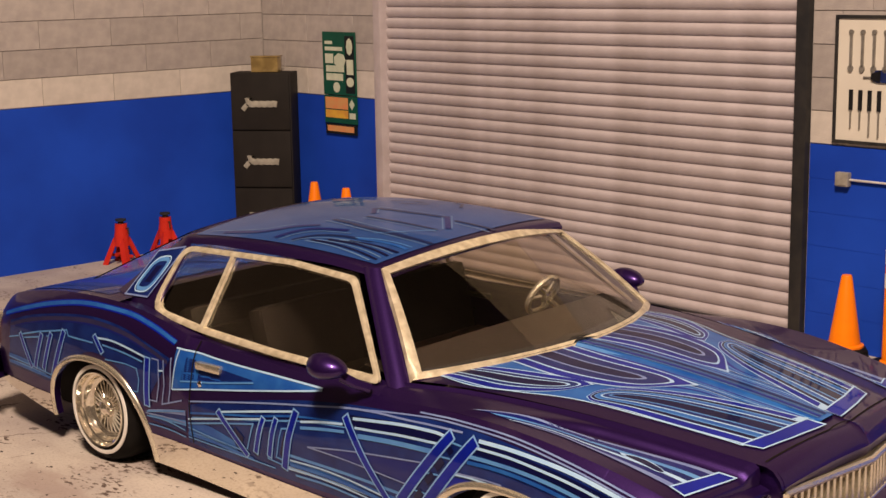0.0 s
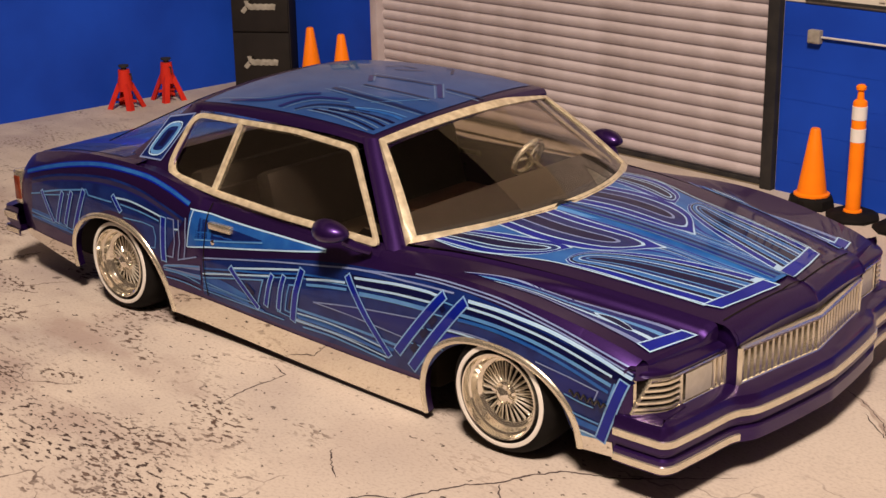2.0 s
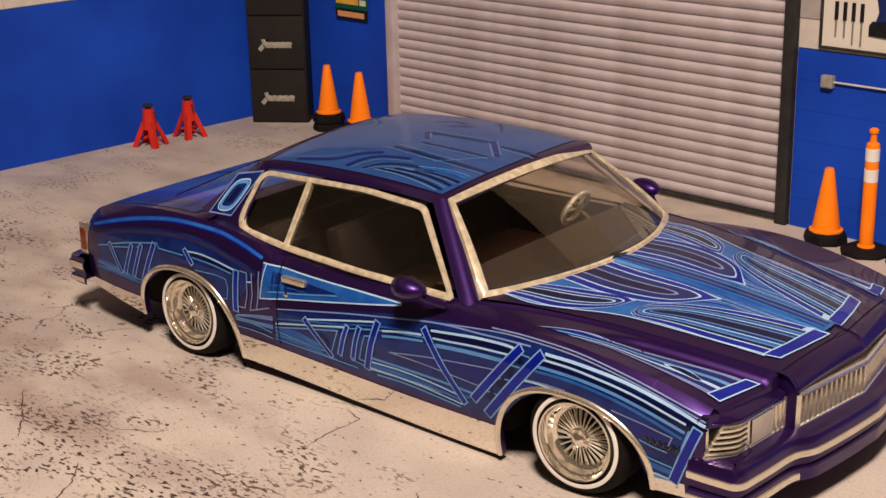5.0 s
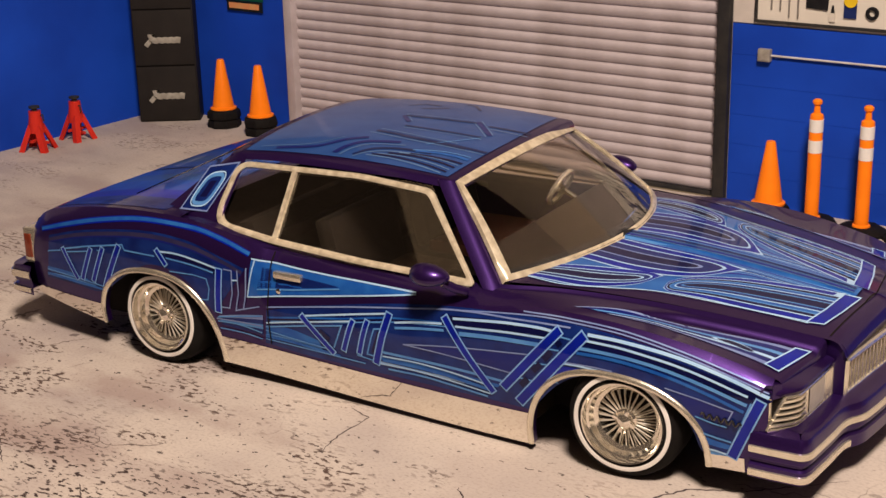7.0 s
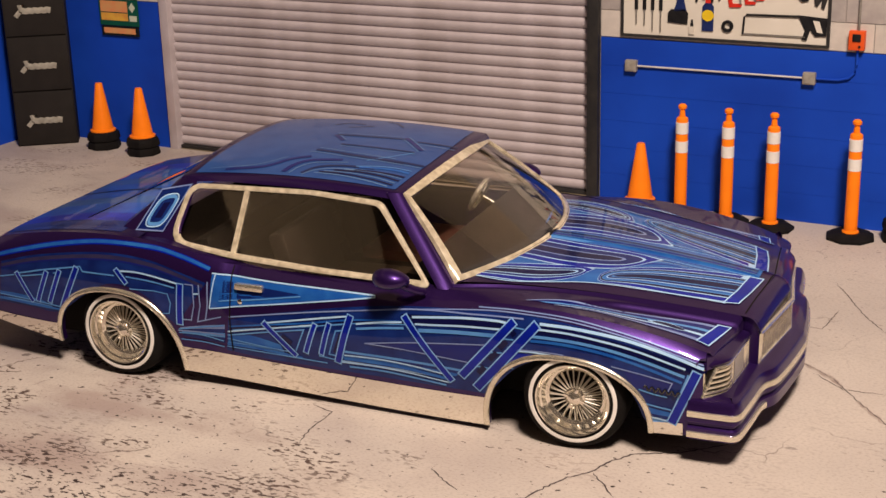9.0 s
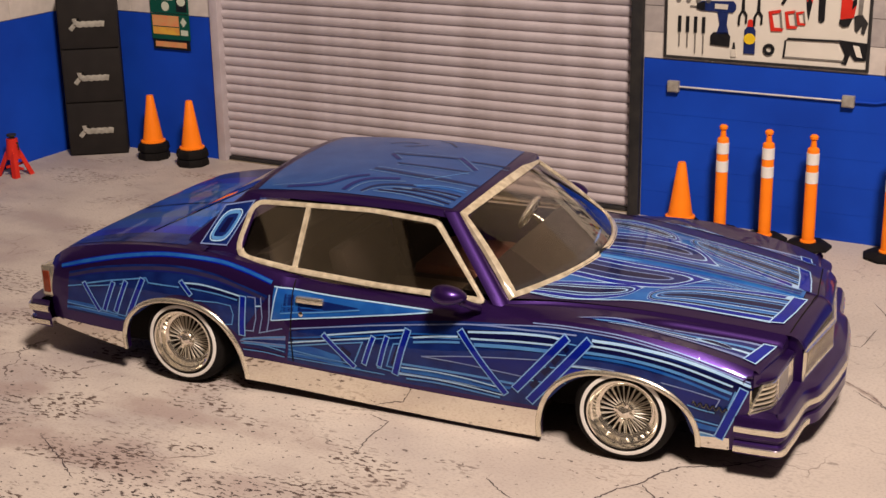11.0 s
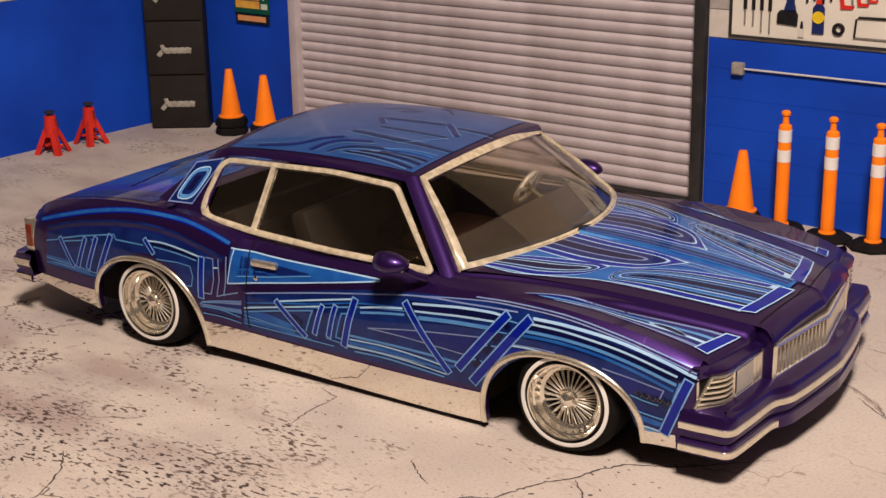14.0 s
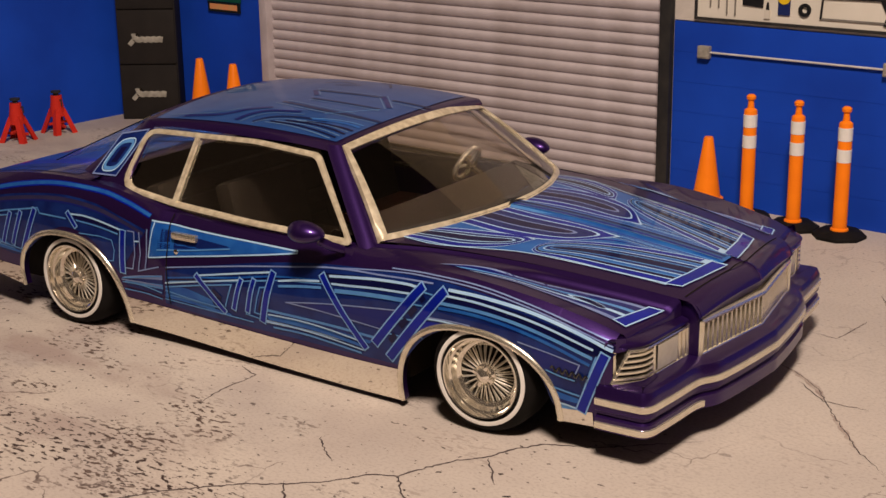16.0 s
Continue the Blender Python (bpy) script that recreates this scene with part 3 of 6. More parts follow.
grid(bm, [[screen(t, v) for v in spread(-1, 1, 24)] for t in spread(0, 1, 10)])
bmesh.ops.recalc_face_normals(bm, faces=bm.faces[:])
solid(bm, 0.0008)
glass_front = part("windscreen", bm, M["glass"], car, "smoked clear windscreen")
glass_front.visible_shadow = False


def side_window(x, z, out=0.0):
    return Vector((x, glass_y(z) + out, z))


for sgn in (-1, 1):
    bm = bmesh.new()
    rows = []
    for t in spread(0, 1, 6):
        z0, z1 = 0.0805, 0.1205
        row = []
        for k in range(25):
            x = -0.117 + 0.174 * k / 24
            zl = 0.0800 + 0.0105 * max(0.0, min(1.0, (-0.05 - x) / 0.07)) ** 1.3
            z = zl + (0.1215 - zl) * t
            xx = -0.1165 + (0.0560 - 0.0415 * t + 0.1165 + 0 * t) * k / 24
            p = side_window(xx, z, -0.0012)
            row.append((p.x, sgn * p.y, p.z))
        rows.append(row)
    grid(bm, rows)
    bmesh.ops.recalc_face_normals(bm, faces=bm.faces[:])
    solid(bm, 0.0006)
    part("side_window", bm, M["smoked"], car, "smoked side glass").visible_shadow = False
bm = bmesh.new()
grid(bm, [[(-0.117 - 0.066 * t, (0.066 + 0.018 * t) * v, 0.1262 - 0.031 * t + 0.0045 * (1 - v * v) * (1 - t)) for v in spread(-1, 1, 12)] for t in spread(0, 1, 8)])
bmesh.ops.recalc_face_normals(bm, faces=bm.faces[:])
solid(bm, 0.0006)
part("rear_window", bm, M["smoked"], car).visible_shadow = False

# wheels
def wheel(x, y, z, turn, name="wheel"):
    w = empty(name, "", "", None)
    w.parent = car
    w.matrix_world = pose(x, y, z, 0, 0, turn)
    bm = bmesh.new()
    R = 0.0298
    lathe(bm, [(0.0205, 0.0010), (0.0222, -0.0004), (0.0245, -0.0008), (0.0268, 0.0004), (0.0286, 0.0026), (0.0295, 0.0056), (R, 0.0090), (R, 0.0200), (0.0290, 0.0235), (0.0210, 0.0255)], 64, "y", None, False)
    tyre = part("tyre", bm, M["rubber"], w, "black rubber tyre")
    bm = bmesh.new()
    lathe(bm, [(0.0227, -0.0002), (0.0228, -0.0013), (0.0238, -0.0014), (0.0248, -0.0011), (0.0250, 0.0002)], 64, "y", None, False)
    part("white_band", bm, M["white_wall"], tyre, "thin white sidewall band")
    bm = bmesh.new()
    lathe(bm, [(0.0208, 0.0012), (0.0211, -0.0012), (0.0208, -0.0020), (0.0201, -0.0018), (0.0197, -0.0004), (0.0193, 0.0012), (0.0183, 0.0018), (0.0178, 0.0034),
               (0.0170, 0.0050), (0.0158, 0.0056), (0.0150, 0.0062), (0.0146, 0.0078), (0.0144, 0.0130)], 64, "y", None, False)
    rim = part("rim", bm, M["rim_chrome"], w, "deep chrome dished rim")
    # black disc that paints in the shade between the spokes
    bm = bmesh.new()
    lathe(bm, [(0.0145, 0.0122), (0.0, 0.0132)], 32, "y", None, False)
    part("barrel", bm, M["interior"], rim, "dark space behind the spokes")
    for k in range(50):
        a = 2 * math.pi * k / 50
        b = a + (0.05 if k % 2 else -0.05)
        d = 0.0066 if k % 2 else 0.0092
        bm = bmesh.new()
        tube(bm, [(0.0056 * math.cos(a), 0.0050 + 0.0012 * (k % 2 == 0), 0.0056 * math.sin(a)), (0.0146 * math.cos(b), d, 0.0146 * math.sin(b))], 0.00040, 5)
        part("spoke", bm, M["bright"], rim)
    bm = bmesh.new()
    lathe(bm, [(0.0060, 0.0130), (0.0060, 0.0052), (0.0056, 0.0042), (0.0044, 0.0036), (0.0040, 0.0030), (0.0036, 0.0014), (0.0020, 0.0004), (0.0, 0.0)], 28, "y")
    for k in range(2):
        box(bm, -0.0062, 0.0062, 0.0014, 0.0032, -0.0011, 0.0011, 0.0005, pose(0, 0, 0, 0, 90 * k + 20, 0))
    part("knock_off", bm, M["rim_chrome"], rim, "chrome winged hub nut")
    return w


wheel(0.1450, -0.1160, 0.0298, 2)
wheel(-0.1520, -0.1060, 0.0298, 0)
wheel(0.1450, 0.1160, 0.0298, 182)
wheel(-0.1520, 0.1060, 0.0298, 180)
# dark tub and arches inside
bm = bmesh.new()
box(bm, -0.235, 0.212, -0.078, 0.078, 0.012, 0.052, 0.004)
part("chassis", bm, M["interior"], car, "black plastic chassis pan")
# dark tan here paints in what the side glass reflects
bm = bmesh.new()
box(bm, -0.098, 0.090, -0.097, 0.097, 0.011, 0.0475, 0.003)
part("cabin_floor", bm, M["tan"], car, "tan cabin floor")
bm = bmesh.new()
box(bm, -0.240, -0.092, -0.099, 0.099, 0.0655, 0.0785, 0.002)
part("rear_shelf", bm, M["interior"], car, "black plastic rear shelf")
bm = bmesh.new()
box(bm, 0.085, 0.208, -0.099, 0.099, 0.0555, 0.0600, 0.002)
part("inner_wing", bm, M["interior"], car, "black plastic inner wings")

# ---------------------------------------------------------------- painted graphics on the body
PAINT = {
    "deep": ((0.004, 0.013, 0.110), (0.008, 0.030, 0.180)), "navy": ((0.003, 0.005, 0.045), (0.005, 0.005, 0.055)), "royal": ((0.003, 0.014, 0.32), (0.003, 0.011, 0.24)),
    "mid": ((0.010, 0.085, 0.38), (0.025, 0.15, 0.48)), "sky": ((0.11, 0.31, 0.66), (0.075, 0.23, 0.58)), "pale": ((0.44, 0.67, 0.92), (0.35, 0.58, 0.88)),
    # these three blues are greyed to hold the reflected sheen of the roof
    "haze": ((0.017, 0.066, 0.25), (0.026, 0.085, 0.29)), "haze_line": ((0.12, 0.23, 0.44), (0.09, 0.18, 0.38)), "haze_dark": ((0.006, 0.018, 0.085), (0.008, 0.018, 0.11)),
    "edge": ((0.24, 0.46, 0.80), (0.17, 0.36, 0.72)), "dusk": ((0.035, 0.030, 0.085), (0.024, 0.022, 0.075)), "boot_blue": ((0.006, 0.045, 0.30), (0.010, 0.075, 0.38)), "violet": ((0.010, 0.015, 0.14), (0.008, 0.016, 0.16)), "lilac": ((0.22, 0.30, 0.56), (0.16, 0.22, 0.48)),
}
for nm, (c1, c2) in PAINT.items():
    M[nm] = material("paint_" + nm, c1, 0.35, 0.15, 0.55, c2, 70, 0.9, 0.04, 2500)

SURFACE = {
    "s": lambda a, b, e: (a, -(side(a, b) + e), b),
    "h": lambda a, b, e: (a, b, bonnet(a, b) + e),
    "r": lambda a, b, e: (a, b, roof(a, b) + e),
    "d": lambda a, b, e: (a, b, deck(a, b) + e),
    "g": lambda a, b, e: (a, -(glass_y(b) + 0.0004 + e), b),
}
LAYER = {"k": 0, "sides": 2}


def smooth_curve(pts, n):
    """n + 1 points along a smooth curve through the given ones."""
    pts = [Vector(p) / 1000 for p in pts]
    if len(pts) == 2:
        return [pts[0].lerp(pts[1], k / n) for k in range(n + 1)]
    ext = [2 * pts[0] - pts[1], *pts, 2 * pts[-1] - pts[-2]]
    out = []
    for k in range(n + 1):
        u = k / n * (len(pts) - 1)
        i = min(int(u), len(pts) - 2)
        t = u - i
        a, b, c, d = ext[i:i + 4]
        out.append(0.5 * (2 * b + (c - a) * t + (2 * a - 5 * b + 4 * c - d) * t * t + (3 * b - a - 3 * c + d) * t**3))
    return out


def sheet(panel, colour, rows, name="stripe", level=1.0):
    """A coat of paint over rows of places on a panel, and its mirror image on the other side of the car."""
    LAYER["k"] += 1
    e = 0.00020 + 0.00009 * level + 0.0000003 * LAYER["k"]
    for flip in (False, True)[:LAYER["sides"]]:
        bm = bmesh.new()
        turn = -1 if flip and panel == "r" else 1
        if flip and panel == "h":
            pts = [[Vector(SURFACE["h"](p[0], -p[1] - 0.0125, e)) for p in row] for row in rows]
        else:
            pts = [[Vector(SURFACE[panel](p[0], turn * p[1], e)) for p in row] for row in rows]
        if flip and turn > 0 and panel != "h":
            pts = [[Vector((p.x, -p.y, p.z)) for p in row] for row in pts]
        grid(bm, pts)
        bmesh.ops.recalc_face_normals(bm, faces=bm.faces[:])
        part(name, bm, M[colour], GRAPHICS, "", 80)


def band(panel, colour, a, b, n=40, m=20):
    ca, cb = smooth_curve(a, n), smooth_curve(b, n)
    sheet(panel, colour, [[p.lerp(q, k / m) for k in range(m + 1)] for p, q in zip(ca, cb)], "colour_field", 3.0 if colour == "royal" else (0.8 if colour in ("violet", "haze") else 0.0))


def flow(panel, stripes, a, b, n=48):
    """Stripes side by side, flowing from one curve's line to another's; each takes its share of the way across."""
    ca, cb = smooth_curve(a, n), smooth_curve(b, n)
    total, at = sum(w for _, w in stripes), 0.0
    for colour, w in stripes:
        lo, hi = at / total, (at + w) / total
        m = 3 if total > 1 else 2
        sheet(panel, colour, [[p.lerp(q, lo + (hi - lo) * k / m) for k in range(m + 1)] for p, q in zip(ca, cb)])
        at += w


def line(panel, colour, mm, pts, straight=True):
    """A pinstripe of a width in millimetres."""
    ps = [Vector(p) / 1000 for p in pts]
    if len(ps) > 2 and not any(p == ps[0] for p in ps[1:]) and all((ps[i + 1] - ps[i]).normalized().dot((ps[i] - ps[i - 1]).normalized()) > 0.8 for i in range(1, len(ps) - 1)):
        ps = smooth_curve(pts, 8 * len(pts))
    else:
        fine = []
        for a, b in zip(ps, ps[1:]):
            n = max(2, int((b - a).length / 0.005))
            fine += [a.lerp(b, k / n) for k in range(n)]
        ps = fine + [ps[-1]]
    rows = []
    for i, p in enumerate(ps):
        d0 = (p - ps[i - 1]) if i else (ps[1] - p)
        d1 = (ps[i + 1] - p) if i < len(ps) - 1 else (p - ps[i - 1])
        d0.normalize(), d1.normalize()
        if i == 0 and (ps[0] - ps[-1]).length < 1e-6:
            d0 = (ps[0] - ps[-2]).normalized()
        if i == len(ps) - 1 and (ps[0] - ps[-1]).length < 1e-6:
            d1 = (ps[1] - ps[0]).normalized()
        d = (d0 + d1)
        d = d.normalized() if d.length > 1e-6 else d1
        n = Vector((-d.y, d.x)) * (mm / 2000) / max(0.45, d.dot(d1))
        rows.append([p - n, p, p + n])
    sheet(panel, colour, rows, "pinstripe", 4.0)


def bar(panel, colour, mm, pts):
    """A straight bar with pale edges."""
    a, b = [Vector(p) / 1000 for p in pts]
    d = (b - a).normalized()
    for w, c, grow in ((mm + 1.5, "edge", 0.0007), (mm, colour, 0.0)):
        n = Vector((-d.y, d.x)) * w / 2000
        k = max(3, int((b - a).length / 0.004))
        rows = [[(a - d * grow).lerp(b + d * grow, i / k) + n * s for s in (-1, -0.33, 0.33, 1)] for i in range(k + 1)]
        sheet(panel, c, rows, "stripe", 5.0 if c == "edge" else 6.0)


def leaf(panel, colours, a, b, n=44, open_end=True):
    """Tongues one inside the other, between two curves that meet in a rounded tip; pale ones are thin outlines."""
    ca, cb = smooth_curve(a, n), smooth_curve(b, n)
    weights = [0.40 if c in ("pale", "sky", "lilac") else (1.7 if c == "royal" else 1.0) for c in colours]
    total, at = sum(weights) + 0.3, 0.0
    for i, colour in enumerate(colours):
        f = at / total                                  # how far in this tongue lies
        at += weights[i]
        t0, t1 = (0.0 if open_end else 0.30 * f), 1.0 - 0.42 * f
        rows = []
        for k in range(n + 1):
            u = k / n
            g = t0 + (t1 - t0) * u
            x = g * n
            q = min(int(x), n - 1)
            p1, p2 = ca[q].lerp(ca[q + 1], x - q), cb[q].lerp(cb[q + 1], x - q)
            mid = p1.lerp(p2, 0.5)
            e = max(0.0, (u - 0.80) / 0.20)
            w = math.sqrt(max(0.0, 1 - e * e)) if i else 1.0
            if not open_end:
                e = max(0.0, (0.20 - u) / 0.20)
                w *= math.sqrt(max(0.0, 1 - e * e)) if i else 1.0
            w *= 1 - f
            rows.append([mid.lerp(p1, w).lerp(mid.lerp(p2, w), j / 6) for j in range(7)])
        sheet(panel, colour, rows, "flame_leaf", 2.0 + 0.22 * i)


def eye(panel, colours, a, b):
    leaf(panel, colours, a, b, 36, False)


GRAPHICS = empty("paint_graphics", "", "")
GRAPHICS.parent = car
# lower side, door and front wing
band("s", "deep", [(-71.9, 48.1), (-44.3, 55.0), (-20.4, 59.9), (11.0, 65.9), (41.5, 70.2), (71.0, 72.7), (97.8, 74.2)], [(-75.7, 27.2), (-47.1, 25.1), (-22.6, 25.0), (9.1, 24.9), (40.0, 25.0), (70.0, 25.1), (94.6, 25.1)])
band("s", "deep", [(97.8, 74.2), (113.4, 74.8), (132.2, 74.1), (150.4, 72.3), (169.7, 69.4), (182.2, 67.0), (197.4, 63.8), (216.2, 57.9)], [(94.6, 25.1), (112.5, 44.4), (133.1, 54.0), (151.2, 54.5), (170.5, 46.7), (179.8, 35.1), (186.3, 21.8), (201.6, 22.6)])
flow("s", (("navy", 1.0), ("deep", 0.6)), [(42.5, 66.1), (56.8, 67.5), (71.4, 69.0), (93.0, 70.4), (108.7, 71.1)], [(50.3, 58.7), (60.7, 59.9), (75.3, 61.1), (89.7, 62.3), (102.1, 62.2)])
flow("s", (("navy", 1.0), ("deep", 0.8)), [(127.5, 71.6), (147.4, 70.0), (173.1, 66.2), (197.7, 60.8), (217.5, 55.2)], [(119.4, 61.6), (141.3, 61.4), (167.2, 57.1), (189.0, 52.1), (207.0, 48.4)])
flow("s", (("mid", 0.3), ("navy", 0.4), ("sky", 0.2), ("deep", 0.5)), [(-72.3, 44.2), (-44.0, 49.1), (-20.0, 52.9), (11.3, 58.9), (41.9, 62.3)], [(-67.4, 40.0), (-44.3, 44.3), (-19.8, 48.4), (11.4, 54.5), (49.5, 59.3)])
flow("s", (("mid", 0.5), ("sky", 0.2), ("deep", 0.3)), [(-73.0, 38.7), (-57.2, 39.8), (-37.2, 36.4)], [(-74.8, 27.7), (-55.0, 27.3), (-34.4, 27.5)])
flow("s", (("sky", 0.3), ("deep", 0.35), ("mid", 0.4), ("deep", 0.3), ("pale", 0.25), ("deep", 0.3)), [(2.3, 39.0), (34.0, 39.3), (56.5, 39.2), (82.0, 38.4)], [(1.1, 29.6), (33.0, 29.7), (55.6, 29.8), (70.4, 29.4)])
band("s", "violet", [(19.2, 45.8), (42.1, 49.5), (64.4, 52.4), (96.8, 55.9)], [(19.2, 45.8), (42.0, 45.6), (64.2, 44.7), (87.7, 43.5)])
line("s", "lilac", 0.7, [(19.2, 45.8), (42.1, 49.5), (64.4, 52.4), (98.6, 56.2)])
line("s", "lilac", 0.7, [(19.2, 45.8), (42.0, 45.6), (64.2, 44.7), (87.7, 43.5)])
bar("s", "royal", 2.6, [(-47.7, 49.6), (-27.4, 30.8)])
bar("s", "royal", 3.4, [(10.0, 60.7), (0.5, 30.6)])
bar("s", "royal", 2.4, [(-13.2, 52.9), (-20.5, 34.0)])
bar("s", "royal", 2.4, [(-3.8, 54.4), (-10.1, 34.4)])
bar("s", "royal", 3.2, [(44.4, 65.4), (73.4, 30.4)])
bar("s", "royal", 4.0, [(111.1, 71.2), (79.6, 34.6)])
bar("s", "royal", 4.4, [(124.5, 71.1), (88.4, 28.3)])
line("s", "sky", 0.8, [(102.1, 60.8), (111.5, 61.2)])
line("s", "sky", 0.8, [(94.0, 51.6), (104.9, 52.6)])
line("s", "sky", 0.8, [(86.6, 42.2), (97.3, 42.1)])
line("s", "sky", 0.8, [(108.9, 68.3), (117.5, 67.8)])
line("s", "pale", 0.9, [(112.6, 55.0), (122.9, 55.6), (136.4, 55.3)])
band("s", "royal", [(111.6, 53.5), (122.9, 54.2), (133.1, 54.0)], [(101.7, 38.7), (109.0, 43.7), (117.8, 49.2)])
line("s", "sky", 0.8, [(105.5, 44.1), (111.4, 44.2)])
bar("s", "royal", 4.2, [(212.3, 54.4), (199.2, 23.1)])
band("s", "violet", [(173.0, 52.1), (186.0, 50.1), (201.2, 47.1)], [(179.3, 42.0), (189.2, 41.1), (197.0, 40.5)])
flow("s", (("mid", 0.4), ("deep", 0.3), ("sky", 0.3)), [(183.8, 31.9), (192.1, 30.3), (199.6, 29.2)], [(186.3, 22.5), (193.4, 22.2), (198.0, 22.9)])
# triangle at the door handle
band("s", "mid", [(-82.3, 75.7), (-55.9, 74.0), (-31.2, 73.4), (-3.0, 73.4), (24.8, 73.2)], [(-84.3, 54.0), (-55.3, 58.7), (-30.7, 62.7), (-2.4, 67.7), (24.9, 72.9)])
line("s", "pale", 0.8, [(-82.3, 75.7), (-55.9, 74.0), (-31.2, 73.4), (-3.0, 73.4), (24.7, 73.5)])
line("s", "pale", 0.8, [(-84.3, 54.0), (-55.3, 58.7), (-30.7, 62.7), (-2.4, 67.7), (24.9, 72.7)])
line("s", "pale", 0.8, [(-79.9, 76.0), (-84.3, 54.0)])
band("s", "deep", [(-75.9, 71.9), (-55.6, 70.0), (-24.7, 68.5)], [(-77.6, 60.1), (-55.6, 62.7), (-24.7, 68.1)])
line("s", "sky", 0.7, [(-77.6, 59.4), (-55.6, 62.0), (-23.5, 67.6)])
# rear quarter
band("s", "deep", [(-238.5, 67.0), (-210.9, 74.4), (-177.0, 80.0), (-149.9, 82.1), (-124.5, 80.0), (-104.1, 74.5), (-85.9, 69.5)], [(-242.7, 39.2), (-216.7, 39.1), (-195.8, 38.7), (-174.6, 52.1), (-153.2, 62.8), (-129.9, 58.4), (-108.8, 40.3)])
flow("s", (("royal", 0.25), ("mid", 0.9), ("royal", 0.4)), [(-245.9, 71.1), (-221.2, 78.4), (-191.6, 85.2), (-159.7, 89.5), (-125.6, 89.1), (-105.0, 85.3), (-83.6, 79.1)], [(-245.2, 68.1), (-221.2, 74.7), (-191.2, 81.7), (-159.0, 86.3), (-124.9, 85.9), (-104.4, 82.1), (-84.8, 76.3)])
flow("s", (("dusk", 0.8), ("violet", 0.4)), [(-238.6, 65.4), (-211.0, 72.9), (-177.0, 78.6), (-149.9, 80.7), (-124.5, 78.6), (-104.1, 73.4), (-88.0, 68.1)], [(-238.9, 62.3), (-211.3, 69.4), (-177.1, 75.2), (-150.0, 77.0), (-124.6, 75.0), (-104.2, 70.1), (-88.9, 65.1)])
bar("s", "royal", 2.2, [(-225.9, 61.3), (-214.7, 43.5)])
bar("s", "royal", 2.4, [(-201.3, 64.9), (-210.5, 44.3)])
bar("s", "royal", 2.4, [(-191.0, 66.8), (-201.0, 44.7)])
bar("s", "royal", 3.0, [(-177.5, 70.3), (-191.2, 42.7)])
flow("s", (("mid", 0.4), ("deep", 0.3), ("sky", 0.3), ("deep", 0.3)), [(-242.1, 46.7), (-224.3, 46.7), (-206.8, 44.9)], [(-243.8, 39.0), (-225.6, 40.3), (-195.7, 39.5)])
bar("s", "royal", 2.2, [(-148.1, 72.5), (-141.3, 64.4)])
flow("s", (("navy", 1.0),), [(-144.2, 72.2), (-124.8, 70.2), (-103.5, 67.6)], [(-141.0, 68.2), (-123.0, 66.0), (-107.1, 63.5)])
bar("s", "royal", 3.4, [(-103.6, 67.3), (-105.8, 41.5)])
flow("s", (("lilac", 0.3), ("deep", 0.3), ("sky", 0.3), ("deep", 0.4)), [(-106.1, 39.1), (-89.9, 42.2), (-74.7, 44.6)], [(-104.9, 33.7), (-91.4, 32.6), (-76.2, 31.9)])
# fine outlines and stripes nested in the shapes
line("s", "lilac", 0.8, [(-71.4, 50.0), (-16.0, 59.5), (24.4, 65.9), (43.9, 69.0), (62.8, 70.7), (81.4, 71.5), (99.3, 72.5), (116.6, 73.1)])
line("s", "lilac", 0.6, [(89.2, 75.7), (112.8, 76.7), (143.0, 75.8), (171.6, 71.2), (198.5, 64.8), (216.8, 59.8)])
line("s", "lilac", 0.6, [(20.2, 65.2), (48.3, 69.4), (89.6, 74.3), (113.2, 75.4), (143.3, 74.4), (171.9, 69.8), (198.7, 63.3), (215.5, 58.4)])
line("s", "pale", 1.5, [(126.1, 71.7), (142.4, 71.5), (158.2, 70.2), (172.1, 68.3), (185.7, 65.4), (201.4, 61.3), (215.7, 56.5)])
line("s", "pale", 1.1, [(125.1, 68.8), (142.7, 68.5), (158.5, 66.8), (172.4, 64.6), (186.0, 61.5), (206.3, 55.8)])
line("s", "sky", 1.6, [(122.3, 64.6), (135.5, 64.7), (150.1, 64.1), (167.1, 61.8), (186.2, 57.4), (206.0, 51.6)])
line("s", "mid", 1.6, [(121.2, 62.0), (135.6, 62.4), (150.2, 61.6), (167.2, 59.0), (186.4, 54.1), (204.7, 48.1)])
line("s", "lilac", 0.7, [(113.9, 55.9), (128.3, 56.6), (140.2, 56.5)])
line("s", "lilac", 0.7, [(166.9, 53.3), (183.8, 50.5), (199.6, 47.3), (197.4, 42.3)])
line("s", "sky", 0.8, [(181.8, 41.7), (189.8, 39.7), (197.1, 38.7)])
line("s", "sky", 1.0, [(184.7, 33.5), (191.8, 32.2), (199.1, 31.1)])
line("s", "pale", 1.0, [(185.5, 25.3), (191.1, 25.0), (196.4, 24.1)])
line("s", "sky", 0.8, [(208.0, 53.0), (204.7, 44.0), (200.4, 32.0)])
line("s", "pale", 1.3, [(49.5, 65.4), (63.2, 67.1), (81.7, 69.2), (99.6, 70.2), (107.4, 69.9)])
line("s", "pale", 1.1, [(51.3, 61.7), (63.4, 62.8), (82.0, 64.7), (104.1, 66.0)])
line("s", "sky", 2.2, [(53.7, 58.4), (67.3, 59.8), (82.1, 61.0), (101.1, 62.0)])
line("s", "pale", 1.1, [(13.7, 56.6), (28.7, 59.5), (43.1, 61.6)])
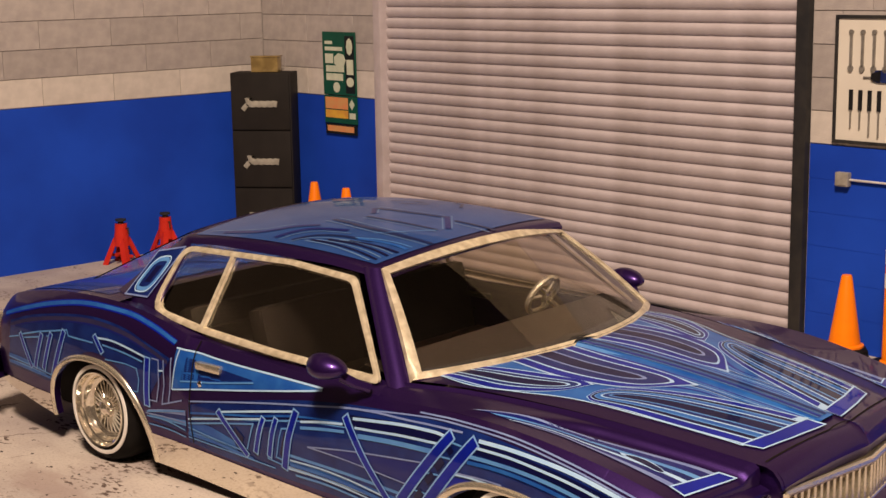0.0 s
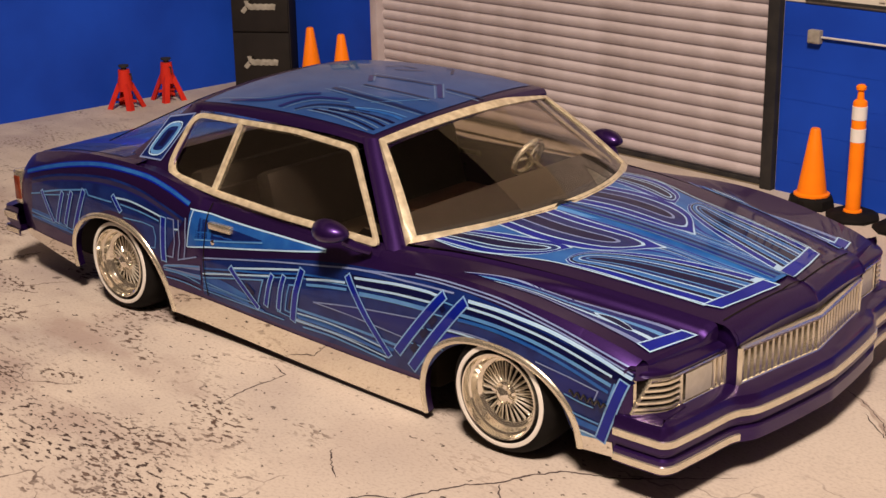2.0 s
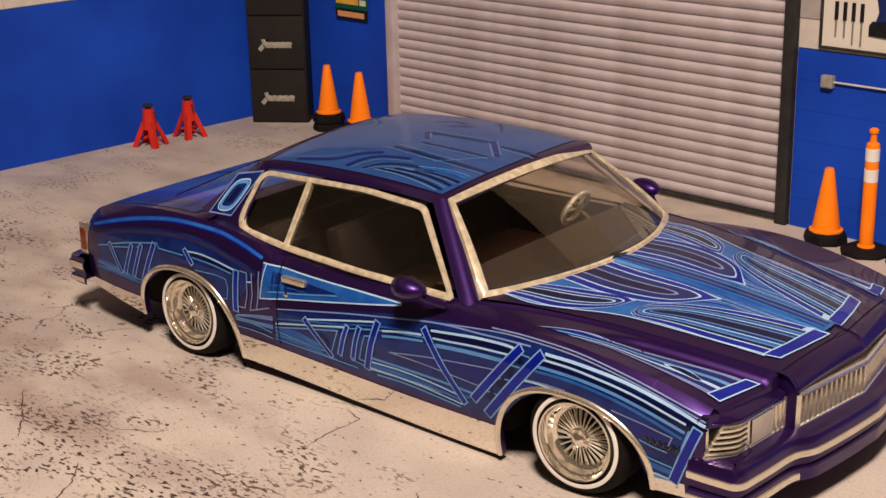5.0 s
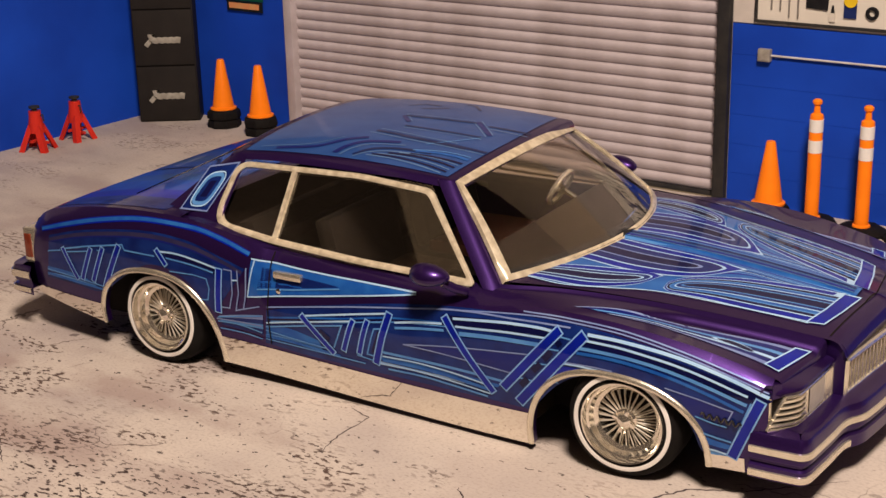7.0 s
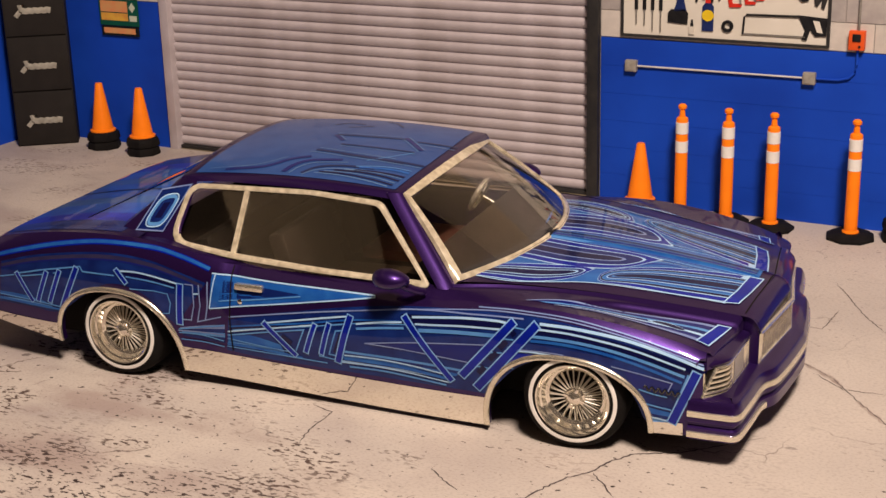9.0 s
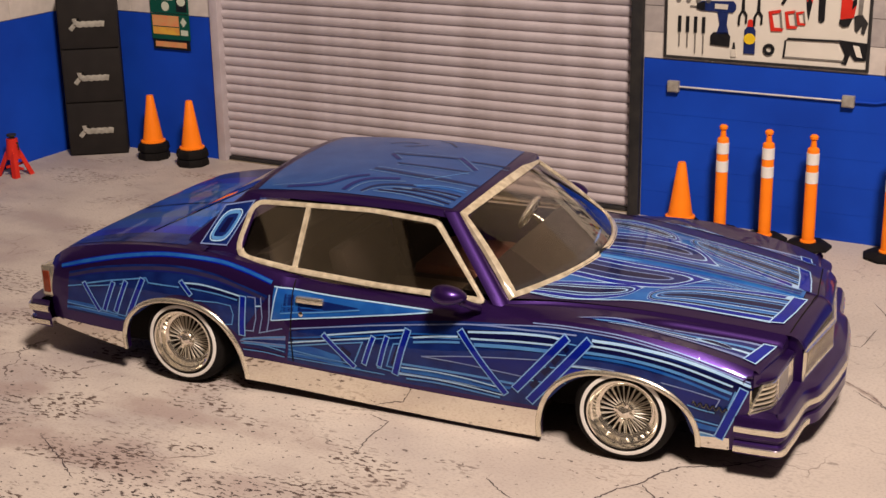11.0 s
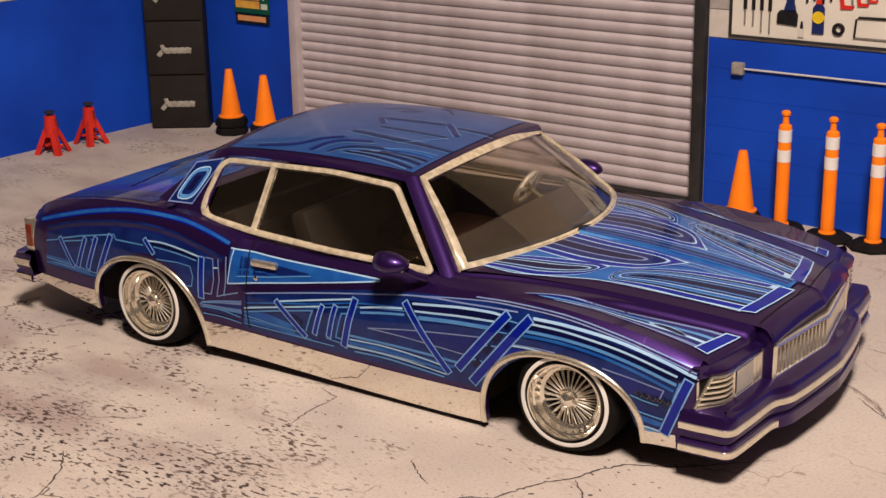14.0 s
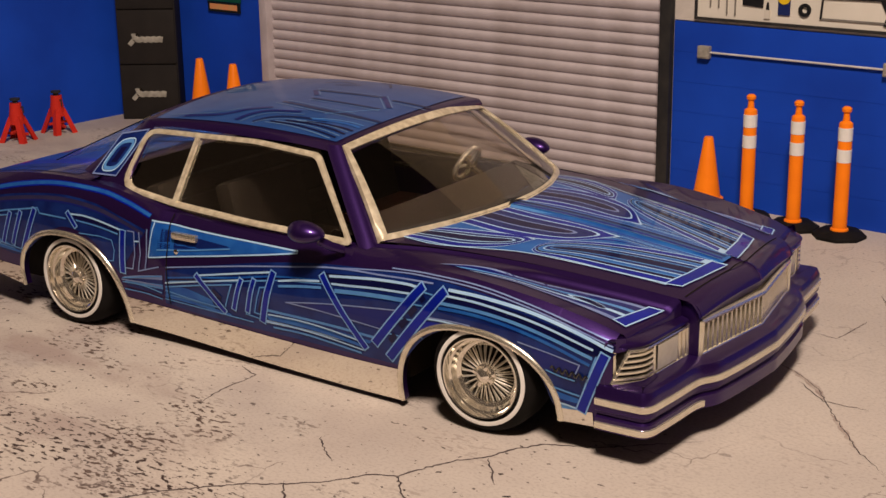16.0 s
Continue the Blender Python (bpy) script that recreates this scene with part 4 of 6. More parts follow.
line("s", "sky", 1.4, [(13.9, 53.8), (28.9, 56.3), (44.5, 58.4)])
line("s", "pale", 1.0, [(-47.7, 49.2), (-19.7, 54.8), (8.8, 60.4)])
line("s", "pale", 0.9, [(-72.9, 40.4), (-42.3, 46.7), (-15.1, 52.0)])
line("s", "sky", 0.9, [(-73.4, 37.9), (-46.6, 43.5), (-20.5, 48.6), (-23.9, 41.0), (-27.1, 34.1)])
line("s", "sky", 0.8, [(-73.7, 35.7), (-52.0, 33.8), (-28.2, 32.5)])
line("s", "mid", 1.8, [(-74.4, 32.1), (-52.4, 31.6), (-23.3, 29.7)])
line("s", "sky", 0.8, [(-74.8, 30.2), (-52.7, 29.7), (-6.8, 28.9)])
line("s", "sky", 0.9, [(7.5, 52.0), (0.6, 50.7), (-4.8, 35.2), (0.7, 34.7)])
line("s", "sky", 0.8, [(4.8, 55.1), (-4.0, 53.5), (-11.4, 33.0), (-1.5, 32.1)])
line("s", "navy", 3.0, [(4.3, 49.3), (-0.5, 36.8)])
line("s", "navy", 3.4, [(-35.9, 42.6), (-29.6, 38.4)])
line("s", "pale", 0.9, [(5.3, 36.0), (27.1, 36.8), (48.1, 36.0), (67.7, 34.0)])
line("s", "mid", 1.9, [(4.9, 33.6), (26.7, 34.1), (47.8, 33.3), (70.1, 31.3)])
line("s", "pale", 0.8, [(3.1, 31.1), (26.4, 31.7), (47.5, 30.9), (71.2, 28.9)])
line("s", "sky", 1.2, [(7.9, 28.8), (29.7, 29.4), (47.2, 28.5), (69.6, 26.9)])
line("s", "sky", 0.9, [(77.9, 35.8), (83.4, 35.1)])
line("s", "navy", 2.6, [(112.5, 65.8), (110.1, 63.5)])
line("s", "navy", 3.0, [(107.5, 59.9), (103.3, 55.0)])
line("s", "navy", 3.0, [(101.6, 52.4), (97.2, 47.7)])
line("s", "navy", 3.0, [(93.8, 42.7), (89.9, 38.1)])
line("s", "sky", 0.8, [(-107.0, 38.0), (-88.9, 41.5), (-75.4, 43.9)])
line("s", "sky", 0.8, [(-107.4, 35.6), (-92.1, 35.7), (-76.7, 33.4)])
line("s", "lilac", 0.7, [(-108.0, 37.0), (-91.7, 37.6), (-75.9, 37.6)])
line("s", "sky", 0.8, [(-106.5, 31.2), (-90.8, 31.0), (-77.0, 29.5)])
line("s", "lilac", 0.8, [(-100.5, 67.7), (-95.0, 67.5), (-94.9, 54.2), (-97.5, 45.1), (-103.2, 44.9)])
line("s", "lilac", 0.8, [(-91.1, 68.1), (-90.5, 54.9), (-93.2, 44.4), (-76.5, 49.5)])
line("s", "lilac", 0.9, [(-85.0, 70.4), (-85.6, 55.7), (-87.8, 45.7)])
line("s", "pale", 0.9, [(-94.8, 62.0), (-91.3, 62.5)])
line("s", "pale", 1.1, [(-147.4, 71.6), (-134.5, 72.0), (-121.3, 70.4), (-101.5, 66.6)])
line("s", "sky", 1.0, [(-141.1, 68.6), (-123.7, 67.2), (-107.6, 64.6)])
line("s", "sky", 0.7, [(-139.0, 61.0), (-121.9, 61.4), (-112.7, 60.3), (-111.0, 54.5), (-112.4, 47.8), (-118.7, 47.1)])
line("s", "sky", 1.0, [(-226.7, 60.5), (-204.5, 65.8), (-174.7, 71.4), (-172.9, 68.4), (-149.5, 68.4)])
line("s", "sky", 0.8, [(-240.1, 56.9), (-228.0, 59.5)])
line("s", "sky", 0.8, [(-222.2, 59.4), (-201.5, 63.3), (-206.1, 52.4), (-211.7, 45.7)])
line("s", "sky", 0.9, [(-242.2, 44.9), (-216.0, 44.1), (-191.7, 42.4)])
line("s", "mid", 1.6, [(-242.9, 42.0), (-216.8, 41.2), (-190.1, 40.4)])
line("s", "sky", 0.7, [(-196.0, 64.6), (-191.2, 65.4), (-202.0, 44.4)])
# bonnet, one half; the other mirrors it
band("h", "mid", [(78.2, -84.3), (97.3, -85.5), (116.6, -78.9), (141.0, -69.3), (174.8, -62.9), (214.9, -54.7)], [(91.7, -4.3), (103.3, -5.3), (125.7, -7.3), (159.9, -10.0), (191.2, -10.8), (225.6, -11.9)])
flow("h", (("sky", 0.2), ("royal", 0.3), ("sky", 0.12), ("mid", 0.4), ("pale", 0.1), ("mid", 0.5), ("deep", 0.25), ("pale", 0.1), ("mid", 0.4), ("sky", 0.12), ("royal", 0.3)), [(90.4, -10.8), (108.2, -11.7), (129.6, -12.5), (162.5, -13.7), (193.1, -13.6), (223.4, -12.3)], [(93.8, -36.4), (123.7, -47.5), (145.7, -44.6), (171.5, -26.6), (193.1, -24.9), (218.5, -21.7)])
leaf("h", ("pale", "royal", "pale", "deep", "pale", "navy"), [(84.8, -63.9), (110.4, -56.5), (129.1, -51.7), (138.8, -51.8)], [(77.7, -83.7), (107.7, -83.1), (129.4, -69.7), (138.8, -51.8)])
leaf("h", ("pale", "royal", "pale", "violet", "deep", "lilac", "navy"), [(94.8, -13.7), (120.7, -17.0), (149.0, -16.9), (170.8, -18.9)], [(87.1, -51.0), (121.2, -54.6), (150.1, -45.3), (171.2, -19.5)])
leaf("h", ("pale", "royal", "pale", "navy", "sky", "mid", "pale", "deep", "sky", "navy"), [(221.1, -12.8), (200.6, -19.4), (174.0, -30.1), (152.8, -43.7), (144.1, -55.5), (143.6, -64.6)], [(214.5, -55.2), (188.4, -61.0), (166.3, -64.3), (154.3, -66.2), (147.8, -66.9), (144.0, -65.1)])
eye("h", ("sky", "royal", "pale", "navy"), [(190.8, -40.6), (195.8, -31.7), (204.7, -28.4), (214.4, -28.4)], [(191.1, -41.1), (197.5, -42.4), (206.3, -39.2), (215.4, -30.9)])
line("h", "pale", 0.9, [(78.2, -84.3), (97.7, -86.0), (117.5, -80.0), (141.8, -70.3), (175.5, -63.8), (214.9, -56.2)])
band("h", "royal", [(213.9, -55.8), (217.9, -37.6), (220.6, -14.2)], [(221.6, -52.4), (225.3, -35.2), (228.5, -13.0)])
line("h", "pale", 0.8, [(213.9, -55.8), (217.9, -37.6), (220.6, -14.2), (228.5, -13.0), (225.3, -35.2), (221.6, -52.4), (213.9, -55.8)])
# top of the front wing
band("h", "violet", [(113.2, -103.7), (140.4, -93.1), (173.0, -85.6), (203.9, -77.6), (215.0, -75.7)], [(140.8, -100.8), (156.4, -98.4), (179.7, -99.2), (198.2, -99.6), (208.4, -99.8)])
flow("h", (("lilac", 0.25), ("violet", 0.5), ("sky", 0.3), ("deep", 0.4), ("pale", 0.25), ("violet", 0.4), ("lilac", 0.3)), [(113.2, -103.7), (140.4, -93.1), (173.0, -85.6), (203.9, -77.6), (215.0, -75.7)], [(140.8, -100.8), (156.4, -98.4), (179.7, -99.2), (198.2, -99.6), (208.4, -99.8)])
eye("h", ("pale", "navy"), [(179.3, -91.5), (188.1, -88.5), (196.2, -89.5), (201.7, -92.0)], [(181.2, -93.0), (189.9, -93.3), (197.7, -94.1), (202.0, -92.5)])
band("h", "royal", [(208.4, -99.8), (211.3, -88.1), (214.9, -75.0)], [(215.1, -100.4), (218.7, -88.6), (221.7, -73.6)])
line("h", "pale", 0.8, [(208.4, -99.8), (214.9, -75.0), (221.7, -73.6), (215.1, -100.4), (208.4, -99.8)])
# emblem on the rear pillar
band("g", "deep", [(-130.7, 116.0), (-120.9, 118.1), (-111.1, 119.9)], [(-142.0, 93.5), (-132.6, 93.9), (-123.2, 94.1)])
line("g", "lilac", 0.8, [(-130.7, 116.0), (-111.1, 119.9), (-123.2, 94.1), (-142.0, 93.5), (-130.7, 116.0)])
line("g", "sky", 1.9, [(-121.3, 105.6), (-123.3, 101.7), (-124.7, 99.7), (-126.2, 98.4), (-128.0, 97.6), (-130.9, 97.2), (-133.7, 97.2), (-134.7, 97.9), (-135.0, 99.0), (-134.7, 100.7), (-133.1, 104.2), (-131.2, 107.8), (-129.8, 109.7), (-128.2, 111.0), (-126.5, 111.9), (-123.5, 112.6), (-120.7, 112.9), (-119.6, 112.4), (-119.2, 111.3), (-119.6, 109.4), (-121.3, 105.6)])
line("g", "pale", 0.7, [(-120.1, 105.7), (-122.5, 101.0), (-124.2, 98.7), (-126.0, 97.1), (-128.1, 96.2), (-131.6, 95.7), (-134.9, 95.8), (-136.1, 96.6), (-136.5, 97.9), (-136.2, 99.9), (-134.3, 104.1), (-132.0, 108.3), (-130.3, 110.5), (-128.5, 112.1), (-126.4, 113.2), (-122.8, 114.1), (-119.4, 114.4), (-118.2, 113.8), (-117.7, 112.5), (-118.1, 110.3), (-120.1, 105.7)])
band("g", "navy", [(-127.4, 108.9), (-129.5, 104.6), (-131.6, 100.4)], [(-122.8, 109.6), (-124.9, 105.2), (-127.0, 100.7)])
# roof, near edge and its mirror image; its blues have gloss reflection mixed in
sheet("r", "haze", [[Vector((-0.113 + (0.1345 + 0.0048 * (1 - (j / 22 - 1) ** 2)) * k / 44, -0.064 + 0.130 * j / 44)) for j in range(45)] for k in range(45)], "colour_field", 0.8)
LAYER["sides"] = 1
line("r", "haze_dark", 2.2, [(-51.6, 10.7), (-28.4, 11.9), (-5.5, 14.7)])
line("r", "haze_line", 0.8, [(-54.1, 15.4), (-30.4, 15.8), (-8.3, 18.5)])
line("r", "violet", 3.0, [(-6.4, 17.6), (13.0, -3.7)])
line("r", "haze_line", 0.8, [(-7.1, 14.4), (11.9, -6.7)])
line("r", "haze_line", 0.8, [(-5.5, 20.3), (13.9, -1.9)])
line("r", "violet", 2.6, [(-52.8, 10.3), (-42.2, -1.5)])
line("r", "haze_line", 0.8, [(-52.1, 13.3), (-40.8, 0.3)])
line("r", "haze_dark", 2.0, [(-39.9, -9.1), (-15.6, -9.4), (10.3, -8.9)])
line("r", "haze_line", 0.8, [(-38.8, -12.8), (-13.8, -13.0), (12.0, -12.3)])
line("r", "haze_dark", 2.4, [(3.6, 12.4), (17.3, 13.2), (30.2, 13.3)])
line("r", "haze_line", 0.9, [(6.6, 7.9), (31.0, 7.7)])
line("r", "haze_dark", 2.8, [(-50.0, -23.6), (-20.3, -27.5), (2.9, -28.7), (25.1, -29.8)])
line("r", "haze_line", 1.0, [(-52.4, -27.4), (-21.7, -31.5), (3.0, -32.4), (24.5, -33.0)])
line("r", "haze_line", 0.9, [(-49.5, -19.7), (-18.7, -23.9), (4.4, -25.0)])
line("r", "sky", 0.9, [(-10.8, -34.1), (-0.1, -22.8), (10.7, -9.7)])
line("r", "haze_dark", 2.0, [(-30.8, -27.6), (-8.8, -29.5), (12.3, -30.5)])
line("r", "violet", 3.2, [(-93.8, -62.0), (-70.0, -56.0), (-58.1, -42.6), (-47.6, -35.9)])
line("r", "haze_line", 0.8, [(-105.6, -60.8), (-76.8, -53.9), (-61.8, -39.3)])
line("r", "violet", 3.4, [(-54.1, -61.8), (-51.6, -50.8), (-44.1, -42.2), (-25.6, -37.2)])
line("r", "haze_line", 0.9, [(-49.7, -63.3), (-46.8, -52.9), (-38.9, -45.0), (-20.3, -40.6)])
line("r", "haze_dark", 2.6, [(-41.9, -61.5), (-35.4, -51.4), (-20.9, -46.0), (-1.0, -44.8)])
line("r", "haze_line", 1.0, [(-40.8, -63.4), (-35.9, -56.6), (-24.9, -51.4), (-5.9, -48.5)])
line("r", "haze_line", 1.1, [(-34.3, -59.5), (-17.1, -59.4), (0.9, -61.6), (15.8, -64.5)])
line("r", "navy", 1.6, [(-32.0, -57.4), (-14.9, -57.2), (3.0, -59.0), (18.2, -62.1)])
line("r", "haze_line", 0.9, [(-29.4, -55.9), (-12.7, -54.9), (5.0, -56.3), (18.4, -59.2)])
line("r", "navy", 1.8, [(-23.8, -53.4), (-7.3, -52.2), (8.5, -53.4), (19.7, -55.8)])
line("r", "haze_line", 0.9, [(-18.2, -51.1), (-5.0, -50.1), (8.7, -50.6), (20.1, -52.6)])
line("r", "navy", 2.0, [(-11.9, -50.0), (1.1, -48.8), (13.0, -49.0), (20.9, -49.9)])
line("r", "mid", 2.4, [(-10.8, -45.5), (1.5, -42.9), (13.1, -42.5), (21.3, -43.8)])
line("r", "sky", 0.9, [(-13.0, -44.7), (0.2, -40.5), (11.6, -39.4), (21.2, -40.1)])
line("r", "haze_dark", 1.6, [(-66.1, 37.4), (-59.4, 46.2), (-46.6, 43.7)])
line("r", "haze_dark", 1.6, [(-53.3, 31.2), (-39.0, 39.7)])
line("r", "haze_dark", 1.8, [(-37.8, 59.6), (-30.1, 57.5), (-19.9, 44.2)])
LAYER["sides"] = 2
# bonnet ridge, between the halves
LAYER["sides"] = 1
band("h", "mid", [(93, -11.5), (140, -12.5), (180, -12.2), (226, -12)], [(93, -1), (140, 0), (180, -0.3), (226, -0.5)])
for y, c, w in ((-10.6, "sky", 0.7), (-8.8, "royal", 1.6), (-6.4, "haze_line", 0.7), (-4.2, "deep", 1.8), (-2.0, "sky", 0.7)):
    line("h", c, w, [(96, y), (140, y), (180, y), (224, y)])
LAYER["sides"] = 2
# boot lid; the grey-blue band paints in a reflection
band("d", "deep", [(-250, -90), (-200, -95), (-150, -97)], [(-250, 90), (-200, 95), (-150, 97)], 20, 24)
flow("d", (("deep", 0.3), ("royal", 0.5), ("boot_blue", 0.7), ("haze", 0.5), ("boot_blue", 0.5)), [(-248, -86), (-200, -84), (-152, -88)], [(-248, -2), (-200, -2), (-152, -2)])

# ---------------------------------------------------------------- chrome, lamps, bumpers
def trim_ring(name, outer, inner, lift, mat, parent, mapper, label=""):
    """A flat frame between two closed outlines of equal length, proud of the surface."""
    for sgn in (-1, 1):
        bm = bmesh.new()
        rows = []
        for (a, b), (c, d) in zip(outer + outer[:1], inner + inner[:1]):
            p, q = mapper(a, b), mapper(c, d)
            mid = [(u + v) / 2 for u, v in zip(p, q)]
            rows.append([(p[0], sgn * (p[1] - 0.0006), p[2]), (p[0], sgn * (p[1] + lift), p[2]), (mid[0], sgn * (mid[1] + lift * 1.4), mid[2]),
                         (q[0], sgn * (q[1] + lift), q[2]), (q[0], sgn * (q[1] - 0.0014), q[2])])
        grid(bm, rows)
        bmesh.ops.recalc_face_normals(bm, faces=bm.faces[:])
        part(name, bm, mat, parent, label, 50)


def rounded(corners, r, n=5):
    """A closed outline with rounded corners."""
    out = []
    k = len(corners)
    for i in range(k):
        p, a, b = Vector(corners[i]), Vector(corners[i - 1]), Vector(corners[(i + 1) % k])
        rr = r[i] if isinstance(r, (list, tuple)) else r
        p0, p1 = p + (a - p).normalized() * rr, p + (b - p).normalized() * rr
        for j in range(n + 1):
            t = j / n
            out.append(tuple((1 - t) ** 2 * p0 + 2 * t * (1 - t) * p + t * t * p1))
    return out


WIN_O = [(-0.1180, 0.0885), (-0.1125, 0.1205), (-0.03, 0.1222), (0.0165, 0.1196), (0.0570, 0.0800), (-0.0150, 0.0813), (-0.0720, 0.0838)]
WIN_I = [(-0.1145, 0.0900), (-0.1095, 0.1183), (-0.03, 0.1200), (0.0148, 0.1174), (0.0520, 0.0824), (-0.0150, 0.0834), (-0.0720, 0.0860)]
RAD = [0.012, 0.008, 0.004, 0.004, 0.004, 0.004, 0.010]
trim_ring("window_trim", rounded(WIN_O, RAD), rounded(WIN_I, [r * 0.85 for r in RAD]), 0.0011, M["trim_foil"], car, lambda a, b: (a, glass_y(b), b), "wrinkled chrome foil window trim")
for sgn in (-1, 1):
    bm = bmesh.new()
    rows = []
    for t in spread(0, 1, 6):
        z = 0.0846 + (0.1198 - 0.0846) * t
        x = -0.0725 + 0.0 * t
        y = glass_y(z)
        rows.append([(x - 0.0016, sgn * (y - 0.001), z), (x - 0.0014, sgn * (y + 0.0010), z), (x + 0.0014, sgn * (y + 0.0010), z), (x + 0.0016, sgn * (y - 0.001), z)])
    grid(bm, rows)
    bmesh.ops.recalc_face_normals(bm, faces=bm.faces[:])
    part("window_post", bm, M["trim_foil"], car, "chrome foil window divider")

# windscreen trim
bm = bmesh.new()
outer = [screen(0, v) for v in spread(-1, 1, 24)] + [screen(t, 1) for t in spread(0, 1, 10)[1:]] + [screen(1, v) for v in spread(1, -1, 24)[1:]] + [screen(t, -1) for t in spread(1, 0, 10)[1:-1]]
def screen_in(k):
    n0, n1, n2 = 25, 35, 59
    m = 0.055
    if k < n0:
        return screen(m, (-1 + 2 * k / 24) * 0.955)
    if k < n1:
        return screen(max(m, min(0.93, (k - n0 + 1) / 10)), 0.955)
    if k < n2:
        return screen(0.93, (1 - 2 * (k - n1 + 1) / 24) * 0.955)
    return screen(max(m, min(0.93, 1 - (k - n2 + 1) / 10)), -0.955)
rows = []
for k in range(len(outer) + 1):
    p, q = outer[k % len(outer)], screen_in(k % len(outer))
    up = Vector((0.0008, 0, 0.0009))
    rows.append([p - up, p + up, (p + q) / 2 + up * 1.3, q + up, q - up * 0.2])
grid(bm, rows)
bmesh.ops.recalc_face_normals(bm, faces=bm.faces[:])
part("windscreen_trim", bm, M["trim_foil"], car, "wrinkled chrome foil windscreen surround", 60)

# mirror-bright sill, arch lips
for sgn in (-1, 1):
    for x0, x1, h0, h1 in ((-0.1081, 0.0925, 0.0170, 0.0185), (-0.2570, -0.1972, 0.0050, 0.0125), (0.1868, 0.2050, 0.0070, 0.0075)):
        bm = bmesh.new()
        rows = []
        for k in range(41):
            t = k / 40
            x = x0 + (x1 - x0) * t
            h = h0 + (h1 - h0) * t
            rows.append([(x, sgn * (side(x, sill(x) + h * s) + 0.0005), sill(x) + h * s) for s in (-0.02, 0.25, 0.5, 0.75, 1.0)] + [(x, sgn * (side(x, sill(x) + h) - 0.0008), sill(x) + h + 0.0001)])
        grid(bm, rows)
        bmesh.ops.recalc_face_normals(bm, faces=bm.faces[:])
        part("sill_plate", bm, M["mirror"], car, "mirror-bright chrome sill plate", 60)
    for c, a, top in ARCHES:
        bm = bmesh.new()
        rows = []
        for k in range(61):
            u = -1 + 2 * k / 60
            u = math.sin(u * math.pi / 2)
            ring = []
            for g, lift in ((-0.0004, 0.0002), (0.0, 0.0014), (0.0014, 0.0017), (0.0030, 0.0006), (0.0031, -0.0006)):
                x = c + (a + g) * u
                base = sill(c - a) + (sill(c + a) - sill(c - a)) * (u + 1) / 2
                z = base + (top + g - base) * max(0.0, 1 - abs(u) ** 2.3) ** (1 / 2.3)
                ring.append((x, sgn * (side(x, z) + lift), z))
            rows.append(ring)
        grid(bm, rows)
        bmesh.ops.recalc_face_normals(bm, faces=bm.faces[:])
        part("arch_lip", bm, M["foil"], car, "chrome wheel arch lip", 60)

# door gaps, handles, locks, mirrors
for sgn in (-1, 1):
    bm = bmesh.new()
    grid(bm, [[(x + d, sgn * (side(x, z) + 0.0008), z) for d in (-0.00045, 0.00045)] for x, z in [(-0.0700 - 0.0010 * k / 12, 0.0800 - 0.0525 * k / 12) for k in range(13)]])
    part("door_gap", bm, M["interior"], car, "dark gap at the door's edge")
    bm = bmesh.new()
    box(bm, -0.0672, -0.0485, side(-0.058, 0.069) - 0.001, side(-0.058, 0.069) + 0.0026, 0.0672, 0.0712, 0.0009)
    if sgn < 0:
        bmesh.ops.scale(bm, vec=(1, -1, 1), verts=bm.verts[:])
        bmesh.ops.recalc_face_normals(bm, faces=bm.faces[:])
    part("door_handle", bm, M["foil"], car, "chrome door handle")
    bm = bmesh.new()
    lathe(bm, [(0.0016, 0.0), (0.0016, 0.0009), (0.0010, 0.0013), (0.0, 0.0013)], 12, "y", pose(-0.0640, sgn * side(-0.064, 0.060), 0.0600, 0, 0, 0 if sgn > 0 else 180))
    part("door_lock", bm, M["chrome"], car, "chrome door lock")
    mir = empty("wing_mirror", "", "")
    mir.parent = car
    bm = bmesh.new()
    bmesh.ops.create_icosphere(bm, subdivisions=3, radius=1.0)
    for v in bm.verts:
        p = v.co
        v.co = Vector((0.0398 + 0.0112 * p.x * (1 - 0.18 * p.y), sgn * (0.1185 + 0.0072 * p.y), 0.0885 + 0.0066 * (p.z if p.z > 0 else 0.75 * p.z) * (1 - 0.15 * p.x)))
    bmesh.ops.recalc_face_normals(bm, faces=bm.faces[:])
    part("shell", bm, M["purple"], mir, "purple teardrop mirror shell")
    bm = bmesh.new()
    tube(bm, [(0.0460, sgn * 0.1150, 0.0850), (0.0510, sgn * 0.1110, 0.0815), (0.0550, sgn * 0.1060, 0.0790)], 0.0024, 10)
    part("stalk", bm, M["purple"], mir)

# script on the front wing, drawn as a plain wavy bar
for sgn in (-1, 1):
    bm = bmesh.new()
    tube(bm, [(0.1845 + 0.0195 * k / 30, sgn * (side(0.195, 0.042) + 0.0009), 0.0432 - 0.0018 * k / 30 + 0.0013 * math.sin(k * 1.15)) for k in range(31)], 0.00055, 6)
    part("badge", bm, M["dark_chrome"], car, "dark script badge")

# bumper
plan = curve([(0.0, 0.2525), (0.027, 0.2502), (0.056, 0.2462), (0.062, 0.2440), (0.067, 0.2408), (0.073, 0.2392), (0.09, 0.2378), (0.111, 0.2356)])


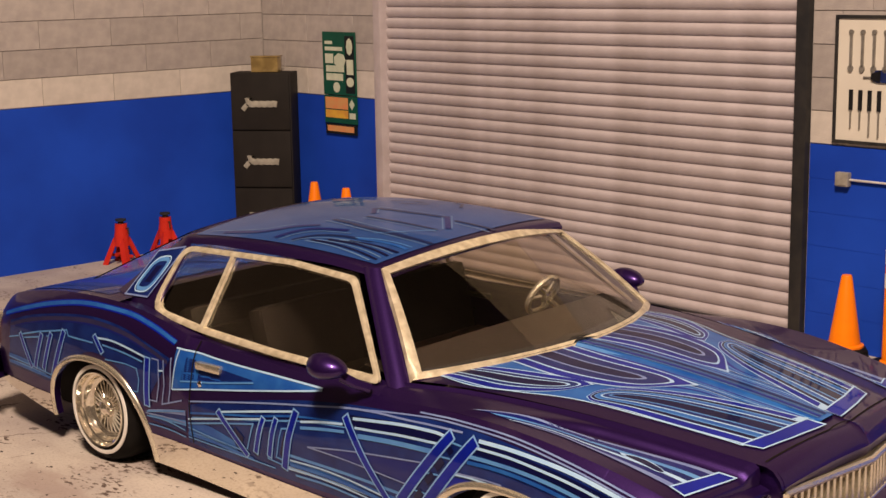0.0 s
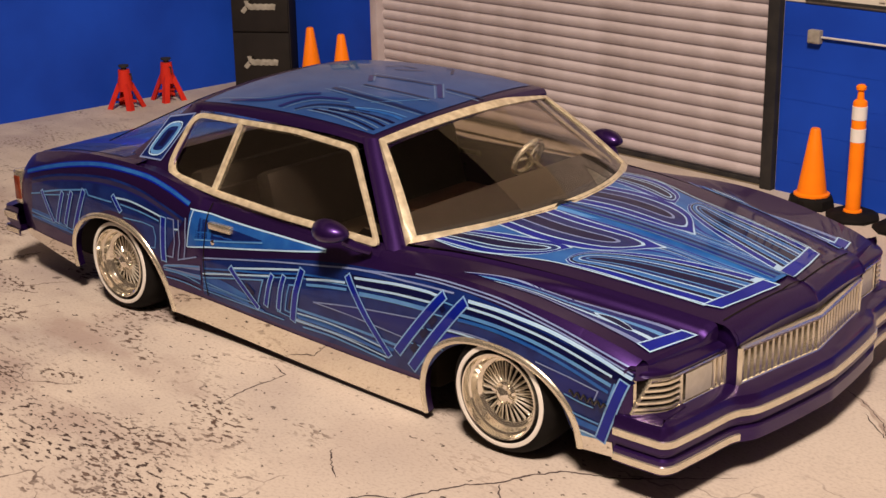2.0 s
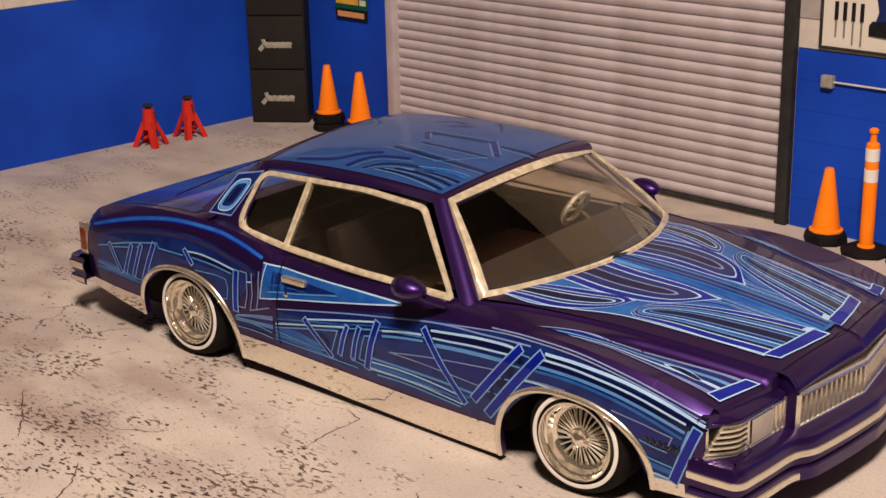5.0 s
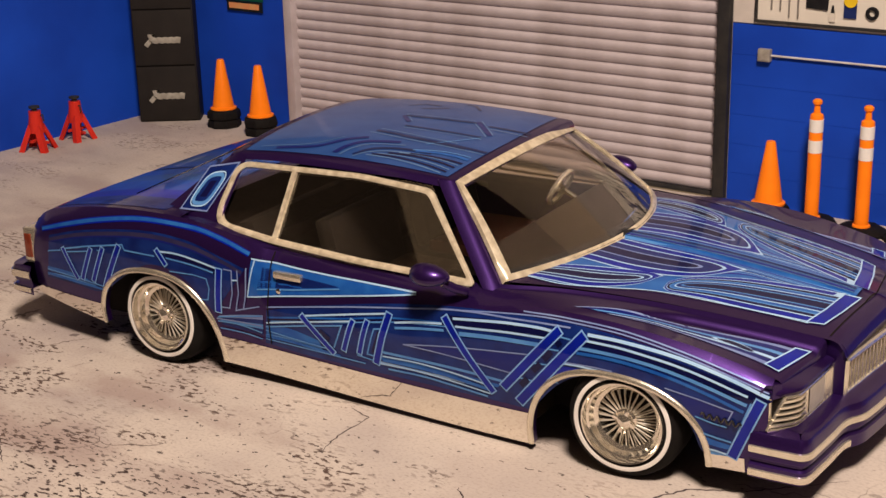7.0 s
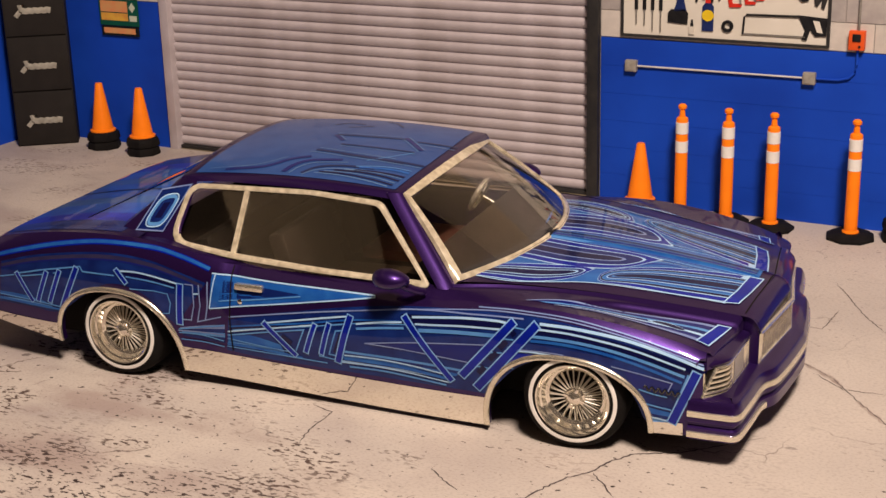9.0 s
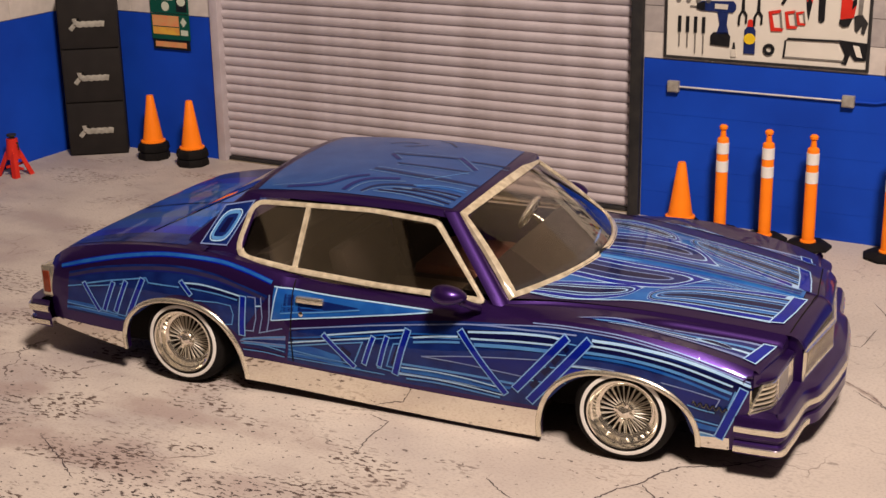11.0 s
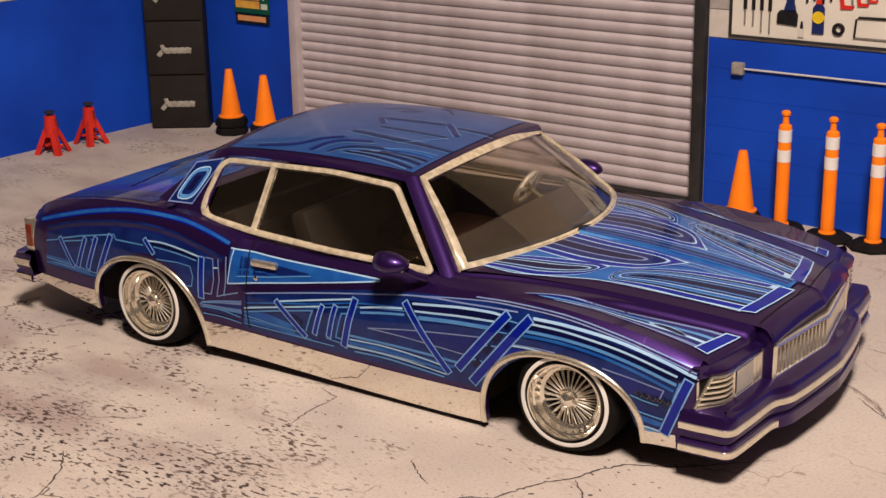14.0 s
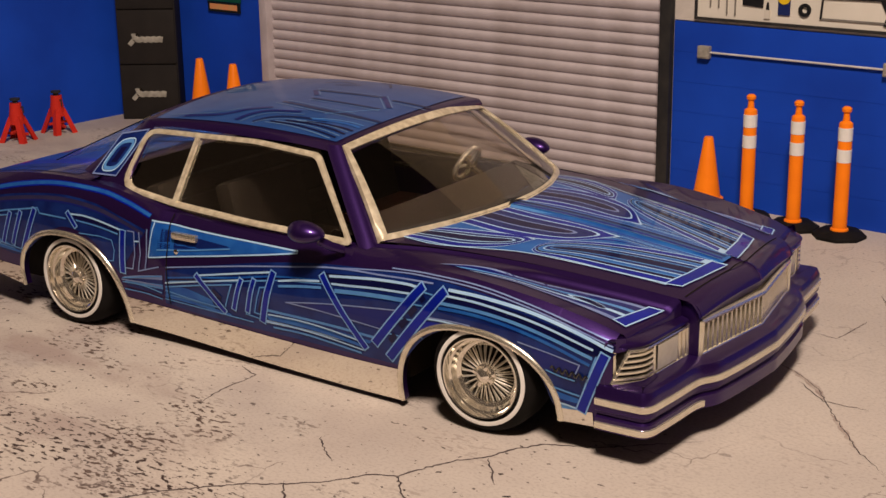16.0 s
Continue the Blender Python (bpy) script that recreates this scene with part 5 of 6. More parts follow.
def plan_line(n=40):
    """The bumper's outline from above, from one flank round the nose to the other."""
    half = [(plan(0.1105 * k / n), 0.1105 * k / n) for k in range(n + 1)]
    half += [(0.2355 - 0.0040 * (1 - math.cos(a)) - 0.001 * a / 1.57, 0.1105 + 0.0058 * math.sin(a)) for a in spread(0.15, 1.57, 8)]
    half += [(0.2180, 0.1166), (0.2080, 0.1164)]
    return [(x, -y) for x, y in half[::-1]] + half[1:]


def bumper_ribbon(name, profile, mat, label="", span=None, shrink=0.0):
    bm = bmesh.new()
    pts = [p for p in plan_line() if span is None or span[0] <= p[1] <= span[1]]
    rows = []
    for i, (x, y) in enumerate(pts):
        a, b = pts[max(0, i - 1)], pts[min(len(pts) - 1, i + 1)]
        n = Vector((b[1] - a[1], -(b[0] - a[0]))).normalized()
        rows.append([(x + n.x * d, y + n.y * d, z) for d, z in profile])
    grid(bm, rows)
    bmesh.ops.recalc_face_normals(bm, faces=bm.faces[:])
    part(name, bm, mat, car, label, 40)


bumper_ribbon("bumper", [(-0.024, 0.0410), (-0.0060, 0.0405), (-0.0015, 0.0390), (0.0, 0.0360), (0.0, 0.0270), (-0.0022, 0.0258), (-0.0022, 0.0245), (-0.0002, 0.0232), (-0.0002, 0.0170), (-0.0035, 0.0155), (-0.02, 0.0155)], M["purple"], "purple front bumper")
bumper_ribbon("bumper_strip", [(-0.0002, 0.0332), (0.0008, 0.0329), (0.0008, 0.0299), (-0.0002, 0.0296)], M["foil"], "chrome bumper strip")
for lo, hi in ((-0.12, -0.066), (0.066, 0.12)):
    bumper_ribbon("bumper_strip", [(-0.0002, 0.0214), (0.0007, 0.0211), (0.0007, 0.0181), (-0.0002, 0.0178)], M["foil"], "chrome bumper strip", (lo, hi))

# grille
bm = bmesh.new()
gx = lambda y: 0.2432 - 0.0085 * abs(y) / 0.0585
grid(bm, [[(gx(y) - 0.0035 + (z - 0.05) * 0.05, y, z) for z in spread(0.0395, 0.0590, 2)] for y in spread(-0.0600, 0.0600, 20)])
bmesh.ops.recalc_face_normals(bm, faces=bm.faces[:])
grille = part("grille", bm, M["lens"], car, "chrome mesh grille")
bm = bmesh.new()
tube(bm, [(gx(y), y, 0.0576) for y in spread(-0.0585, 0.0585, 2)], 0.0017, 8)
tube(bm, [(gx(y), y, 0.0405) for y in spread(-0.0585, 0.0585, 2)], 0.0010, 8)
for y in (-0.0585, 0.0585):
    tube(bm, [(gx(y), y, 0.0400), (gx(y) + 0.0003, y, 0.0582)], 0.0017, 8)
part("grille_frame", bm, M["foil"], grille)
bm = bmesh.new()
for k in range(27):
    y = -0.0562 + 0.1124 * k / 26
    box(bm, gx(y) - 0.0022, gx(y) + 0.0004, y - 0.00105, y + 0.00105, 0.0408, 0.0575)
for k in range(9):
    z = 0.0424 + 0.0018 * k
    for lo, hi in ((-0.0575, 0.0), (0.0, 0.0575)):
        tube(bm, [(gx(lo) - 0.0012, lo, z), (gx(hi) - 0.0012, hi, z)], 0.00042, 5)
tagged(part("grille_mesh", bm, M["foil"], grille), kind="stuff")

# gap where the bonnet meets the nose
bm = bmesh.new()
grid(bm, [[(nose(y) - 0.0022 + d, y, bonnet(nose(y) - 0.0022 + d, y) + 0.00025) for d in (-0.0004, 0.0004)] for y in spread(-0.0600, 0.0600, 40)])
part("bonnet_gap", bm, M["interior"], car, "dark gap before the nose")

# headlamps
def lamp_x(y):
    y = abs(y)
    return 0.2292 - 0.0030 * (y - 0.062) / 0.038 if y < 0.1 else 0.2262 - 0.0090 * ((y - 0.1) / 0.0125) ** 1.6


for sgn in (-1, 1):
    bm = bmesh.new()
    grid(bm, [[(lamp_x(y) - 0.0020, sgn * y, z) for z in (0.0390, 0.0480, 0.0570)] for y in spread(0.0595, 0.1125, 16)])
    bmesh.ops.recalc_face_normals(bm, faces=bm.faces[:])
    hl = part("headlamp", bm, M["foil"], car, "rectangular headlamp with chrome bezel")
    bm = bmesh.new()
    rows = []
    for z, d in ((0.0412, 0.0), (0.0418, 0.0016), (0.0540, 0.0016), (0.0546, 0.0)):
        rows.append([(lamp_x(y) + d - 0.0012, sgn * y, z) for y in spread(0.0715, 0.0905, 4)])
    grid(bm, rows)
    bmesh.ops.recalc_face_normals(bm, faces=bm.faces[:])
    part("lens", bm, M["lens"], hl, "frosted clear lens")
    bm = bmesh.new()
    for z in (0.0402, 0.0556):
        tube(bm, [(lamp_x(y) - 0.0002, sgn * y, z) for y in spread(0.0605, 0.1140 if z < 0.05 else 0.1085, 14)], 0.0010, 8)
    tube(bm, [(lamp_x(0.1140) - 0.0002, sgn * 0.1140, 0.0402), (lamp_x(0.1085) - 0.0002, sgn * 0.1085, 0.0556)], 0.0009, 8)
    for y in (0.0610, 0.0650, 0.0692, 0.0930):
        tube(bm, [(lamp_x(y) - 0.0004, sgn * y, 0.0402), (lamp_x(y) - 0.0004, sgn * y, 0.0556)], 0.0011, 8)
    part("bezel", bm, M["foil"], hl)
    for k in range(5):
        z = 0.0425 + 0.0028 * k
        bm = bmesh.new()
        rows = []
        for y in spread(0.0950, 0.1145 - 0.0062 * (z - 0.0410) / 0.016, 10):
            x = lamp_x(y)
            rows.append([(x - 0.0015, sgn * y, z - 0.0007), (x + 0.0007, sgn * (y + 0.0003), z - 0.0006), (x + 0.0007, sgn * (y + 0.0003), z + 0.0004), (x - 0.0015, sgn * y, z + 0.0007)])
        grid(bm, rows)
        bmesh.ops.recalc_face_normals(bm, faces=bm.faces[:])
        part("marker_rib", bm, M["foil"], hl)
    bm = bmesh.new()
    grid(bm, [[(lamp_x(y) - 0.0012, sgn * y, z) for z in (0.0405, 0.0480, 0.0555)] for y in spread(0.0940, 0.1120, 12)])
    bmesh.ops.recalc_face_normals(bm, faces=bm.faces[:])
    part("marker_back", bm, M["interior"], hl)
    # painted panel round the lamps down to the bumper
    bm = bmesh.new()
    grid(bm, [[(lamp_x(y) - 0.0028, sgn * y, z) for z in (0.0350, 0.0480, 0.0600)] for y in spread(0.0540, 0.1148, 16)])
    bmesh.ops.recalc_face_normals(bm, faces=bm.faces[:])
    part("nose_panel", bm, M["purple"], car)
    # painted hood over the lamps, a step below the wing
    bm = bmesh.new()
    rows = []
    for y in spread(0.0625, 0.1140, 14):
        xe = 0.2245 - 0.0075 * (y - 0.062) / 0.05 - 0.002
        xf = lamp_x(y) + 0.0014
        rows.append([(xe - 0.002, sgn * y, 0.0622 - 0.02 * (y - 0.0625)), (xe + 0.0022, sgn * y, 0.0612), (xf - 0.0016, sgn * y, 0.0600), (xf - 0.0004, sgn * y, 0.0594), (xf, sgn * y, 0.0582), (xf - 0.0012, sgn * y, 0.0566), (xf - 0.004, sgn * y, 0.0566)])
    grid(bm, rows)
    edge = [0.0560 + (crease(0.2155) - 0.0560) * k / 4 for k in range(5)]
    grid(bm, [[(0.2155, sgn * side(0.2155, z), z) for z in edge], [(0.2172, sgn * 0.1142, min(z, 0.0628)) for z in edge], [(0.2200, sgn * 0.1095, min(z, 0.0622)) for z in edge]])
    bmesh.ops.recalc_face_normals(bm, faces=bm.faces[:])
    part("lamp_hood", bm, M["purple"], car)

# cheeks that close the nose beside the bonnet
for sgn in (-1, 1):
    bm = bmesh.new()
    grid(bm, [[(x, sgn * 0.0608, z) for x in (0.212, 0.2290, zx)] for z, zx in ((0.0390, 0.2350), (0.0590, 0.2352), (0.0612, 0.2362), (0.0645, 0.2348), (0.0672, 0.2322), (0.0684, 0.2290))])
    grid(bm, [[(0.2235, sgn * y, z) for y in (0.0600, 0.0660)] for z in (0.0390, 0.0662)])
    bmesh.ops.recalc_face_normals(bm, faces=bm.faces[:])
    part("nose_cheek", bm, M["purple"], car)

# tail
bm = bmesh.new()
rows = [[(-0.2570 - 0.004 * (1 - abs(v) ** 6), v * side(-0.257, z), z) for v in spread(-1, 1, 16)] for z in spread(0.0285, 0.0725, 6)]
grid(bm, rows)
bmesh.ops.recalc_face_normals(bm, faces=bm.faces[:])
part("tail_panel", bm, M["purple"], car)
for sgn in (-1, 1):
    bm = bmesh.new()
    box(bm, -0.2640, -0.2535, 0.0740, 0.1018, 0.0455, 0.0680, 0.0015)
    if sgn < 0:
        bmesh.ops.scale(bm, vec=(1, -1, 1), verts=bm.verts[:])
        bmesh.ops.recalc_face_normals(bm, faces=bm.faces[:])
    tl = part("tail_lamp", bm, M["foil"], car, "chrome framed tail lamp")
    bm = bmesh.new()
    box(bm, -0.2648, -0.2600, 0.0770, 0.0990, 0.0490, 0.0650, 0.001)
    if sgn < 0:
        bmesh.ops.scale(bm, vec=(1, -1, 1), verts=bm.verts[:])
        bmesh.ops.recalc_face_normals(bm, faces=bm.faces[:])
    part("lens", bm, M["tail_red"], tl, "red tail lens")
    bm = bmesh.new()
    box(bm, -0.2622, -0.2572, sgn * 0.1021 - 0.0006, sgn * 0.1021 + 0.0006, 0.0492, 0.0642, 0.0004)
    part("side_lens", bm, M["tail_red"], tl, "narrow red side lens")
bm = bmesh.new()
rows = []
for v in spread(-1, 1, 30):
    y = 0.1055 * math.sin(v * math.pi / 2)
    k = max(0.0, math.cos(v * math.pi / 2)) ** 0.22
    x = -0.2560 - 0.0240 * k
    rows.append([(x + 0.012 * k, y, 0.0445), (x, y, 0.0438), (x - 0.0015, y, 0.0395), (x - 0.0005, y, 0.0340), (x + 0.0035 * k, y, 0.0332), (x + 0.0035 * k, y, 0.0318), (x, y, 0.0308), (x, y, 0.0262), (x + 0.012 * k, y, 0.0255)])
grid(bm, rows)
bmesh.ops.recalc_face_normals(bm, faces=bm.faces[:])
part("rear_bumper", bm, M["purple"], car, "purple rear bumper")
bm = bmesh.new()
rows = []
for v in spread(-1, 1, 30):
    y = 0.1062 * math.sin(v * math.pi / 2)
    x = -0.2565 - 0.0250 * max(0.0, math.cos(v * math.pi / 2)) ** 0.22
    rows.append([(x, y, 0.0405), (x - 0.0014, y, 0.0399), (x - 0.0014, y, 0.0366), (x, y, 0.0360)])
grid(bm, rows)
bmesh.ops.recalc_face_normals(bm, faces=bm.faces[:])
part("bumper_strip", bm, M["foil"], car)
bm = bmesh.new()
grid(bm, [[(p[0] + 0.0004, p[1], z) for p, z in zip(row, (0.0300, 0.0297, 0.0272, 0.0268))] for row in rows])
bmesh.ops.recalc_face_normals(bm, faces=bm.faces[:])
part("bumper_strip", bm, M["foil"], car)

# dark strip under the foot of the windscreen
bm = bmesh.new()
grid(bm, [[(screen_base(y) + d, y, bonnet(screen_base(y) + d, y) + 0.0012) for d in (-0.012, -0.008, -0.004, -0.0016)] for y in spread(-0.0930, 0.0930, 40)])
bmesh.ops.recalc_face_normals(bm, faces=bm.faces[:])
part("scuttle", bm, M["black"], car, "black scuttle strip")

# cabin; its shade is put into near-black colours, as the panes cast none
bm = bmesh.new()
rows = []
for y in spread(-0.094, 0.094, 12):
    k = 1 - (y / 0.094) ** 2
    rows.append([(0.066 + 0.030 * k, y, 0.0815), (0.040, y, 0.0850), (0.034, y, 0.0800), (0.036, y, 0.060)])
grid(bm, rows)
bmesh.ops.recalc_face_normals(bm, faces=bm.faces[:])
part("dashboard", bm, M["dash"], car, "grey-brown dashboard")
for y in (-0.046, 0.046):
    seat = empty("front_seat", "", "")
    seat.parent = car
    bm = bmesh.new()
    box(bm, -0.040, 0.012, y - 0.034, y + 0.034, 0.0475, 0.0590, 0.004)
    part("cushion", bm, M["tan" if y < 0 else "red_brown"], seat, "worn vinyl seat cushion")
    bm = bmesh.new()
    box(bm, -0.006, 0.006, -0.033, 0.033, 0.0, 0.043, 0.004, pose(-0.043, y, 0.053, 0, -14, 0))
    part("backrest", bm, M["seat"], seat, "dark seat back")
bench = empty("rear_seat", "", "")
bench.parent = car
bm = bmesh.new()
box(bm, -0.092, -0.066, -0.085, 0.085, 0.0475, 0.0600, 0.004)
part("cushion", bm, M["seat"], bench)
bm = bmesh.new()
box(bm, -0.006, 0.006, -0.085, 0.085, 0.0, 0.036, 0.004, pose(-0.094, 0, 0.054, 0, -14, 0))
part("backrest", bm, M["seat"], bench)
sw = empty("steering_wheel", "", "")
sw.parent = car
sw.matrix_world = pose(0.0290, 0.0540, 0.0895, 0, -62, 0)
bm = bmesh.new()
tube(bm, [(0.0112 * math.cos(a), 0.0112 * math.sin(a), 0) for a in spread(0, 2 * math.pi, 28)[:-1]], 0.0017, 8, True)
part("rim", bm, M["foil"], sw, "chrome steering wheel rim")
for k in range(3):
    bm = bmesh.new()
    a = 2.1 * k + 0.5
    tube(bm, [(0, 0, -0.001), (0.0110 * math.cos(a), 0.0110 * math.sin(a), 0)], 0.0010, 6)
    part("spoke", bm, M["bright"], sw)
bm = bmesh.new()
lathe(bm, [(0.0030, 0.002), (0.0030, -0.002), (0.0016, -0.003), (0.0014, -0.022)], 12)
part("column", bm, M["chrome"], sw)

# ---------------------------------------------------------------- blocks of the upper walls
def blocks(parent, along, start, end, z0, pitch, length, gap, count, m):
    """Courses of blocks as pieces of their own; the first course is paler."""
    made = {}
    for row in range(count):
        x = start - (length * 0.5 if row % 2 else 0.0)
        while x < end - 0.002:
            a, b = max(x, start), min(x + length, end)
            if b - a > 0.004:
                key = (round(b - a, 4), row == 0)
                if key not in made:
                    bm = bmesh.new()
                    box(bm, gap / 2, b - a - gap / 2, -0.0007, 0.0010, gap / 2, pitch - gap / 2, 0.0003)
                    me = bpy.data.meshes.new("block")
                    bm.to_mesh(me)
                    bm.free()
                    me.materials.append(M["block_pale"] if row == 0 else M["block"])
                    made[key] = me
                ob = new("block", made[key])
                ob.parent = parent
                ob.matrix_local = m(a, z0 + row * pitch)
            x += length


blocks(wall_back, "x", DOOR_R + 0.0105, 0.42, 0.1416, 0.0225, 0.0450, 0.0006, 9, lambda a, z: pose(a, BACK - 0.0002, z))
blocks(wall_back, "x", LEFT + 0.001, DOOR_L - 0.0100, 0.1474, 0.0253, 0.0720, 0.0006, 8, lambda a, z: pose(a, BACK - 0.0002, z))
blocks(wall_left, "y", FRONT, BACK - 0.002, 0.1489, 0.0253, 0.0720, 0.0006, 8, lambda a, z: pose(LEFT + 0.0002, a, z, 0, 0, 90))


# ---------------------------------------------------------------- cones, posts, stands
def cone(x, y, stack, label, turn=0):
    c = empty("traffic_cone", label, "traffic cone", pose(x, y, 0, 0, 0, turn), "orange traffic cones")
    z = 0.0
    for k in range(stack):
        bm = bmesh.new()
        lathe(bm, [(0.0, 0.0), (0.0165, 0.0), (0.0170, 0.0020), (0.0160, 0.0070), (0.0135, 0.0090), (0.0, 0.0090)], 8)
        part("base", bm, M["rubber"], c, "black rubber base")
        z += 0.0088 if k == 0 else 0.0
    if stack == 2:
        for o in c.children[1:2]:
            o.location.z = 0.0088
        z = 0.0178
    bm = bmesh.new()
    lathe(bm, [(0.0128, z), (0.0128, z + 0.0014), (0.0106, z + 0.0024), (0.0036, z + 0.0480), (0.0030, z + 0.0490), (0.0, z + 0.0490)], 28)
    part("body", bm, M["orange"], c, "orange cone body")
    return c


cone(-0.5065, 0.3935, 2, "orange traffic cone on two stacked black bases")
cone(-0.4525, 0.3825, 2, "orange traffic cone on two stacked black bases", 20)
cone(0.0672, 0.3375, 1, "orange traffic cone on a black rubber base", 10)


cone(0.2825, 0.3150, 2, "orange traffic cone on two stacked black bases", 35)


def post(x, y, tilt=0.0):
    p = empty("delineator_post", "orange delineator post with two white bands on black base", "traffic post", pose(x, y, 0, 0, 0, tilt), "delineator posts")
    bm = bmesh.new()
    lathe(bm, [(0.0, 0.0), (0.0195, 0.0), (0.0195, 0.0022), (0.0150, 0.0050), (0.0, 0.0052)], 8)
    part("base", bm, M["rubber"], p, "black rubber base")
    bm = bmesh.new()
    lathe(bm, [(0.0066, 0.0050), (0.0064, 0.0062), (0.0052, 0.0068), (0.0049, 0.0828), (0.0045, 0.0838), (0.0026, 0.0850), (0.0021, 0.0905),
               (0.0034, 0.0918), (0.0036, 0.0938), (0.0022, 0.0952), (0.0, 0.0954)], 24)
    part("pole", bm, M["orange"], p, "orange plastic pole")
    for lo in (0.0708, 0.0552):
        bm = bmesh.new()
        lathe(bm, [(0.0049, lo), (0.0052, lo + 0.0001), (0.0052, lo + 0.0094), (0.0049, lo + 0.0095)], 24)
        part("reflective_band", bm, M["white_tape"], p, "white reflective band")
    return p


for x, y, k in ((0.1035, 0.3285, 5), (0.1425, 0.3222, 20), (0.1795, 0.3163, 12), (0.2432, 0.3095, 30)):
    post(x, y, k)


def jack_stand(x, y, turn):
    j = empty("jack_stand", "small red jack stand with splayed legs", "jack stand", pose(x, y, 0, 0, 0, turn) @ Matrix.Diagonal((0.93, 0.93, 1.03, 1)), "jack stands")
    for sx in (-1, 1):
        for sy in (-1, 1):
            bm = bmesh.new()
            for a, b in ((0.0, 1.0),):
                top, bot = Vector((sx * 0.0058, sy * 0.0058, 0.0240)), Vector((sx * 0.0150, sy * 0.0135, 0.0))
                out = []
                for p, w in ((top, 0.0056), (bot, 0.0062)):
                    out.append([p + Vector((0, 0, 0)), p + Vector((-sx * w, 0, 0)), p + Vector((-sx * w, -sy * 0.0012, 0)), p + Vector((-sx * 0.0012, -sy * 0.0012, 0)), p + Vector((-sx * 0.0012, -sy * w, 0)), p + Vector((0, -sy * w, 0)), p])
                grid(bm, out)
            bmesh.ops.recalc_face_normals(bm, faces=bm.faces[:])
            part("leg", bm, M["red"], j)
    bm = bmesh.new()
    lathe(bm, [(0.0080, 0.0165), (0.0076, 0.0240), (0.0064, 0.0300), (0.0060, 0.0365), (0.0, 0.0365)], 16)
    part("collar", bm, M["red"], j, "red steel collar")
    bm = bmesh.new()
    box(bm, -0.0125, 0.0125, -0.0010, 0.0010, 0.0060, 0.0085, 0.0003)
    box(bm, -0.0010, 0.0010, -0.0115, 0.0115, 0.0085, 0.0110, 0.0003)
    part("brace", bm, M["red"], j)
    bm = bmesh.new()
    lathe(bm, [(0.0028, 0.0360), (0.0028, 0.0385), (0.0052, 0.0390), (0.0054, 0.0408), (0.0030, 0.0402), (0.0, 0.0402)], 12)
    part("saddle", bm, M["dark_metal"], j, "black saddle")
    bm = bmesh.new()
    tube(bm, [(0.0045, 0, 0.0320), (0.0085, 0, 0.0330), (0.0090, 0, 0.0270)], 0.0008, 6)
    part("handle", bm, M["dark_metal"], j)


for x, y, k in ((-0.6070, 0.2410, 18), (-0.6030, 0.2890, -8)):
    jack_stand(x, y, k)

# ---------------------------------------------------------------- filing cabinet across the corner
ang = math.degrees(math.atan2(0.0303, 0.0489))
cab = empty("filing_cabinet", "charcoal three-drawer cabinet with pale script on each drawer", "cabinet", pose(-0.5950, 0.3690, 0, 0, 0, ang))
bm = bmesh.new()
box(bm, 0.0, 0.0605, 0.0012, 0.0300, 0.0, 0.1690, 0.001)
part("body", bm, M["cabinet"], cab)
for k in range(3):
    z = 0.0015 + 0.0562 * k
    bm = bmesh.new()
    box(bm, 0.0012, 0.0593, -0.0008, 0.0014, z, z + 0.0546, 0.0006)
    dr = part("drawer", bm, M["cabinet"], cab)
    bm = bmesh.new()
    zz = z + 0.0250
    tube(bm, [(0.0125, -0.0012, zz - 0.0055), (0.0165, -0.0012, zz - 0.0010), (0.0200, -0.0012, zz + 0.0062), (0.0170, -0.0012, zz + 0.0055), (0.0190, -0.0012, zz - 0.0005)], 0.0026, 6)
    tube(bm, [(0.0185 + 0.0285 * i / 16, -0.0012, zz + 0.0005 * math.sin(i * 1.9)) for i in range(17)], 0.0034, 6)
    bmesh.ops.scale(bm, vec=(1, 0.4, 1), space=pose(0, 0.0012, 0), verts=bm.verts[:])
    part("script_plate", bm, M["script"], dr, "pale flowing script drawn as bars")
parcel = empty("gold_box", "small gold clear box on top of the cabinet", "box", pose(-0.5950, 0.3690, 0.1691, 0, 0, ang))
bm = bmesh.new()
box(bm, 0.0200, 0.0470, 0.0060, 0.0220, 0.0, 0.0140, 0.001)
part("case", bm, M["gold"], parcel)
bm = bmesh.new()
box(bm, 0.0195, 0.0475, 0.0055, 0.0225, 0.0141, 0.0158, 0.0006)
part("lid", bm, M["gold"], parcel)

# ---------------------------------------------------------------- things on the back wall
def on_wall(name, label, category, u, z):
    return empty(name, label, category, ROOM @ pose(u, BACK - 0.0010, z))


# framed tool board; places on it in millimetres from its lower left corner
board_thing = on_wall("tool_board", "cream tool board in a dark frame hung with tools", "tool board", 0.0062, 0.1448)
BW, BH = 170.0, 83.0


def flat(bm, pts, d0, d1):
    """A flat piece cut to an outline, in millimetres on the board."""
    f = [bm.verts.new((x / 1000, -d0, z / 1000)) for x, z in pts]
    b = [bm.verts.new((x / 1000, -d1, z / 1000)) for x, z in pts]
    bm.faces.new(f)
    bm.faces.new(b[::-1])
    for i in range(len(pts)):
        j = (i + 1) % len(pts)
        bm.faces.new((f[i], b[i], b[j], f[j]))
    bmesh.ops.recalc_face_normals(bm, faces=bm.faces[:])


def rect(x0, z0, x1, z1):
    return [(x0, z0), (x1, z0), (x1, z1), (x0, z1)]


bm = bmesh.new()
flat(bm, rect(0, 0, BW, BH), -0.0004, 0.0014)
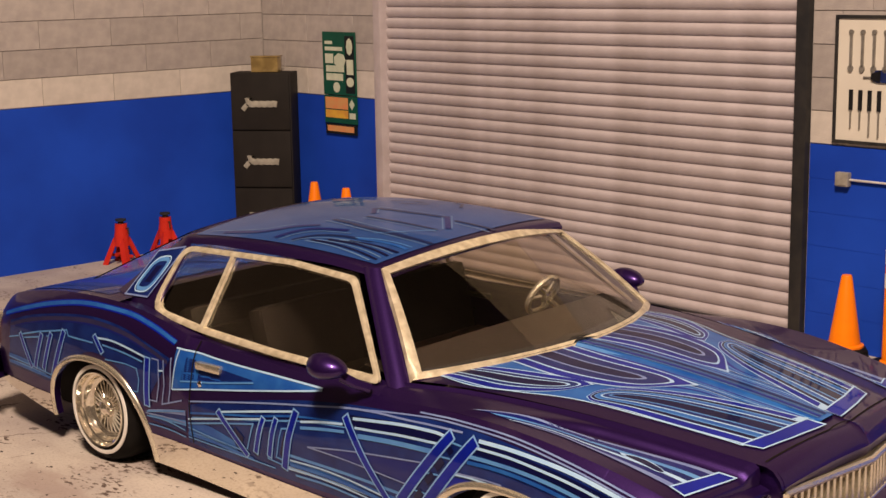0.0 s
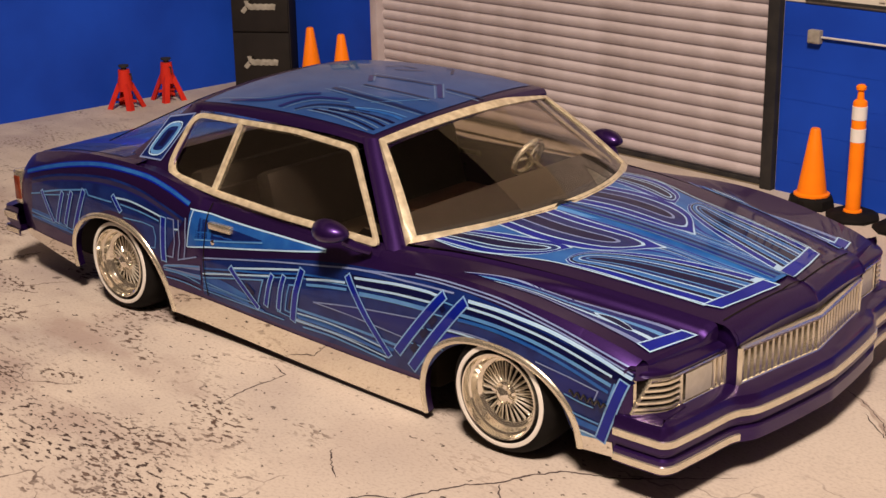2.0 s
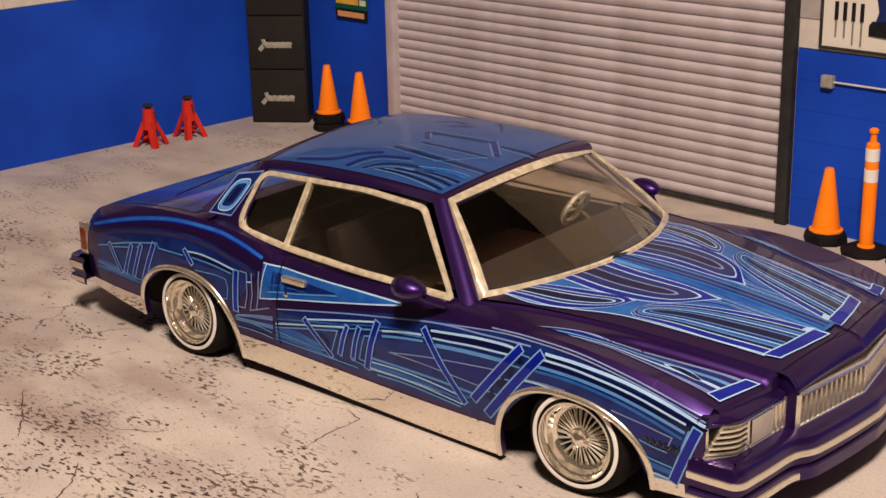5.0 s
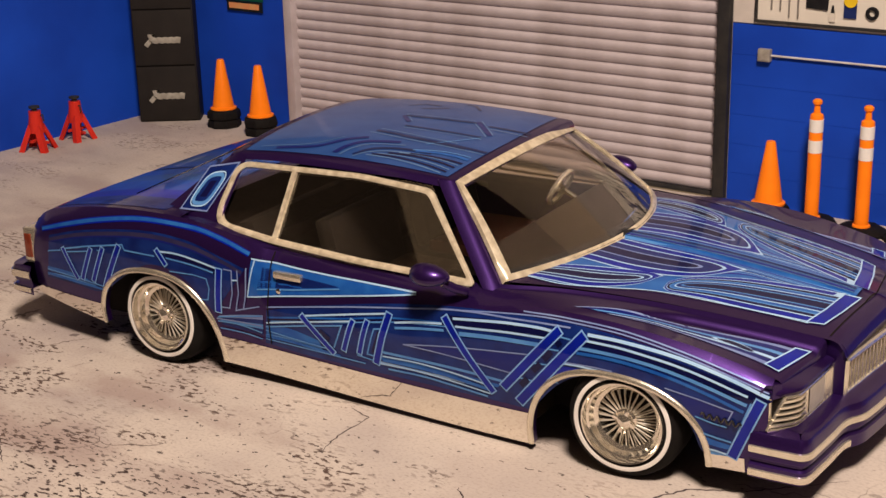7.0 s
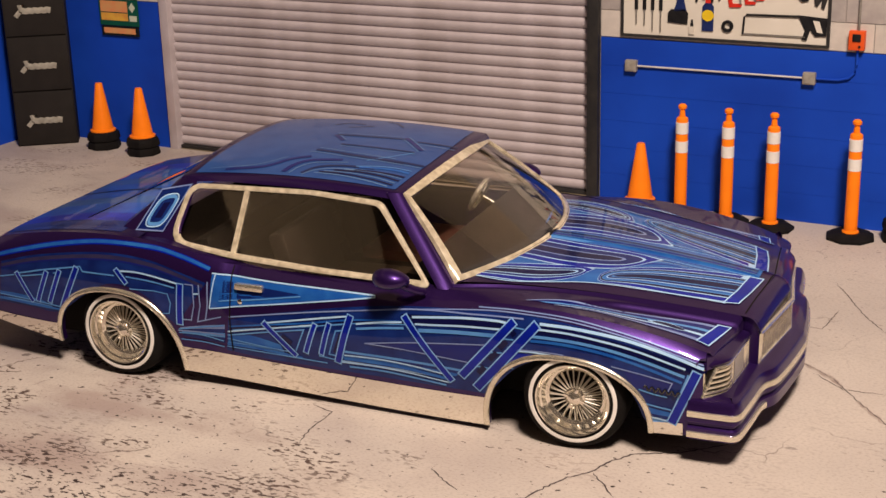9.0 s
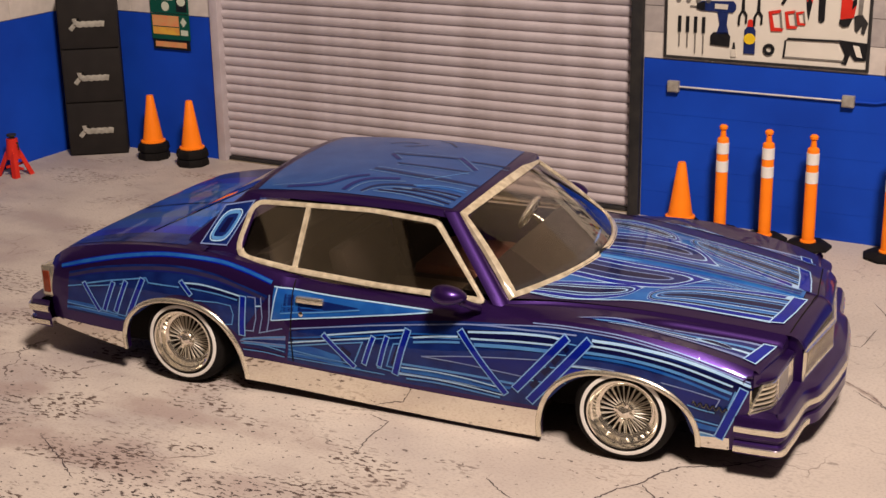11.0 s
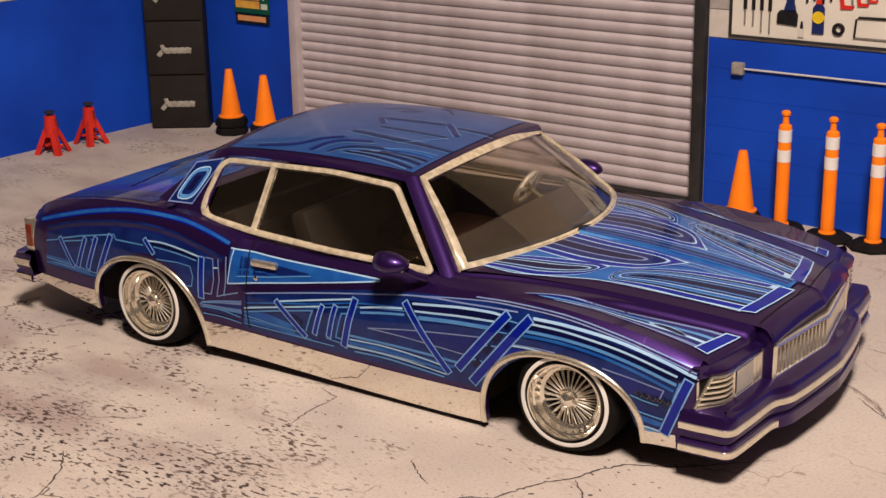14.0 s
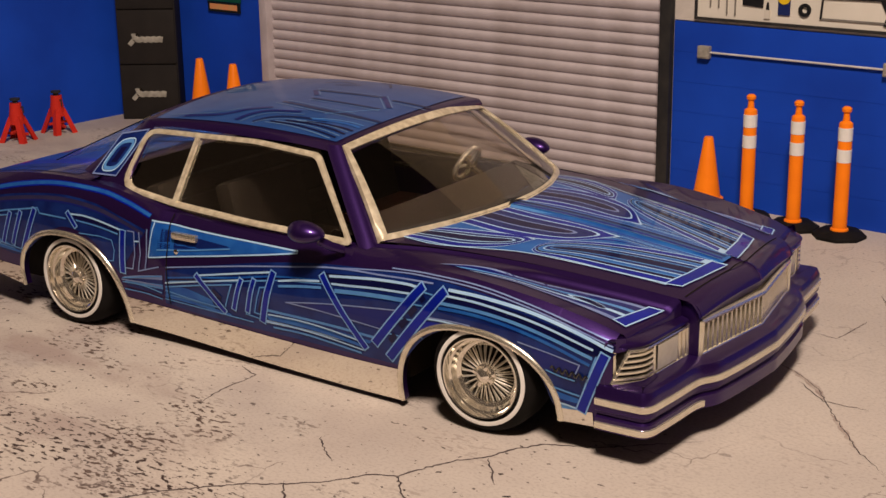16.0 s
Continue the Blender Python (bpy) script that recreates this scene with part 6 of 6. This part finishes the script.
part("panel", bm, M["cream"], board_thing, "cream hardboard panel")
for pts in (rect(-1.2, -1.2, BW + 1.2, 1.0), rect(-1.2, BH - 1.0, BW + 1.2, BH + 1.2), rect(-1.2, 1.0, 1.0, BH - 1.0), rect(BW - 1.0, 1.0, BW + 1.2, BH - 1.0)):
    bm = bmesh.new()
    flat(bm, pts, -0.0004, 0.0024)
    part("frame", bm, M["dark_metal"], board_thing, "thin dark frame")


def tool(name, label, shapes):
    """A hung tool: outlines in millimetres, each with its own stuff; parts of one thing."""
    t = on_wall(name, label, name.replace("_", " "), 0.0062, 0.1448)
    for nm, mat, pts, *lift in shapes:
        bm = bmesh.new()
        flat(bm, pts, 0.0012, 0.0026 + (0.0004 if lift else 0.0))
        part(nm, bm, M[mat], t)
    return t


def blob(cx, cz, rx, rz, n=16, a0=0.0):
    return [(cx + rx * math.cos(a0 + 2 * math.pi * k / n), cz + rz * math.sin(a0 + 2 * math.pi * k / n)) for k in range(n)]


for k in range(4):
    x = 12.2 + 7.0 * k
    low_z = (9.5, 9.0, 4.5, 4.0)[k]
    tool("screwdriver", "black-handled screwdriver hung on the board", (("handle", "black", rect(x - 1.3, 21.5, x + 1.3, 35.0)), ("blade", "steel", rect(x - 0.45, low_z, x + 0.45, 21.5))))
    x = 11.0 + 8.6 * k
    tool("spanner", "steel spanner hung on the board", (("shaft", "steel", rect(x - 0.9, 50, x + 0.9, 72)), ("jaw", "steel", blob(x, 49, 2.0, 2.4, 10)), ("ring", "steel", blob(x, 73, 1.8, 1.8, 10))))
tool("cordless_drill", "blue and black cordless drill hung on the board", (
    ("bit", "steel", rect(21.0, 43.2, 29.0, 44.2)), ("motor", "drill_blue", [(28, 41.5), (31, 40.5), (58, 40.0), (60.5, 43), (60.5, 46.5), (58, 49.5), (31, 48.5), (28, 46.5)]),
    ("grip", "drill_blue", [(45, 40), (54, 40), (53, 30), (55, 22), (44.5, 22), (47, 30)]), ("battery", "black", [(39.5, 12.5), (56, 11.5), (56.5, 20), (54, 23.5), (42, 23), (39.5, 20)]),
    ("chuck", "black", [(27, 42), (34, 40.6), (34, 48.4), (27, 46)], 1), ("label_patch", "pale_patch", [(42.5, 42.8), (53.5, 42.5), (54.0, 46.6), (42.8, 46.8)], 1)))
for x in (66.5, 79.5):
    tool("pliers", "black pliers hung on the board", (
        ("jaws", "black", [(x - 1.2, 43), (x + 1.4, 43), (x + 1.0, 56), (x + 0.2, 60), (x - 0.6, 56)]), ("handle", "black", [(x - 1, 43), (x - 3.8, 38), (x - 4.0, 30), (x - 2.4, 30), (x - 2.0, 37), (x + 0.4, 42)]),
        ("handle", "black", [(x + 1, 43), (x + 3.8, 39), (x + 3.6, 32), (x + 2.0, 32), (x + 2.2, 38), (x - 0.4, 42)])))
for x, z, s in ((94, 36, 1.0), (106.5, 37.5, 0.85), (114.5, 39, 0.65)):
    tool("clamp", "red c-clamp hung on the board", (
        ("frame_bar", "red", [(x - 6 * s, z + 7 * s), (x + 4 * s, z + 9 * s), (x + 4 * s, z + 6.4 * s), (x - 3.2 * s, z + 5 * s)]),
        ("frame_bar", "red", [(x - 6 * s, z + 7 * s), (x - 3.2 * s, z + 5 * s), (x - 0.8 * s, z - 6 * s), (x - 3.4 * s, z - 9 * s)]),
        ("frame_bar", "red", [(x - 3.4 * s, z - 9 * s), (x - 0.8 * s, z - 6 * s), (x + 7 * s, z - 6 * s), (x + 6 * s, z - 8.6 * s)]),
        ("screw", "steel", [(x + 3 * s, z + 8 * s), (x + 4.4 * s, z + 8 * s), (x + 6.4 * s, z - 7 * s), (x + 5 * s, z - 7 * s)])))
tool("spray_can", "blue spray can with yellow label and red cap", (
    ("can", "drill_blue", rect(68.5, 7.0, 77.8, 26.5)), ("shoulder", "drill_blue", [(68.5, 26.5), (77.8, 26.5), (75.5, 29.5), (70.8, 29.5)]), ("cap", "red", [(70.8, 29.5), (75.5, 29.5), (75.0, 34.4), (74.0, 35.4), (72.2, 35.4), (71.2, 34.4)]), ("label", "yellow", blob(73.2, 19.5, 4.9, 4.6), 1)))
tape = tool("tape_roll", "black roll of tape hung on the board", ())
bm = bmesh.new()
lathe(bm, [(0.0023, -0.0014), (0.0023, -0.0030), (0.0048, -0.0030), (0.0048, -0.0014)], 20, "y", pose(0.0896, 0, 0.0118), False)
part("ring", bm, M["black"], tape)
bm = bmesh.new()
lathe(bm, [(0.0022, -0.0013), (0.0, -0.0013)], 16, "y", pose(0.0896, 0, 0.0118), False)
part("core", bm, M["white_tape"], tape)
tool("glue_tube", "small clear tube with black tip", (("tube", "pale_patch", rect(57.5, 3.5, 62.0, 10.0)), ("tip", "black", [(58.6, 10), (61.2, 10), (60.4, 15.5), (59.4, 15.5)])))
saw = tool("hacksaw", "black hacksaw with steel blade hung on the board", (
    ("handle", "black", [(146, 23.5), (169, 22.0), (170 - 1.5, 8.0), (160, 7.5), (156, 12.5), (153.5, 4.0), (149.5, 4.5), (152, 12)]),
    ("blade", "steel", rect(102.5, 6.0, 152.0, 7.2)), ("grip_opening", "cream", [(158, 20.0), (163, 19.5), (166, 10.5), (161.5, 11.0)], 1)))
bm = bmesh.new()
tube(bm, [(0.1022, -0.0022, 0.0062), (0.1032, -0.0022, 0.0200), (0.1050, -0.0022, 0.0218), (0.1490, -0.0022, 0.0225)], 0.0009, 8)
part("bow", bm, M["black"], saw)
tool("knife", "black folding knife hung on the board", (("grip", "black", [(118, 62), (124.5, 62), (123, 50), (121, 38), (119.2, 48)]), ("handle_inlay", "red", [(117.6, 64), (119.4, 64), (120.2, 54), (119.4, 52)], 1), ("handle_inlay", "red", [(123.2, 64), (125.0, 64), (123.4, 52), (122.6, 54)], 1)))
tool("hammer", "black rubber-grip hammer hung on the board", (("grip", "black", [(128.5, 62), (134, 62), (133.8, 38), (131.5, 36), (129, 38)]), ("head", "steel", rect(124.5, 66, 140, 71))))
tool("pipe_wrench", "red pipe wrench hung on the board", (("grip", "red", [(147.5, 78), (152, 78), (153.5, 57), (158.5, 52), (157, 42), (146.5, 40), (146.8, 60)]), ("jaw", "black", [(146, 40), (156, 41), (153.6, 35.0), (149, 34.2), (145.8, 36.6)], 1), ("screw_nut", "black", [(155.2, 48), (158.8, 52.5), (158.4, 57), (155.8, 56)], 1)))
tool("adjustable_wrench", "steel adjustable wrench hung on the board", (("shaft", "steel", [(160.5, 78), (165, 78), (163.5, 44), (160.5, 44)]), ("jaw", "dark_metal", [(157.5, 43), (163, 45.5), (168.5, 38), (166, 29), (163.5, 30), (164, 36), (160.5, 30.5), (158.5, 32)])))
tool("caulking_gun", "black caulking gun hung on the board", (("barrel", "black", [(98, 50), (100, 49), (108, 62), (104, 64)]), ("trigger", "black", [(104, 58), (112, 57), (112, 60), (106, 62)])))

# junction boxes and conduit
for u in (0.0148, 0.1636):
    jb = on_wall("junction_box", "grey steel junction box on the blue wall", "junction box", u, 0.1192)
    bm = bmesh.new()
    box(bm, -0.0050, 0.0050, -0.0048, 0.0004, -0.0048, 0.0048, 0.0008)
    part("body", bm, M["box_grey"], jb)
    bm = bmesh.new()
    box(bm, -0.0040, 0.0040, -0.0053, -0.0047, -0.0038, 0.0038, 0.0003)
    part("cover", bm, M["box_grey"], jb)
pipe = on_wall("conduit", "thin galvanised conduit between junction boxes", "conduit", 0.0, 0.1192)
bm = bmesh.new()
tube(bm, [(0.0200, -0.0022, 0), (0.1582, -0.0022, 0)], 0.0008, 8)
part("pipe", bm, M["silver"], pipe)
pipe2 = on_wall("conduit", "thin conduit bending up into an orange switch box", "conduit", 0.0, 0.1192)
bm = bmesh.new()
tube(bm, [(0.1690, -0.0020, 0), (0.1860, -0.0020, 0.0002), (0.1940, -0.0020, 0.0022), (0.1985, -0.0020, 0.0068), (0.1996, -0.0020, 0.0130), (0.1996, -0.0020, 0.0262)], 0.0010, 8)
part("pipe", bm, M["blue_wall"], pipe2)
bm = bmesh.new()
tube(bm, [(0.1996, -0.0020, 0.0400), (0.1996, -0.0020, 0.2300)], 0.0010, 8)
part("riser", bm, M["steel"], pipe2)
sb = on_wall("switch_box", "orange switch box with black face on the wall", "switch box", 0.1990, 0.1516)
bm = bmesh.new()
box(bm, -0.0060, 0.0060, -0.0060, 0.0004, -0.0074, 0.0074, 0.0006)
part("body", bm, M["orange_red"], sb)
bm = bmesh.new()
box(bm, -0.0030, 0.0034, -0.0068, -0.0058, -0.0006, 0.0052, 0.0003)
part("face", bm, M["black"], sb)
bm = bmesh.new()
lathe(bm, [(0.0010, -0.0058), (0.0010, -0.0068), (0.0, -0.0068)], 10, "y", pose(0.0025, 0, -0.0044))
part("button", bm, M["black"], sb)

# dark plate beyond the switch box
plate = on_wall("wall_sign", "dark metal sign with a red lower edge", "sign", 0.2275, 0.0920)
bm = bmesh.new()
flat(bm, [(x * 1000, z * 1000) for x, z in rounded([(0.0, 0.0), (0.040, 0.0), (0.040, 0.043), (-0.001, 0.043)], 0.006)], -0.0004, 0.0022)
part("plate", bm, M["sign_black"], plate)
bm = bmesh.new()
flat(bm, [(x * 1000, z * 1000) for x, z in rounded([(0.0006, 0.0006), (0.0394, 0.0006), (0.0394, 0.015), (0.0002, 0.015)], 0.004)], 0.0020, 0.0028)
part("band", bm, M["red"], plate, "red painted band")

# green hanging notice
sign = on_wall("wall_notice", "green metal notice with white shapes and coloured strips", "sign", -0.5545, 0.1125)
sign.matrix_world = ROOM @ pose(-0.5545, BACK - 0.0022, 0.1125, 0.4, 0, 0)
for nm, mat, pts, d in (
        ("plate", "sign_green", rect(0, 36.5, 49, 95.5), (0, 0.0012)), ("plate", "sign_black", rect(34, 38.5, 47.5, 92), (0.0012, 0.0014)), ("plate", "sign_green", rect(0, 9.5, 49, 35.5), (0, 0.0012)), ("plate", "sign_black", rect(1, -1, 48, 8.8), (0, 0.0012)),
        ("bar", "sign_white", rect(4, 84, 15, 87), (0.0012, 0.0016)), ("bar", "sign_white", rect(4, 78, 30, 81.5), (0.0012, 0.0016)), ("bar", "sign_white", rect(4, 66, 16, 75), (0.0012, 0.0016)),
        ("bar", "sign_white", rect(5, 58, 32, 64), (0.0012, 0.0016)), ("bar", "sign_white", rect(5, 50, 30, 56.5), (0.0012, 0.0016)), ("bar", "sign_white", blob(20, 43.5, 5, 5, 10), (0.0012, 0.0016)),
        ("bar", "sign_white", blob(26, 69, 9, 7, 7), (0.0012, 0.0017)), ("bar", "sign_white", blob(41, 82, 4.5, 8, 8), (0.0014, 0.0018)), ("bar", "sign_white", rect(36.5, 56, 46, 70), (0.0014, 0.0018)), ("bar", "sign_white", blob(41, 49, 5.5, 4.5, 10), (0.0014, 0.0018)),
        ("strip", "sign_orange", rect(2, 23, 36, 34), (0.0012, 0.0015)), ("strip", "sign_yellow", rect(2, 14.5, 36, 22), (0.0012, 0.0015)), ("strip", "sign_white", rect(38, 14.5, 47, 20), (0.0012, 0.0015)), ("strip", "sign_white", blob(42, 28, 4, 5, 4), (0.0012, 0.0015)),
        ("strip", "sign_orange", rect(4, 1.5, 44, 7.0), (0.0012, 0.0015))):
    bm = bmesh.new()
    flat(bm, pts, *d)
    part(nm, bm, M[mat], sign)

# ---------------------------------------------------------------- cracks and chips on the concrete
def crack(pts, w, mat="crack", z=0.00012):
    rng = random.Random(int(sum(p[0] for p in pts)) + 7)
    ps = []
    for a, b in zip(pts, pts[1:]):
        a, b = Vector(a) / 1000, Vector(b) / 1000
        n = max(3, int((b - a).length / 0.0022))
        for k in range(n):
            ps.append(a.lerp(b, k / n) + Vector((rng.uniform(-1, 1), rng.uniform(-1, 1))) * 0.0007)
    ps.append(Vector(pts[-1]) / 1000)
    bm = bmesh.new()
    rows = []
    for i, p in enumerate(ps):
        d = (ps[min(i + 1, len(ps) - 1)] - ps[max(i - 1, 0)]).normalized()
        t = i / (len(ps) - 1)
        ww = 0.75 * w / 2000 * (0.25 + rng.uniform(0.3, 1.0)) * min(1.0, 6 * t + 0.15, 6 * (1 - t) + 0.15)
        n = Vector((-d.y, d.x)) * ww
        rows.append([(p.x - n.x, p.y - n.y, z), (p.x + n.x, p.y + n.y, z)])
    grid(bm, rows)
    bmesh.ops.recalc_face_normals(bm, faces=bm.faces[:])
    me_ob = part(mat, bm, M[mat], None, "", 0)
    me_ob.parent = floor_ob
    me_ob.matrix_parent_inverse = floor_ob.matrix_world.inverted()


crack([(22, -308), (31, -296), (37, -279), (44, -262), (55, -247), (71, -232), (83, -221), (97, -213), (114, -199), (124, -184), (138, -178), (144, -163), (152, -149), (162, -138), (168, -124), (177, -112), (203, -100), (221, -85), (242, -68)], 1.5)
for pts, w in (([(96, -210), (107, -224), (115, -238), (129, -261)], 1.5), ([(138, -178), (149, -191), (161, -201)], 1.2), ([(-88, -244), (-72, -261), (-63, -278), (-60, -287), (-55, -305)], 1.2),
               ([(-20, -107), (-3, -114), (-5, -138), (-2, -162)], 1.0), ([(-194, -204), (-161, -228), (-140, -245)], 1.2), ([(192, -172), (210, -186), (223, -204)], 1.3),
               ([(79, -161), (89, -171), (102, -181)], 1.0), ([(233, 54), (252, 41), (267, 26), (285, -3), (310, -40), (328, -58)], 0.8), ([(234, 110), (249, 107), (256, 146)], 0.9),
               ([(163, -139), (181, -162)], 1.1), ([(37, -279), (50, -291)], 1.2), ([(254, 32), (274, 12), (299, 12)], 0.9), ([(289, 113), (273, 140), (246, 202)], 0.9)):
    crack(pts, w)
crack([(240, 50), (254, 38), (266, 27), (274, 14)], 5.0, "smear", 0.00008)
crack([(284, -2), (296, -20), (310, -40)], 4.0, "smear", 0.00008)
